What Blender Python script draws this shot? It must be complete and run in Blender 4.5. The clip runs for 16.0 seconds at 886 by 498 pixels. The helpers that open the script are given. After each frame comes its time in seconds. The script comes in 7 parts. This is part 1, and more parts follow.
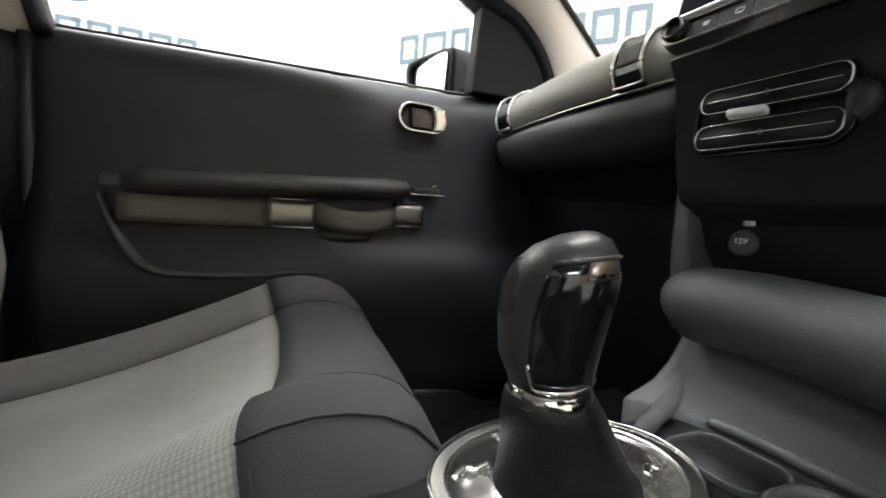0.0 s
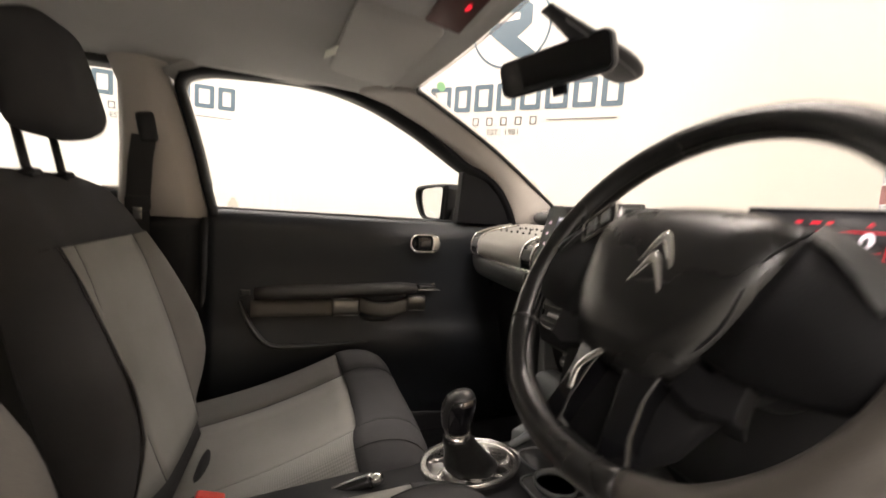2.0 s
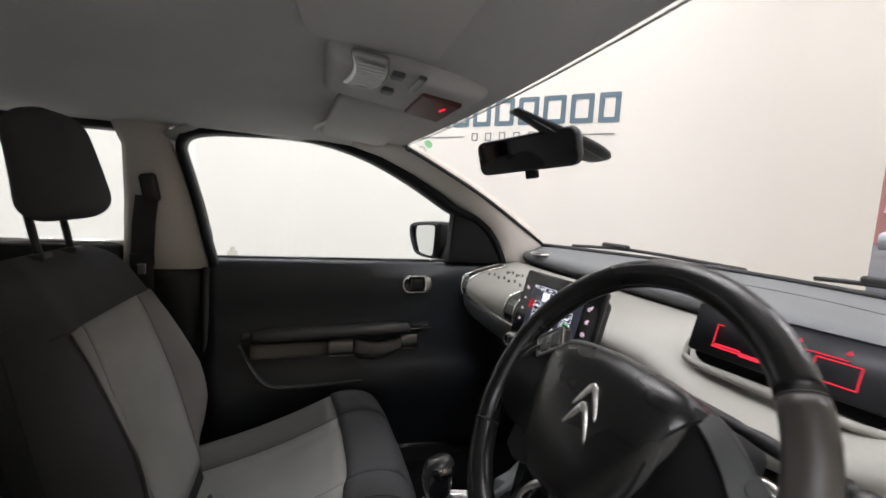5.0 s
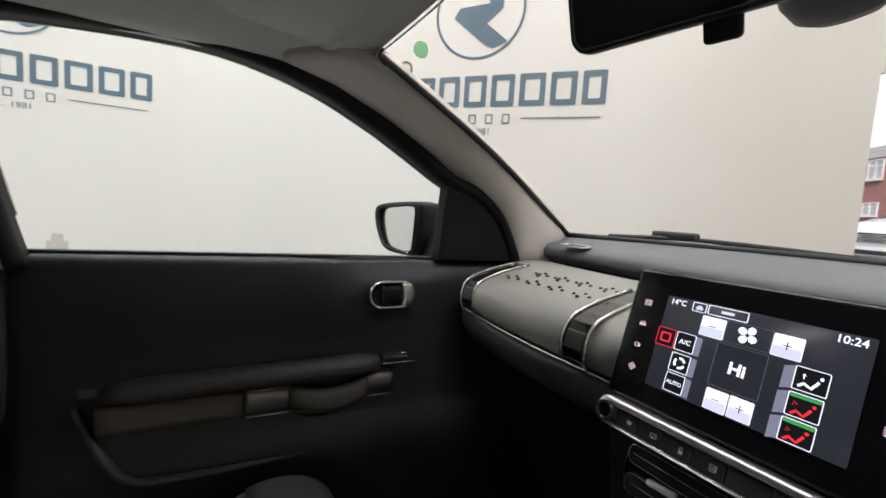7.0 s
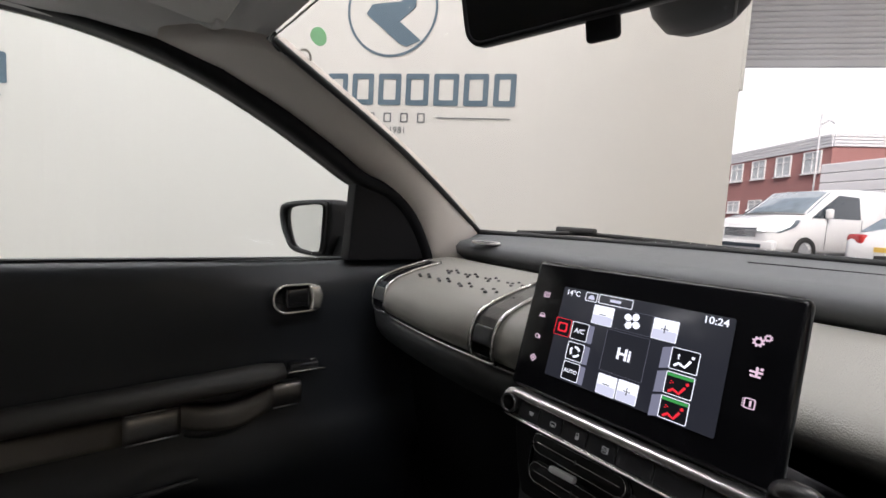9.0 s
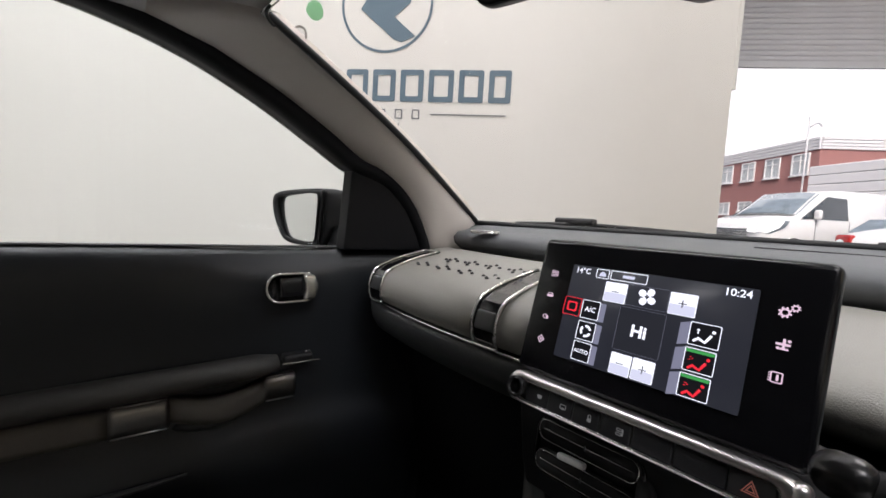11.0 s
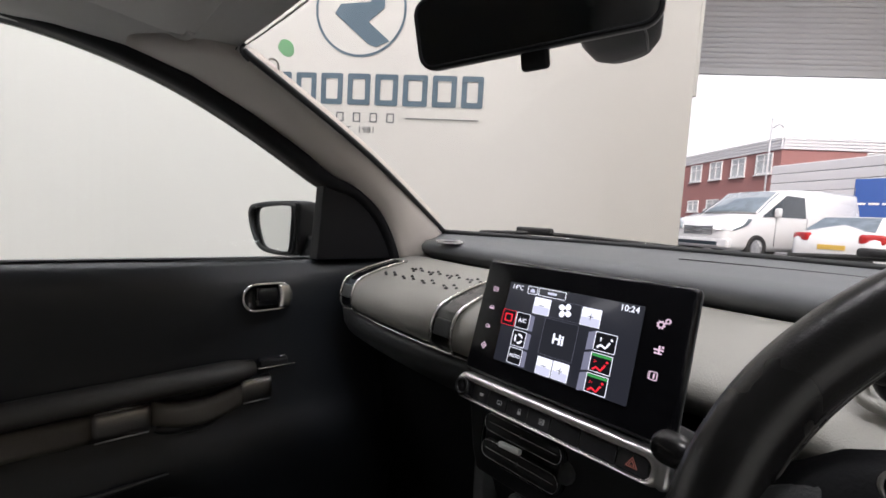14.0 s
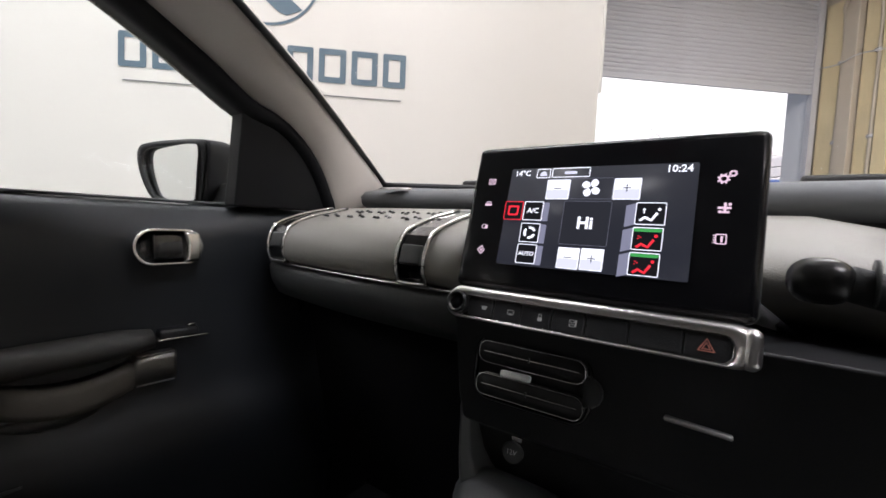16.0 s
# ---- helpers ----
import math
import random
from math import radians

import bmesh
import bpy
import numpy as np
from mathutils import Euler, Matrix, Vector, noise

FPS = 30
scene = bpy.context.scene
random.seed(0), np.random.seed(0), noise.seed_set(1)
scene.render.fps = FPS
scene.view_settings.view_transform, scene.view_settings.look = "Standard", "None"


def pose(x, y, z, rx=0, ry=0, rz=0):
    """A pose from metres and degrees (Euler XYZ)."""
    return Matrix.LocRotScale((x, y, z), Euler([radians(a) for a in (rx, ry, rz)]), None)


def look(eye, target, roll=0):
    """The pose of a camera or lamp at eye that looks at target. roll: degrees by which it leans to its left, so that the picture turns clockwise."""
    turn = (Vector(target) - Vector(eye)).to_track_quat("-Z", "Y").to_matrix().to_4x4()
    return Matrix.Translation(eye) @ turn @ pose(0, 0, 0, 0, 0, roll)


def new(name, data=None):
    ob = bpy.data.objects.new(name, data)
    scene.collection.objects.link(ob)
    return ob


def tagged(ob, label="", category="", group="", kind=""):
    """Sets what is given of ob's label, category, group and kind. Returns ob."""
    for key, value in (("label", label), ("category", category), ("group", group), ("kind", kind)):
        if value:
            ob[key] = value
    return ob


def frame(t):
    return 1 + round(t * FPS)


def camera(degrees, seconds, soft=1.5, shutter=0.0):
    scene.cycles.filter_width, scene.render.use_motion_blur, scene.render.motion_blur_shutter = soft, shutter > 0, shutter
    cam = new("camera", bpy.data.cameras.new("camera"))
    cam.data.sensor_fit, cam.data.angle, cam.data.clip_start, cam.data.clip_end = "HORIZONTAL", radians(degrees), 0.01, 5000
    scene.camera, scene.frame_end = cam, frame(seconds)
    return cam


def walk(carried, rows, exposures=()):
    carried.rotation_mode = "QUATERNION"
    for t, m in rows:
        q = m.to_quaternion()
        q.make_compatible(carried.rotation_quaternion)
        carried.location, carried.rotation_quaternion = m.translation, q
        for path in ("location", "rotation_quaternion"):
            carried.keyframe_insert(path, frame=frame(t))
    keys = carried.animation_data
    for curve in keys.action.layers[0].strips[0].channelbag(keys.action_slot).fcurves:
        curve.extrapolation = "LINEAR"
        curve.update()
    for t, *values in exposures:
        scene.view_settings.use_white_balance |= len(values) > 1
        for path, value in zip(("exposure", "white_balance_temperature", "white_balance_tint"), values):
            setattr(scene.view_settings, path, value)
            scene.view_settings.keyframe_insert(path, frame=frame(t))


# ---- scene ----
cam = camera(93.2, 16.0, soft=1.6, shutter=0.4)
PATH = [
    (0, (0.163, 0.069, 0.78), (-1.65, 0.897, 0.61), 3.7),
    (0.5, (0.171, 0.06, 0.782), (-1.549, 1.069, 0.629), 3.5),
    (1, (0.208, 0.026, 0.801), (-1.505, 1.05, 0.663), 3.3),
    (1.5, (0.37, -0.089, 0.891), (-1.401, 0.828, 0.748), 3.7),
    (2, (0.615, -0.102, 1.08), (-1.216, 0.682, 0.893), 3.9),
    (2.5, (0.714, -0.132, 1.218), (-1.137, 0.598, 1.015), 3.4),
    (3, (0.773, -0.161, 1.255), (-1.077, 0.568, 1.041), 3.5),
    (3.5, (0.8, -0.177, 1.227), (-1.045, 0.563, 1.008), 3.4),
    (4, (0.821, -0.155, 1.281), (-1.022, 0.593, 1.068), 3.4),
    (6.5, (0.246, 0.017, 1.149), (-1.56, 0.856, 0.961), 3.6),
    (7, (0.179, 0.03, 1.15), (-1.559, 1.003, 0.976), 3.8),
    (7.5, (0.154, 0.027, 1.152), (-1.503, 1.135, 0.987), 3.6),
    (8, (0.157, 0.036, 1.148), (-1.428, 1.246, 0.99), 3.5),
    (8.5, (0.166, 0.051, 1.145), (-1.376, 1.315, 0.99), 3.4),
    (9, (0.176, 0.058, 1.147), (-1.352, 1.339, 0.995), 3.3),
    (11.5, (0.153, 0.063, 1.114), (-1.351, 1.372, 0.97), 3.4),
    (12, (0.161, 0.061, 1.113), (-1.342, 1.372, 0.97), 3.3),
    (12.5, (0.161, 0.057, 1.115), (-1.339, 1.372, 0.97), 3.5),
    (13, (0.165, 0.058, 1.115), (-1.331, 1.378, 0.971), 3.3),
    (13.5, (0.198, 0.05, 1.143), (-1.276, 1.394, 0.993), 3.4),
    (14, (0.224, 0.037, 1.153), (-1.215, 1.418, 1.002), 3.3),
    (14.5, (0.123, 0.031, 1.083), (-1.247, 1.481, 0.95), 3.2),
    (15, (0.098, 0.05, 1.034), (-1.189, 1.576, 0.908), 3.0),
    (15.5, (0.098, 0.069, 1.02), (-1.106, 1.661, 0.9), 2.8),
    (16, (0.102, 0.069, 1.024), (-1.03, 1.713, 0.908), 2.7),
]
EXPOSURES = [(0.0, 1.45, 6300, 8), (0.6, 1.48, 6800, 12), (1.2, 1.25, 8000, 16), (1.7, 1.05, 7700, 16), (2.2, 0.74, 6900, 16), (3.0, 0.38, 6500, 14), (4.2, 0.44, 6150, 14), (6.5, 0.12, 6200, 9), (7.5, -0.02, 6200, 12), (9.0, -0.06, 6200, 13), (14.5, -0.02, 6150, 14), (16.0, 0.16, 6150, 14)]
walk(cam, [(t, look(eye, target, roll)) for t, eye, target, roll in PATH], EXPOSURES)

# ---- world and light ----
world = bpy.data.worlds.new("overcast_day")
scene.world = world
world.use_nodes = True
wn = world.node_tree
sky = wn.nodes.new("ShaderNodeTexSky")
sky.sky_type, sky.sun_disc = "NISHITA", False
sky.sun_elevation, sky.sun_rotation = radians(42), radians(155)
sky.air_density, sky.dust_density, sky.ozone_density = 1.0, 6.0, 0.6
wn.links.new(sky.outputs[0], wn.nodes["Background"].inputs[0])
wn.nodes["Background"].inputs[1].default_value = 0.15

sun = new("sun", bpy.data.lights.new("sun", "SUN"))
sun.data.energy, sun.data.angle, sun.data.color = 3.2, radians(25), (1.0, 0.97, 0.93)
sun.matrix_world = pose(0, 0, 20, 48, 0, 25)

# The showroom lies along the display wall: u runs along it, v towards the yard.
UX, UY = 0.757, 0.653


def room(u, v, z=0.0):
    return Vector((UX * u - UY * v, UY * u + UX * v, z))


ROOM_TURN = math.degrees(math.atan2(UY, UX))


def ceiling_lamp(u, v, power, long=2.4, wide=0.5, colour=(1.0, 0.985, 0.975)):
    lamp = bpy.data.lights.new("ceiling_lamp", "AREA")
    lamp.shape, lamp.size, lamp.size_y, lamp.energy, lamp.color = "RECTANGLE", long, wide, power, colour
    ob = new("ceiling_lamp", lamp)
    ob.matrix_world = Matrix.Translation(room(u, v, 4.45)) @ pose(0, 0, 0, 0, 0, ROOM_TURN)
    return ob


LAMP = 75.0
for u, v, k in ((-3.4, 1.6, 1.0), (-0.2, 1.6, 0.9), (-5.5, -1.4, 1.0), (-2.0, -1.4, 1.0), (1.5, -1.6, 1.7), (3.6, 2.4, 1.15), (-2.0, -4.4, 1.2), (1.8, -4.6, 1.8)):
    ceiling_lamp(u, v, LAMP * k)

# ---- materials ----
def mat(name, base, rough=0.5, metal=0.0, grain=200.0, vary=0.12, bump=0.0, blotch=6.0, spec=0.5, emit=None, strength=0.0, coat=0.0, weave=0.0, dots=0.0, depth=0.12):
    """Principled surface with variation at two scales and fine relief."""
    m = bpy.data.materials.new(name)
    m.use_nodes = True
    nt = m.node_tree
    b = nt.nodes["Principled BSDF"]
    b.inputs["Roughness"].default_value, b.inputs["Metallic"].default_value = rough, metal
    b.inputs["Specular IOR Level"].default_value = spec
    b.inputs["Coat Weight"].default_value = coat
    b.inputs["Base Color"].default_value = (*base, 1)
    if emit:
        b.inputs["Emission Color"].default_value, b.inputs["Emission Strength"].default_value = (*emit, 1), strength
        return m
    tc = nt.nodes.new("ShaderNodeTexCoord")
    fine, broad = nt.nodes.new("ShaderNodeTexNoise"), nt.nodes.new("ShaderNodeTexNoise")
    fine.inputs["Scale"].default_value, broad.inputs["Scale"].default_value = grain, blotch
    fine.inputs["Detail"].default_value, broad.inputs["Detail"].default_value = 3, 5
    for n in (fine, broad):
        nt.links.new(tc.outputs["Object"], n.inputs["Vector"])
    mix = nt.nodes.new("ShaderNodeMath")
    mix.operation = "ADD"
    nt.links.new(fine.outputs["Fac"], mix.inputs[0])
    nt.links.new(broad.outputs["Fac"], mix.inputs[1])
    ramp = nt.nodes.new("ShaderNodeMapRange")
    ramp.inputs["From Min"].default_value, ramp.inputs["From Max"].default_value = 0.6, 1.4
    ramp.inputs["To Min"].default_value, ramp.inputs["To Max"].default_value = 1 - vary, 1 + vary
    nt.links.new(mix.outputs[0], ramp.inputs["Value"])
    mul = nt.nodes.new("ShaderNodeVectorMath")
    mul.operation = "SCALE"
    mul.inputs[0].default_value = base
    nt.links.new(ramp.outputs[0], mul.inputs["Scale"])
    nt.links.new(mul.outputs[0], b.inputs["Base Color"])
    if dots:
        cells, lift, tint = nt.nodes.new("ShaderNodeTexVoronoi"), nt.nodes.new("ShaderNodeMapRange"), nt.nodes.new("ShaderNodeVectorMath")
        cells.inputs["Scale"].default_value, cells.inputs["Randomness"].default_value = dots, 0.08
        turn, press = nt.nodes.new("ShaderNodeMapping"), nt.nodes.new("ShaderNodeVectorMath")
        turn.inputs["Rotation"].default_value = (radians(-18), 0, radians(4.6))
        press.operation = "MULTIPLY"
        press.inputs[1].default_value = (1, 1, 0)
        nt.links.new(tc.outputs["Object"], turn.inputs["Vector"])
        nt.links.new(turn.outputs[0], press.inputs[0])
        nt.links.new(press.outputs[0], cells.inputs["Vector"])
        lift.inputs["From Min"].default_value, lift.inputs["From Max"].default_value = 0.1, 0.6
        lift.inputs["To Min"].default_value, lift.inputs["To Max"].default_value = 1 + 0.75 * depth, 1 - depth
        nt.links.new(cells.outputs["Distance"], lift.inputs["Value"])
        tint.operation = "SCALE"
        nt.links.new(mul.outputs[0], tint.inputs[0])
        nt.links.new(lift.outputs[0], tint.inputs["Scale"])
        nt.links.new(tint.outputs[0], b.inputs["Base Color"])
    rr = nt.nodes.new("ShaderNodeMapRange")
    rr.inputs["To Min"].default_value, rr.inputs["To Max"].default_value = max(rough - 0.08, 0.02), min(rough + 0.08, 1)
    nt.links.new(broad.outputs["Fac"], rr.inputs["Value"])
    nt.links.new(rr.outputs[0], b.inputs["Roughness"])
    if bump:
        bp = nt.nodes.new("ShaderNodeBump")
        bp.inputs["Strength"].default_value, bp.inputs["Distance"].default_value = bump, 0.002
        src = fine
        if weave:
            src = nt.nodes.new("ShaderNodeTexWave")
            src.inputs["Scale"].default_value, src.inputs["Distortion"].default_value = weave, 1.5
            src.inputs["Detail"].default_value = 2
            src.bands_direction = "DIAGONAL"
            nt.links.new(tc.outputs["Object"], src.inputs["Vector"])
        nt.links.new(src.outputs["Fac"], bp.inputs["Height"])
        nt.links.new(bp.outputs[0], b.inputs["Normal"])
    return m


def glow(name, colour, strength):
    return mat(name, (0.01, 0.01, 0.01), 0.3, emit=colour, strength=strength, spec=0.12)


def glass(name, tint, gloss=0.05):
    """Clear pane: mostly see-through, with a faint mirror gloss."""
    m = bpy.data.materials.new(name)
    m.use_nodes = True
    nt = m.node_tree
    nt.nodes.remove(nt.nodes["Principled BSDF"])
    tr, gl, mx = (nt.nodes.new(k) for k in ("ShaderNodeBsdfTransparent", "ShaderNodeBsdfGlossy", "ShaderNodeMixShader"))
    tr.inputs[0].default_value = (*tint, 1)
    gl.inputs["Roughness"].default_value = 0.0
    mx.inputs[0].default_value = gloss
    nt.links.new(tr.outputs[0], mx.inputs[1])
    nt.links.new(gl.outputs[0], mx.inputs[2])
    nt.links.new(mx.outputs[0], nt.nodes["Material Output"].inputs[0])
    return m


M = {
    "door": mat("dark_door_plastic", (0.013, 0.015, 0.018), 0.40, grain=900, vary=0.15, bump=0.25),
    "black": mat("black_plastic", (0.012, 0.012, 0.013), 0.5, grain=900, vary=0.2, bump=0.2),
    "dashtop": mat("grey_dash_plastic", (0.115, 0.118, 0.121), 0.55, grain=1100, vary=0.12, bump=0.35),
    "lowdash": mat("dark_glovebox_plastic", (0.046, 0.048, 0.047), 0.38, grain=900, vary=0.12, bump=0.3),
    "trim": mat("grey_beige_leather_trim", (0.292, 0.281, 0.250), 0.36, grain=700, vary=0.08, bump=0.4),
    "gloss": mat("piano_black", (0.006, 0.006, 0.007), 0.12, grain=40, vary=0.1, coat=0.5),
    "chrome": mat("satin_chrome", (0.75, 0.74, 0.72), 0.22, 1.0, grain=300, vary=0.05),
    "chrome_bright": mat("bright_chrome", (0.85, 0.85, 0.85), 0.08, 1.0, grain=300, vary=0.03),
    "chrome_satin": mat("soft_satin_chrome", (0.72, 0.70, 0.69), 0.30, 1.0, grain=300, vary=0.06),
    "hazard_print": mat("pale_red_print", (0.55, 0.20, 0.15), 0.5, grain=80, vary=0.05),
    "pillar": mat("grey_pillar_plastic", (0.58, 0.535, 0.49), 0.6, grain=900, vary=0.06, bump=0.25),
    "liner": mat("grey_headliner_cloth", (0.54, 0.53, 0.51), 0.95, grain=1400, vary=0.08, bump=0.5, spec=0.1),
    "visor": mat("grey_visor_vinyl", (0.50, 0.485, 0.46), 0.7, grain=800, vary=0.06, bump=0.3),
    "seat_light": mat("light_grey_seat_cloth", (0.275, 0.268, 0.252), 0.95, grain=1100, vary=0.16, bump=0.5, spec=0.1, dots=300),
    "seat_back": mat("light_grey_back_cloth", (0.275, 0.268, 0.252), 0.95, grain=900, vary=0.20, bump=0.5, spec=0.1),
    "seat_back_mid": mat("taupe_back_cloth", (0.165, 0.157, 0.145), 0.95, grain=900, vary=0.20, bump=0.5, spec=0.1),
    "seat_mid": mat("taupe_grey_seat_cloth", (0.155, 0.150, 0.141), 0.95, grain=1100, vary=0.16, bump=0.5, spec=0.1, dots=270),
    "seat_dark": mat("charcoal_seat_cloth", (0.070, 0.069, 0.070), 0.95, grain=1100, vary=0.2, bump=0.5, spec=0.1),
    "strap": mat("taupe_strap_leather", (0.130, 0.119, 0.102), 0.6, grain=800, vary=0.1, bump=0.4),
    "arm": mat("charcoal_armrest_leather", (0.042, 0.040, 0.036), 0.55, grain=800, vary=0.12, bump=0.4),
    "aperture": mat("dark_grey_aperture_seal", (0.085, 0.084, 0.095), 0.6, grain=500, vary=0.18, bump=0.3),
    "wavy_metal": mat("embossed_satin_metal", (0.34, 0.335, 0.33), 0.25, 1.0, grain=45, vary=0.25, bump=1.0),
    "screen_black": mat("black_screen_glass", (0.005, 0.005, 0.006), 0.16, grain=40, vary=0.1, spec=0.3),
    "smoked": mat("smoked_display_face", (0.010, 0.010, 0.013), 0.42, grain=60, vary=0.1, spec=0.3),
    "red_display": mat("dark_red_display", (0.10, 0.035, 0.030), 0.5, grain=60, vary=0.1, spec=0.2),
    "lamp_glass": mat("smoky_lamp_glass", (0.24, 0.23, 0.22), 0.14, grain=80, vary=0.15, coat=0.4),
    "cream_plastic": mat("cream_key_plastic", (0.62, 0.55, 0.36), 0.4, grain=80, vary=0.06),
    "symbol_grey": mat("pale_symbol_print", (0.50, 0.50, 0.50), 0.5, grain=80, vary=0.05),
    "console": mat("grey_console_plastic", (0.098, 0.104, 0.104), 0.40, grain=900, vary=0.12, bump=0.3),
    "soft_black": mat("soft_black_trim", (0.007, 0.007, 0.008), 0.6, grain=600, vary=0.15, bump=0.15, spec=0.2),
    "boot": mat("black_boot_leather", (0.008, 0.008, 0.008), 0.5, grain=700, vary=0.2, bump=0.3, spec=0.3),
    "wheel_grip": mat("worn_lit_taupe_leather", (0.052, 0.046, 0.040), 0.36, grain=900, vary=0.15, bump=0.15),
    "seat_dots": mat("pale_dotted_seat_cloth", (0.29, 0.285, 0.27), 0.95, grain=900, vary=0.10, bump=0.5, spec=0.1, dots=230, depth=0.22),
    "rubber": mat("black_rubber_seal", (0.010, 0.010, 0.010), 0.6, grain=600, vary=0.15),
    "wheel": mat("worn_black_wheel_leather", (0.011, 0.0107, 0.0105), 0.26, grain=900, vary=0.2, bump=0.10),
    "carpet": mat("black_carpet", (0.015, 0.015, 0.016), 1.0, grain=1600, vary=0.4, bump=1.0, spec=0.05),
    "wall": mat("cream_wall_paint", (0.66, 0.645, 0.605), 0.7, grain=60, vary=0.012, bump=0.03, blotch=0.7),
    "decal": mat("slate_blue_decal", (0.085, 0.135, 0.175), 0.5, grain=50, vary=0.05),
    "decal_grey": mat("grey_decal", (0.14, 0.15, 0.155), 0.5, grain=50, vary=0.05),
    "floor": mat("grey_painted_floor", (0.33, 0.33, 0.32), 0.35, grain=30, vary=0.1, blotch=1.2),
    "ceiling": mat("white_ceiling_panel", (0.75, 0.75, 0.73), 0.8, grain=30, vary=0.03),
    "shutter": mat("grey_shutter_steel", (0.56, 0.56, 0.59), 0.5, 0.0, grain=60, vary=0.08),
    "insul": mat("yellowed_insulation_board", (0.72, 0.60, 0.36), 0.8, grain=40, vary=0.2, bump=0.4, blotch=2),
    "pipe": mat("cream_pipe_paint", (0.55, 0.48, 0.38), 0.6, grain=60, vary=0.12),
    "asphalt": mat("wet_grey_tarmac", (0.08, 0.08, 0.085), 0.6, grain=90, vary=0.25, bump=0.3, blotch=0.5),
    "cladding": mat("pale_grey_cladding", (0.68, 0.69, 0.73), 0.5, 0.0, grain=20, vary=0.06),
    "white_paint": mat("white_car_paint", (0.78, 0.79, 0.80), 0.25, grain=30, vary=0.02, coat=0.6),
    "silver_paint": mat("silver_car_paint", (0.45, 0.47, 0.50), 0.3, 0.3, grain=300, vary=0.05, coat=0.5),
    "car_glass": mat("dark_car_glass", (0.03, 0.04, 0.05), 0.08, grain=10, vary=0.1, coat=0.5),
    "tyre": mat("tyre_rubber", (0.02, 0.02, 0.02), 0.8, grain=200, vary=0.2),
    "red_lens": mat("red_lamp_lens", (0.45, 0.02, 0.02), 0.15, grain=50, vary=0.1, coat=0.5),
    "clear_lens": mat("clear_lamp_lens", (0.5, 0.52, 0.55), 0.1, 0.4, grain=80, vary=0.2, coat=0.5),
    "yellow_plate": mat("yellow_plate", (0.75, 0.50, 0.10), 0.5, grain=50, vary=0.05),
    "blue_cloth": mat("blue_gazebo_cloth", (0.03, 0.09, 0.33), 0.8, grain=60, vary=0.1),
    "white_frame": mat("white_window_frame", (0.75, 0.76, 0.78), 0.5, grain=50, vary=0.03),
    "van_glass": mat("grey_blue_car_glass", (0.22, 0.27, 0.31), 0.1, grain=4, vary=0.25, coat=0.5),
    "dark_clip": mat("brushed_satin_metal", (0.26, 0.25, 0.235), 0.36, 1.0, grain=300, vary=0.08),
    "pane": mat("pale_window_pane", (0.52, 0.56, 0.59), 0.12, grain=2, vary=0.25, coat=0.5),
    "yellow_tag": mat("yellow_key_tag", (0.80, 0.55, 0.03), 0.4, grain=80, vary=0.05),
    "red_button": mat("red_buckle_button", (0.60, 0.03, 0.02), 0.4, grain=80, vary=0.08),
    "label": mat("white_paper_label", (0.70, 0.70, 0.62), 0.7, grain=80, vary=0.06),
    "pale_sticker": mat("pale_sticker", (0.36, 0.35, 0.32), 0.5, grain=80, vary=0.1),
    "faint_sticker": glass("faint_sticker_film", (0.90, 0.89, 0.86), 0.02),
    "sky_sheet": glow("bright_cloud", (0.98, 0.98, 1.0), 1.4),
    "frame_paint": mat("blue_grey_frame_paint", (0.24, 0.23, 0.27), 0.35, grain=300, vary=0.15, coat=0.3),
    "knob_leather": mat("worn_knob_leather", (0.030, 0.029, 0.029), 0.28, grain=700, vary=0.15, bump=0.12),
    "bronze_plate": mat("dull_bronze_metal", (0.42, 0.36, 0.31), 0.34, 1.0, grain=200, vary=0.1),
    "mirror": mat("mirror_glass", (0.86, 0.88, 0.88), 0.015, 1.0, grain=10, vary=0.0),
    "ui_white": glow("screen_white", (0.93, 0.93, 1.0), 1.3),
    "ui_tile": glow("screen_pale_tile", (0.80, 0.80, 0.95), 0.95),
    "ui_grey": glow("screen_grey_panel", (0.12, 0.12, 0.16), 0.28),
    "ui_back": glow("screen_background", (0.045, 0.047, 0.062), 0.5),
    "ui_side": glow("screen_tile_side", (0.42, 0.42, 0.56), 0.55),
    "ui_panel": glow("screen_value_panel", (0.030, 0.031, 0.040), 0.7),
    "ui_line": glow("screen_thin_line", (0.22, 0.22, 0.28), 0.6),
    "ui_red": glow("screen_red", (1.0, 0.03, 0.05), 1.0),
    "ui_green": glow("screen_green", (0.1, 0.6, 0.14), 0.6),
    "ui_black": glow("screen_black", (0.01, 0.01, 0.013), 0.6),
    "icon": glow("pink_white_icon", (1.0, 0.72, 0.85), 0.85),
    "cluster_red": glow("cluster_red", (1.0, 0.03, 0.06), 0.9),
    "cluster_white": glow("cluster_white", (1.0, 0.9, 1.0), 1.2),
    "red_led": glow("red_indicator", (1.0, 0.02, 0.04), 1.0),
    "vent_tab": mat("tab_glint_and_print_white", (0.88, 0.88, 0.88), 0.35, grain=80, vary=0.03),
    "windscreen": glass("clear_windscreen_glass", (0.97, 0.955, 0.94), 0.025),
    "side_glass": glass("clear_side_glass", (0.975, 0.98, 0.97), 0.006),
}


def brick_material():
    m = mat("red_brick", (0.34, 0.165, 0.158), 0.85, grain=30, vary=0.2)
    return m


M["brick"] = brick_material()


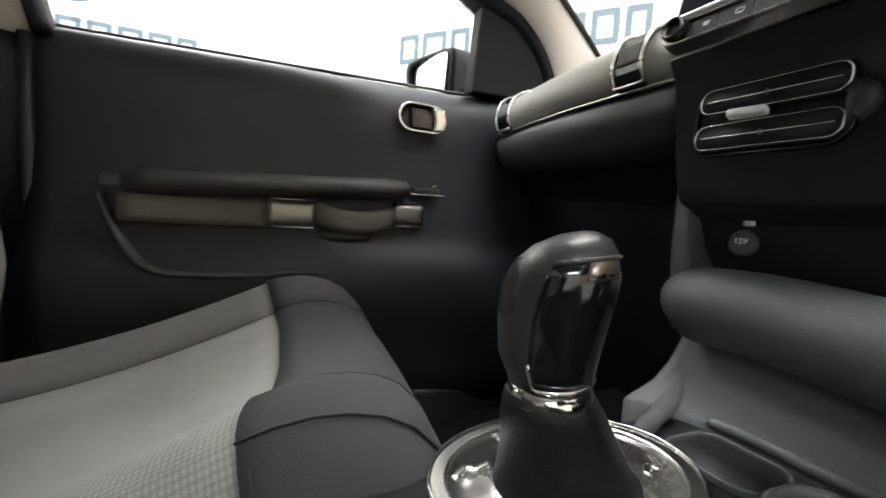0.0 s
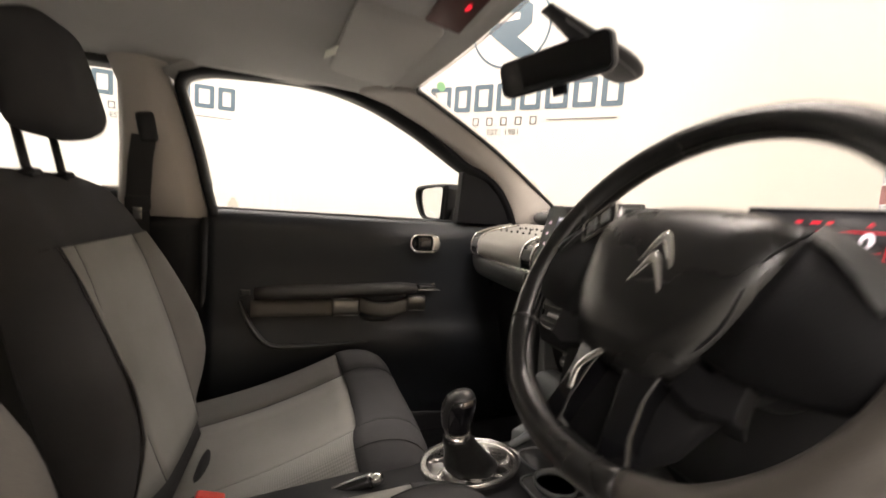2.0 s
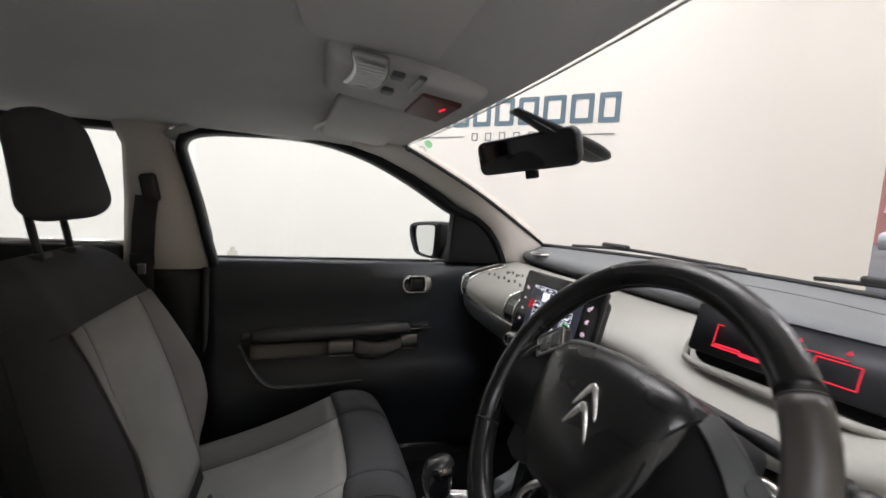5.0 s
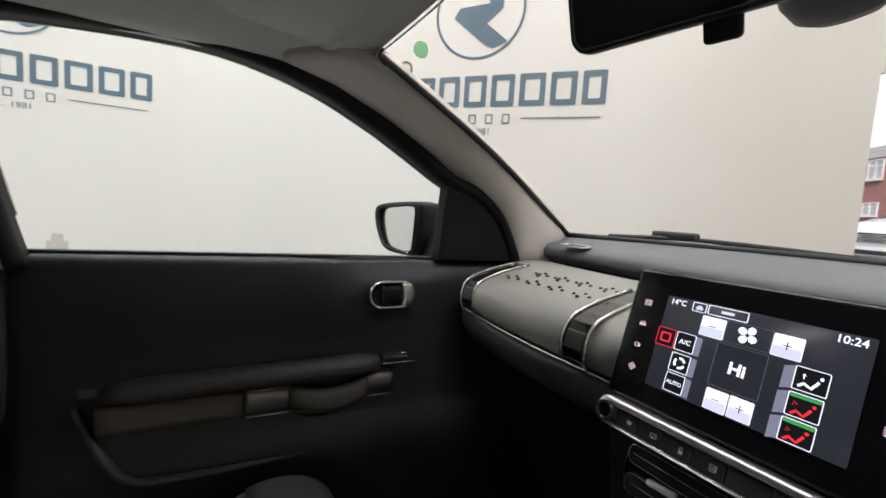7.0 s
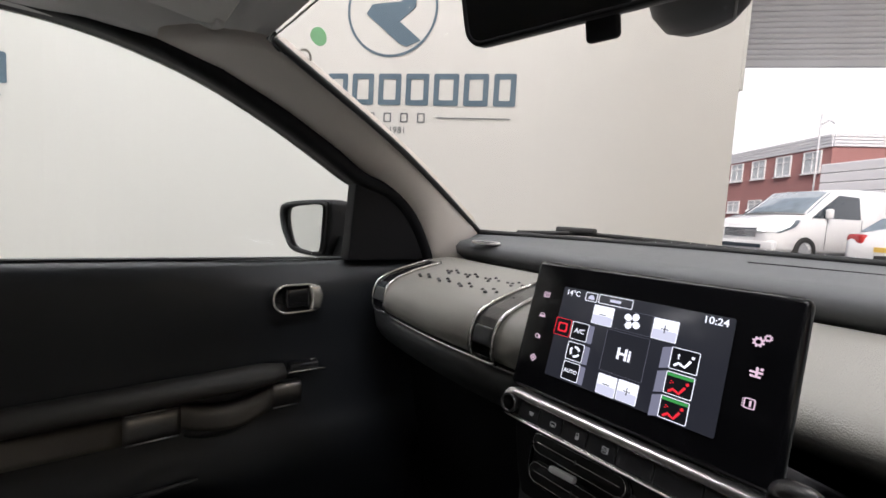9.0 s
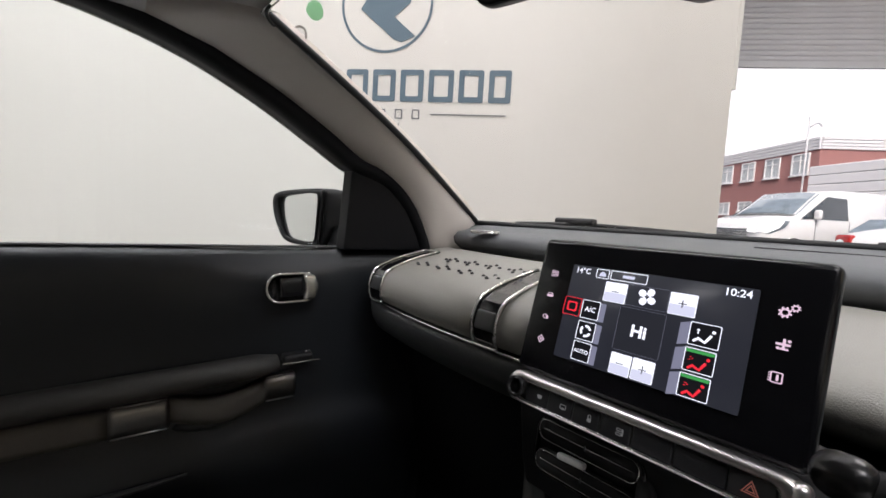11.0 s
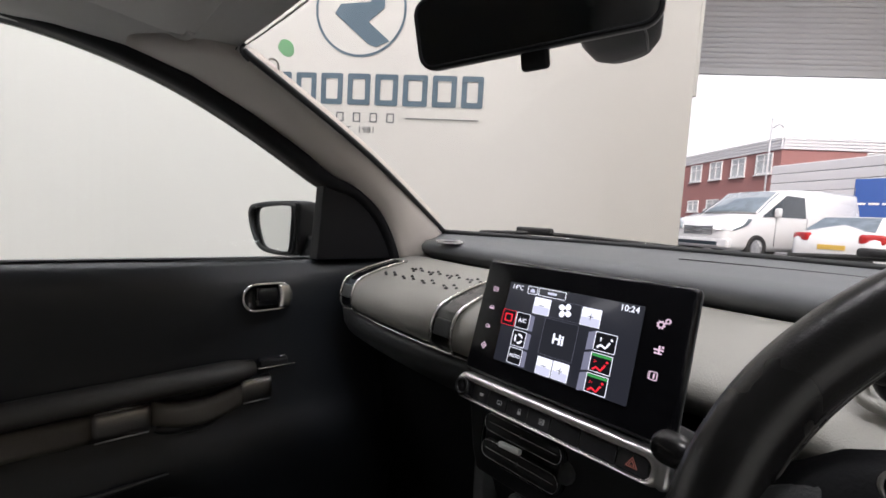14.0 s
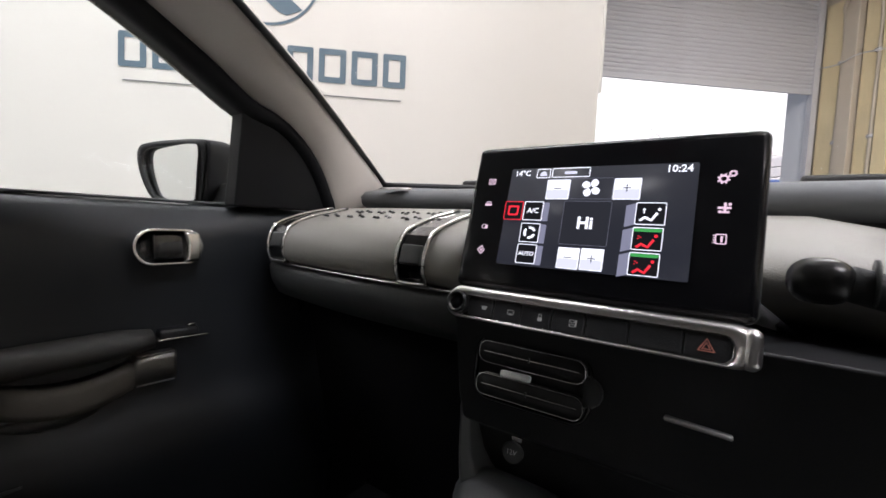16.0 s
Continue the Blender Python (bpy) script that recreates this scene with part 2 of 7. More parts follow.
def thin_film(name, colour):
    """Sticker that daylight shines through."""
    m = bpy.data.materials.new(name)
    m.use_nodes = True
    nt = m.node_tree
    nt.nodes.remove(nt.nodes["Principled BSDF"])
    tl, df, mx = (nt.nodes.new(k) for k in ("ShaderNodeBsdfTranslucent", "ShaderNodeBsdfDiffuse", "ShaderNodeMixShader"))
    noise = nt.nodes.new("ShaderNodeTexNoise")
    noise.inputs["Scale"].default_value = 90
    ramp = nt.nodes.new("ShaderNodeMix")
    ramp.data_type = "RGBA"
    ramp.inputs[6].default_value = (*[c * 0.75 for c in colour], 1)
    ramp.inputs[7].default_value = (*colour, 1)
    nt.links.new(noise.outputs["Fac"], ramp.inputs[0])
    for n in (tl, df):
        nt.links.new(ramp.outputs[2], n.inputs[0])
    mx.inputs[0].default_value = 0.20
    nt.links.new(tl.outputs[0], mx.inputs[1])
    nt.links.new(df.outputs[0], mx.inputs[2])
    nt.links.new(mx.outputs[0], nt.nodes["Material Output"].inputs[0])
    return m


M["green_sticker"] = thin_film("green_sticker_film", (0.58, 0.85, 0.62))

# ---- mesh tools ----
def part(name, bm, material, parent=None, label="", smooth=True, bevel=0.0):
    """Link a bmesh as one mesh object, under a thing or a part."""
    me = bpy.data.meshes.new(name)
    bm.to_mesh(me)
    bm.free()
    me.materials.append(M[material])
    if smooth:
        me.shade_smooth()
    ob = new(name, me)
    if parent is not None:
        ob.parent = parent
        if parent.type == "EMPTY":
            ob.matrix_parent_inverse = parent.matrix_basis.inverted()
    if bevel:
        mod = ob.modifiers.new("bevel", "BEVEL")
        mod.width, mod.segments, mod.limit_method, mod.angle_limit = bevel, 2, "ANGLE", radians(35)
        mod.harden_normals = True
    if label:
        ob["label"] = label
    return ob


def thing(name, at, label, category, group="", kind=""):
    ob = new(name)
    ob.empty_display_size = 0.05
    ob.matrix_basis = Matrix.Translation(at)
    return tagged(ob, label, category, group, kind)


def mesh(verts, faces):
    bm = bmesh.new()
    vs = [bm.verts.new(v) for v in verts]
    for f in faces:
        try:
            bm.faces.new([vs[i] for i in f])
        except ValueError:
            pass
    bmesh.ops.recalc_face_normals(bm, faces=bm.faces)
    return bm


def loft(rings, closed=True, caps=True):
    """Skin through rings of equally many points."""
    n = len(rings[0])
    verts = [p for r in rings for p in r]
    faces = []
    for i in range(len(rings) - 1):
        for j in range(n if closed else n - 1):
            k = (j + 1) % n
            faces.append((i * n + j, i * n + k, (i + 1) * n + k, (i + 1) * n + j))
    if caps and closed:
        faces += [tuple(range(n - 1, -1, -1)), tuple((len(rings) - 1) * n + j for j in range(n))]
    return mesh(verts, faces)


def sheet(rings, thick, way):
    """An open skin through rings, given thickness along way."""
    way = Vector(way) * thick
    full = [[Vector(p) for p in r] + [Vector(p) + way for p in reversed(r)] for r in rings]
    return loft(full)


def rbox(size, r, m=None, n=3, segs=3, deform=None):
    """A box with rounded edges, in the pose m; deform bends points in the box's own space first."""
    axes = []
    for s in size:
        h, rr = s / 2, min(r, s / 2 * 0.999)
        edge = [h - rr + rr * math.tan(math.pi / 4 * i / segs) for i in range(segs + 1)]
        inner = [(-1 + 2 * i / n) * (h - rr) for i in range(1, n)] if h - rr > 1e-4 else []
        axes.append(sorted({round(v, 7) for v in [-e for e in edge] + inner + edge}))
    verts, index, faces = [], {}, []

    def vert(p):
        key = tuple(round(c, 6) for c in p)
        if key not in index:
            q = Vector([max(-(s / 2 - min(r, s / 2 * 0.999)), min(s / 2 - min(r, s / 2 * 0.999), c)) for c, s in zip(p, size)])
            d = Vector(p) - q
            v = q + d.normalized() * min(r, d.length if d.length < 1e-6 else r) if d.length > 1e-9 else q
            # keep each axis inside its own half size where r is larger than it
            v = Vector([max(-s / 2, min(s / 2, c)) for c, s in zip(v, size)])
            if deform:
                v = Vector(deform(v))
            index[key] = len(verts)
            verts.append(m @ v if m else v)
        return index[key]

    for a in range(3):
        b, c = (a + 1) % 3, (a + 2) % 3
        for side in (-1, 1):
            for i in range(len(axes[b]) - 1):
                for j in range(len(axes[c]) - 1):
                    quad = []
                    for ii, jj in ((i, j), (i + 1, j), (i + 1, j + 1), (i, j + 1)):
                        p = [0, 0, 0]
                        p[a], p[b], p[c] = side * size[a] / 2, axes[b][ii], axes[c][jj]
                        quad.append(vert(p))
                    if len(set(quad)) > 2:
                        faces.append(quad if side > 0 else quad[::-1])
    return mesh(verts, faces)


def smooth_path(pts, per=6, closed=False):
    """Catmull-Rom through the points."""
    pts = [Vector(p) for p in pts]
    n, out = len(pts), []
    for i in range(n if closed else n - 1):
        p0, p1, p2, p3 = (pts[(i + k) % n] if closed else pts[max(0, min(n - 1, i + k))] for k in (-1, 0, 1, 2))
        for s in range(per):
            t = s / per
            out.append(0.5 * (2 * p1 + (p2 - p0) * t + (2 * p0 - 5 * p1 + 4 * p2 - p3) * t**2 + (3 * p1 - p0 - 3 * p2 + p3) * t**3))
    if not closed:
        out.append(pts[-1])
    return out


def tube(path, radius, segs=8, closed=False, flat=1.0, up=(0, 0, 1)):
    """A tube along a path; radius may be a list; flat squeezes it along up."""
    path = [Vector(p) for p in path]
    n, rings = len(path), []
    for i, p in enumerate(path):
        a = path[(i - 1) % n] if closed or i else p
        b = path[(i + 1) % n] if closed or i < n - 1 else p
        way = (b - a).normalized()
        side = way.cross(Vector(up))
        side = side.normalized() if side.length > 1e-4 else way.orthogonal().normalized()
        top = side.cross(way).normalized()
        r = radius[i] if isinstance(radius, (list, tuple)) else radius
        rings.append([p + r * (math.cos(w) * side + flat * math.sin(w) * top) for w in (2 * math.pi * k / segs for k in range(segs))])
    if closed:
        rings.append(rings[0])
    bm = loft(rings, caps=not closed)
    if closed:
        bmesh.ops.remove_doubles(bm, verts=bm.verts, dist=1e-6)
    return bm


def revolve(profile, m=None, segs=24):
    """Turn (radius, height) pairs about z."""
    rings = [[Vector((max(r, 1e-4) * math.cos(a), max(r, 1e-4) * math.sin(a), h)) for a in (2 * math.pi * k / segs for k in range(segs))] for r, h in profile]
    bm = loft(rings)
    if m:
        bm.transform(m)
    return bm


def slab(outline, depth, m=None):
    """A flat outline in xy, extruded by depth along z."""
    n = len(outline)
    bm = mesh([(x, y, 0) for x, y in outline] + [(x, y, depth) for x, y in outline],
              [tuple(range(n)), tuple(range(2 * n - 1, n - 1, -1))] + [(i, (i + 1) % n, n + (i + 1) % n, n + i) for i in range(n)])
    if m:
        bm.transform(m)
    return bm


def rounded(w, h, r, segs=5, cx=0.0, cy=0.0):
    """Outline of a rounded rectangle."""
    out = []
    for sx, sy, a0 in ((1, 1, 0), (-1, 1, 90), (-1, -1, 180), (1, -1, 270)):
        for k in range(segs + 1):
            a = radians(a0 + 90 * k / segs)
            out.append((cx + sx * (w / 2 - r) + r * math.cos(a), cy + sy * (h / 2 - r) + r * math.sin(a)))
    return out


def ring_slab(outer, inner, depth, m=None):
    """A flat frame between two outlines of equally many points."""
    n = len(outer)
    rings = [[(*p, 0) for p in outer], [(*p, depth) for p in outer], [(*p, depth) for p in inner], [(*p, 0) for p in inner], [(*p, 0) for p in outer]]
    bm = loft(rings, caps=False)
    bmesh.ops.remove_doubles(bm, verts=bm.verts, dist=1e-7)
    if m:
        bm.transform(m)
    return bm


def lettering(text, size, m, align="CENTER", depth=0.0006, bold=0.0):
    """Built-in font as a bmesh, its text in the xy plane of m."""
    cu = bpy.data.curves.new("lettering", "FONT")
    cu.body, cu.size, cu.align_x, cu.align_y, cu.extrude, cu.resolution_u = text, size, align, "CENTER", depth / 2, 3
    cu.offset = bold
    ob = new("lettering", cu)
    me = bpy.data.meshes.new_from_object(ob.evaluated_get(bpy.context.evaluated_depsgraph_get()))
    bm = bmesh.new()
    bm.from_mesh(me)
    bm.transform(m)
    bpy.data.objects.remove(ob)
    bpy.data.curves.remove(cu)
    bpy.data.meshes.remove(me)
    return bm


def lerp(a, b, t):
    return a + (b - a) * t


def curve(x, xs, ys):
    return float(np.interp(x, xs, ys))


# ---- showroom ----
def wall_line():
    """Plan of the display wall: along the car, a wide cove, across its nose, and a bend towards the doorway."""
    def bend(a, c, b, n=12):
        a, c, b = (Vector((*p, 0)) for p in (a, c, b))
        return [(1 - t) ** 2 * a + 2 * t * (1 - t) * c + t * t * b for t in (k / n for k in range(n + 1))]
    return [Vector((-4.30, -8.0, 0))] + bend((-4.195, -0.30), (-4.19, 0.155), (-3.70, 0.576)) + bend((-1.70, 2.301), (-1.38, 2.577), (-1.24, 3.05)) + [Vector((-1.0, 4.04, 0))]


def display_wall():
    line = wall_line()
    rings = []
    for i, p in enumerate(line):
        way = (line[min(i + 1, len(line) - 1)] - line[max(i - 1, 0)]).normalized()
        out = Vector((-way.y, way.x, 0)) * 0.16
        rings.append([p, p + Vector((0, 0, 4.5)), p + out + Vector((0, 0, 4.5)), p + out])
    w = tagged(part("wall_display", loft(rings), "wall", smooth=False), "curved cream-painted showroom display wall with slate-blue signs", "wall", kind="structure")
    end, u = line[-1], (line[-1] - line[-2]).normalized()
    post = rbox((0.17, 0.05, 2.2), 0.004)
    post.transform(Matrix.Translation(end + u * 0.024 + Vector((-u.y, u.x, 0)) * 0.08 + Vector((0, 0, 3.40))) @ pose(0, 0, 0, 0, 0, math.degrees(math.atan2(-u.x, u.y))))
    part("wall_edge_strip", post, "wall", w)
    return w


def box_between(u0, u1, v0, v1, z0, z1):
    p = [room(u, v, z) for z in (z0, z1) for u, v in ((u0, v0), (u1, v0), (u1, v1), (u0, v1))]
    return mesh(p, [(0, 1, 2, 3), (7, 6, 5, 4), (0, 1, 5, 4), (1, 2, 6, 5), (2, 3, 7, 6), (3, 0, 4, 7)])


display_wall()
DOOR_V, JAMB_U = 5.2, 5.55
def yard_sheet():
    """Tarmac: level under the showroom, rising to a slightly higher yard."""
    us = (-300, -40, 0, 6, 8.2, 10.8, 14, 40, 300)
    rows = [[room(u, v, z + fall * max(-0.16, min(0.08, 0.05 * (8.6 - u)))) for u in us] for v, z, fall in ((-300, -0.03, 0), (5.6, -0.03, 0), (6.5, 0.02, 0), (9.0, 0.28, 0.6), (12.0, 0.42, 1), (300, 0.45, 1))]
    n = len(us)
    return mesh([p for r in rows for p in r], [(i * n + j, i * n + j + 1, (i + 1) * n + j + 1, (i + 1) * n + j) for i in range(5) for j in range(n - 1)])


tagged(part("ground", yard_sheet(), "asphalt", smooth=False), "grey wet tarmac yard outside the showroom", "ground", kind="structure")
tagged(part("floor", box_between(-10, 5.62, -7, DOOR_V + 0.3, -0.02, 0.0), "floor", smooth=False), "smooth grey painted showroom floor", "floor", kind="structure")
tagged(part("ceiling", box_between(-10, 5.9, -7.2, DOOR_V + 0.3, 4.6, 4.75), "ceiling", smooth=False), "white panelled showroom ceiling", "ceiling", kind="structure")
tagged(part("wall_south", box_between(-10, 5.9, -7.2, -7.0, 0, 4.6), "wall", smooth=False), "cream-painted showroom back wall", "wall", kind="structure")
tagged(part("wall_west", box_between(-10.2, -10, -7.2, DOOR_V + 0.3, 0, 4.6), "wall", smooth=False), "cream-painted showroom side wall", "wall", kind="structure")
wn_ = tagged(part("wall_north", box_between(-10, 0.6, DOOR_V, DOOR_V + 0.3, 0, 4.6), "wall", smooth=False), "cream-painted wall beside the roller shutter doorway", "wall", kind="structure")
tagged(part("wall_lintel", box_between(0.6, 5.9, DOOR_V, DOOR_V + 0.3, 4.1, 4.6), "wall", smooth=False), "cream lintel over the roller shutter", "wall", kind="structure")
tagged(part("wall_jamb", box_between(JAMB_U, 5.9, DOOR_V, DOOR_V + 0.32, 0, 4.1), "white_frame", smooth=False), "pale door jamb of the roller shutter", "wall", kind="structure")
tagged(part("wall_east", box_between(5.66, 5.9, -7, DOOR_V, 0, 4.6), "pipe", smooth=False), "stained cream side wall near the doorway", "wall", kind="structure")


def roller_shutter():
    th = thing("roller_shutter", room(3.0, DOOR_V - 0.06, 3.0), "half-raised grey ribbed steel roller shutter over the doorway", "shutter")
    prof = [(0, 0), (-0.009, 0.009), (-0.014, 0.028), (-0.009, 0.047), (0, 0.054)]
    first = None
    for k in range(20):
        if first is None:
            z = 3.05
            rings = [[room(u, DOOR_V - 0.06 + a, z + b) for a, b in prof] + [room(u, DOOR_V - 0.045, z + 0.054), room(u, DOOR_V - 0.045, z)] for u in (0.7, JAMB_U - 0.02)]
            first = part("slat", loft(rings), "shutter", th, smooth=False)
        else:
            o = new("slat", first.data)
            o.parent, o.matrix_parent_inverse = th, first.matrix_parent_inverse
            o.location = (0, 0, 0.057 * k)
    part("bottom_rail", box_between(0.7, JAMB_U - 0.02, DOOR_V - 0.07, DOOR_V - 0.035, 2.98, 3.05), "shutter", th, smooth=False)
    for u in (0.62, JAMB_U):
        part("guide_rail", box_between(u - 0.04, u + 0.04, DOOR_V - 0.09, DOOR_V - 0.02, 0, 4.2), "shutter", th, smooth=False)
    return th


roller_shutter()


def insulated_boards():
    """Stained boxing boards side by side up the side wall, with thin pipes between them."""
    v = 5.10
    for w, key, out in ((0.24, "insul", 0.06), (0.17, "pipe", 0.10), (0.20, "insul", 0.05), (0.15, "insul", 0.09), (0.22, "pipe", 0.06), (0.26, "insul", 0.08), (0.20, "pipe", 0.05), (0.30, "insul", 0.07)):
        tagged(part("wall_board", box_between(5.66 - out, 5.656, v - w, v, 0.02, 4.1), key, smooth=False, bevel=0.012), "stained yellowish boxing board on the side wall", "wall board", "boards on the side wall")
        v -= w + 0.035
    for v in (4.845, 4.43, 3.87):
        th = thing("pipe", room(5.61, v, 0), "thin painted pipe running up the side wall", "pipe", "pipes on the side wall")
        part("tube", tube(smooth_path([room(5.60, v, 0.0), room(5.60, v + 0.006, 1.5), room(5.60, v - 0.006, 2.9), room(5.60, v, 3.75), room(5.54, v - 0.03, 3.95), room(5.42, v - 0.2, 4.02)], 4), 0.022), "pipe", th)
        for z in (2.3, 3.3):
            part("clamp", tube([room(5.60, v - 0.03, z), room(5.60, v + 0.03, z)], 0.028), "shutter", th)
    th = thing("cable_run", room(5.55, 4.9, 3.5), "thin grey cable clipped across the stained boards", "cable")
    part("cable", tube(smooth_path([room(5.53, 5.08, 3.30), room(5.545, 4.85, 3.27), room(5.55, 4.6, 3.31), room(5.55, 4.3, 3.26), room(5.55, 3.9, 3.30)], 5), 0.007, 6), "shutter", th)


insulated_boards()


# ---- signs on the wall ----
def sign(name, right, way, base, label):
    """Sign whose word ends on the right at that point; way points to the right along the wall."""
    way = Vector((*way, 0)).normalized()
    out = Vector((way.y, -way.x, 0))
    m = Matrix((( way.x, 0, out.x, right[0]), (way.y, 0, out.y, right[1]), (0, 1, 0, base), (0, 0, 0, 1)))
    m = m @ Matrix.Translation((0, 0, 0.003))
    W, H, S = 1.776, 0.217, 0.038
    th = thing(name, m.translation, label, "wall sign", "signs on the display wall")
    widths = [0.165, 0.20, 0.15, 0.16, 0.165, 0.165, 0.175, 0.17, 0.15]
    gap = (W - sum(widths)) / (len(widths) - 1)
    x = -W
    for w in widths:
        o, i = rounded(w, H, 0.012, 2, x + w / 2, H / 2), rounded(w - 2 * S, H - 2 * S, 0.006, 2, x + w / 2, H / 2)
        part("word_block", ring_slab(o, i, 0.0015, m), "decal", th, smooth=False)
        x += w + gap
    cx, cy, R = -W / 2, 0.655, 0.325
    circ = lambda r: [(cx + r * math.cos(a), cy + r * math.sin(a)) for a in (2 * math.pi * k / 64 for k in range(64))]
    part("ring", ring_slab(circ(R), circ(R - 0.017), 0.0015, m), "decal", th, smooth=False)
    mark = [(-0.145, 0.20), (0.10, 0.20), (0.17, 0.14), (0.17, 0.01), (0.06, -0.085), (0.215, -0.215), (0.115, -0.255), (0.06, -0.235), (-0.185, -0.03), (-0.145, 0.035), (0.07, 0.05), (0.07, 0.10), (-0.145, 0.12)]
    part("emblem_shape", slab([(cx + a, cy + b) for a, b in mark], 0.0015, m), "decal", th, smooth=False)
    for k in range(5):
        part("small_word_block", ring_slab(rounded(0.055, 0.066, 0.006, 2, cx - 0.245 + 0.122 * k, -0.085), rounded(0.037, 0.050, 0.004, 2, cx - 0.245 + 0.122 * k, -0.085), 0.0015, m), "decal_grey", th, smooth=False)
    for x0 in (-W + 0.025, -0.54):
        part("rule", slab([(x0, -0.086), (x0 + 0.515, -0.086), (x0 + 0.515, -0.079), (x0, -0.079)], 0.003, m), "decal_grey", th, smooth=False)
    for text, dx in (("EST.", -0.082), ("1981", 0.075)):
        part("small_lettering", lettering(text, 0.066, m @ Matrix.Translation((cx + dx, -0.175, 0.002)), depth=0.002), "decal_grey", th, smooth=False)
    return th


sign("wall_sign", (-1.765, 2.245), (UX, UY), 1.913, "slate-blue sign with a ringed emblem on the cream wall")
sign("wall_sign", (-4.1965, -0.41), (0.0138, 1.0), 1.913, "slate-blue sign with a ringed emblem on the cream wall")

# ---- yard ----
def facade(p, q, z0, z1, name, material, parent):
    p, q = Vector((p[0], p[1], 0)), Vector((q[0], q[1], 0))
    n = Vector(((q - p).y, -(q - p).x, 0)).normalized() * -0.4
    ring = lambda a: [a + Vector((0, 0, z0)), a + Vector((0, 0, z1)), a + n + Vector((0, 0, z1)), a + n + Vector((0, 0, z0))]
    return part(name, loft([ring(p), ring(q)]), material, parent, smooth=False)


def brick_building():
    A, C, B = Vector((-30.7, 53.9, 0)), Vector((-4.55, 33.2, 0)), Vector((14.8, 49.5, 0))
    th = thing("brick_building", C, "two-storey red brick building with pale grey cladding band and white windows", "building")
    facade(A, C, 0, 6.6, "wall", "brick", th)
    facade(C, B, 0, 6.6, "wall", "brick", th)
    for a, b in ((A, C), (C, B)):
        way = (b - a).normalized()
        out = Vector((way.y, -way.x, 0))
        for k in range(4):
            z = 6.55 + 0.185 * k
            rings = [[e + out * o + Vector((0, 0, zz)) for o, zz in ((0.05, z), (0.10 + 0.01 * k, z + 0.02), (0.10 + 0.01 * k, z + 0.165), (0.05, z + 0.18), (-0.3, z + 0.18), (-0.3, z))] for e in (a, b)]
            part("cladding_panel", loft(rings), "cladding", th, smooth=False)
    for a, b, ks in ((A, C, range(9)), (B, C, (1,))):
        way = (C - a).normalized()
        out = Vector((way.y, -way.x, 0)) * (1 if a is A else -1)
        right = way if a is A else -way
        m0 = Matrix(((right.x, 0, out.x, 0), (right.y, 0, out.y, 0), (0, 1, 0, 0), (0, 0, 0, 1)))
        for z, h in ((5.12, 1.32), (2.75, 0.9)) if a is A else ((5.65, 0.85),):
            for k in ks:
                at = C - way * (1.20 + 2.12 * k if a is A else 5.6) + out * 0.02 + Vector((0, 0, z))
                m = Matrix.Translation(at) @ m0
                ww = 1.24 if a is A else 1.7
                w = part("window", ring_slab(rounded(ww, h, 0.02, 1, 0, h / 2), rounded(ww - 0.16, h - 0.16, 0.02, 1, 0, h / 2), 0.08, m), "white_frame", th, smooth=False)
                part("pane", slab(rounded(ww - 0.16, h - 0.16, 0.02, 1, 0, h / 2), 0.03, m), "pane", w, smooth=False)
                part("bar", slab(rounded(ww - 0.16, 0.06, 0.01, 1, 0, h * 0.68), 0.07, m), "white_frame", w, smooth=False)
                part("bar", slab(rounded(0.06, h - 0.16, 0.01, 1, 0, h / 2), 0.07, m), "white_frame", w, smooth=False)
                part("window_sill", slab(rounded(ww + 0.12, 0.07, 0.01, 1, 0, -0.04), 0.14, m), "white_frame", w, smooth=False)
    return th


def side_shed():
    a, b = Vector((-4.4, 29.9, 0)), Vector((8.0, 22.4, 0))
    th = thing("cladding_shed", a, "low building clad in pale grey ribbed metal", "building")
    way = (b - a).normalized()
    out = Vector((way.y, -way.x, 0))
    for k in range(10):
        z = 0.1 + 0.50 * k
        rings = [[e + out * o + Vector((0, 0, zz)) for o, zz in ((0, z), (0.05, z + 0.03), (0.05, z + 0.44), (0, z + 0.488), (-1.2, z + 0.488), (-1.2, z))] for e in (a, b)]
        part("cladding_panel", loft(rings), "cladding", th, smooth=False)
    return th


def lamp_mast():
    th = thing("antenna_mast", (-4.75, 30.4, 0), "thin grey pole with a small bracket beside the brick building", "pole")
    part("pole", tube([(-4.75, 30.4, 0), (-4.75, 30.4, 7.9)], 0.045), "shutter", th)
    part("bracket", tube(smooth_path([(-4.75, 30.4, 7.3), (-4.4, 30.4, 7.5), (-4.2, 30.4, 7.3)]), 0.04), "shutter", th)


def car_body(sections):
    """Loft of half-outlines (x, z) mirrored, at each y."""
    rings = []
    for y, prof in sections:
        rings.append([Vector((x, y, z)) for x, z in prof] + [Vector((-x, y, z)) for x, z in reversed(prof)])
    return loft(rings)


def wheel_part(th, m, x, y, r=0.33):
    s = 1 if x > 0 else -1
    w = part("wheel", revolve([(0.05, -0.1), (r * 0.62, -0.1), (r * 0.93, -0.11), (r, -0.07), (r, 0.07), (r * 0.93, 0.11), (r * 0.64, 0.1), (r * 0.6, 0.06), (0.04, 0.07)], m @ pose(x, y, r, 0, 90 * s, 0), 28), "tyre", th)
    part("rim", revolve([(0.02, 0.0), (r * 0.6, 0.02), (r * 0.62, 0.09), (r * 0.5, 0.075), (r * 0.2, 0.085), (0.02, 0.09)], m @ pose(x, y, r, 0, 90 * s, 0), 20), "clear_lens", w)


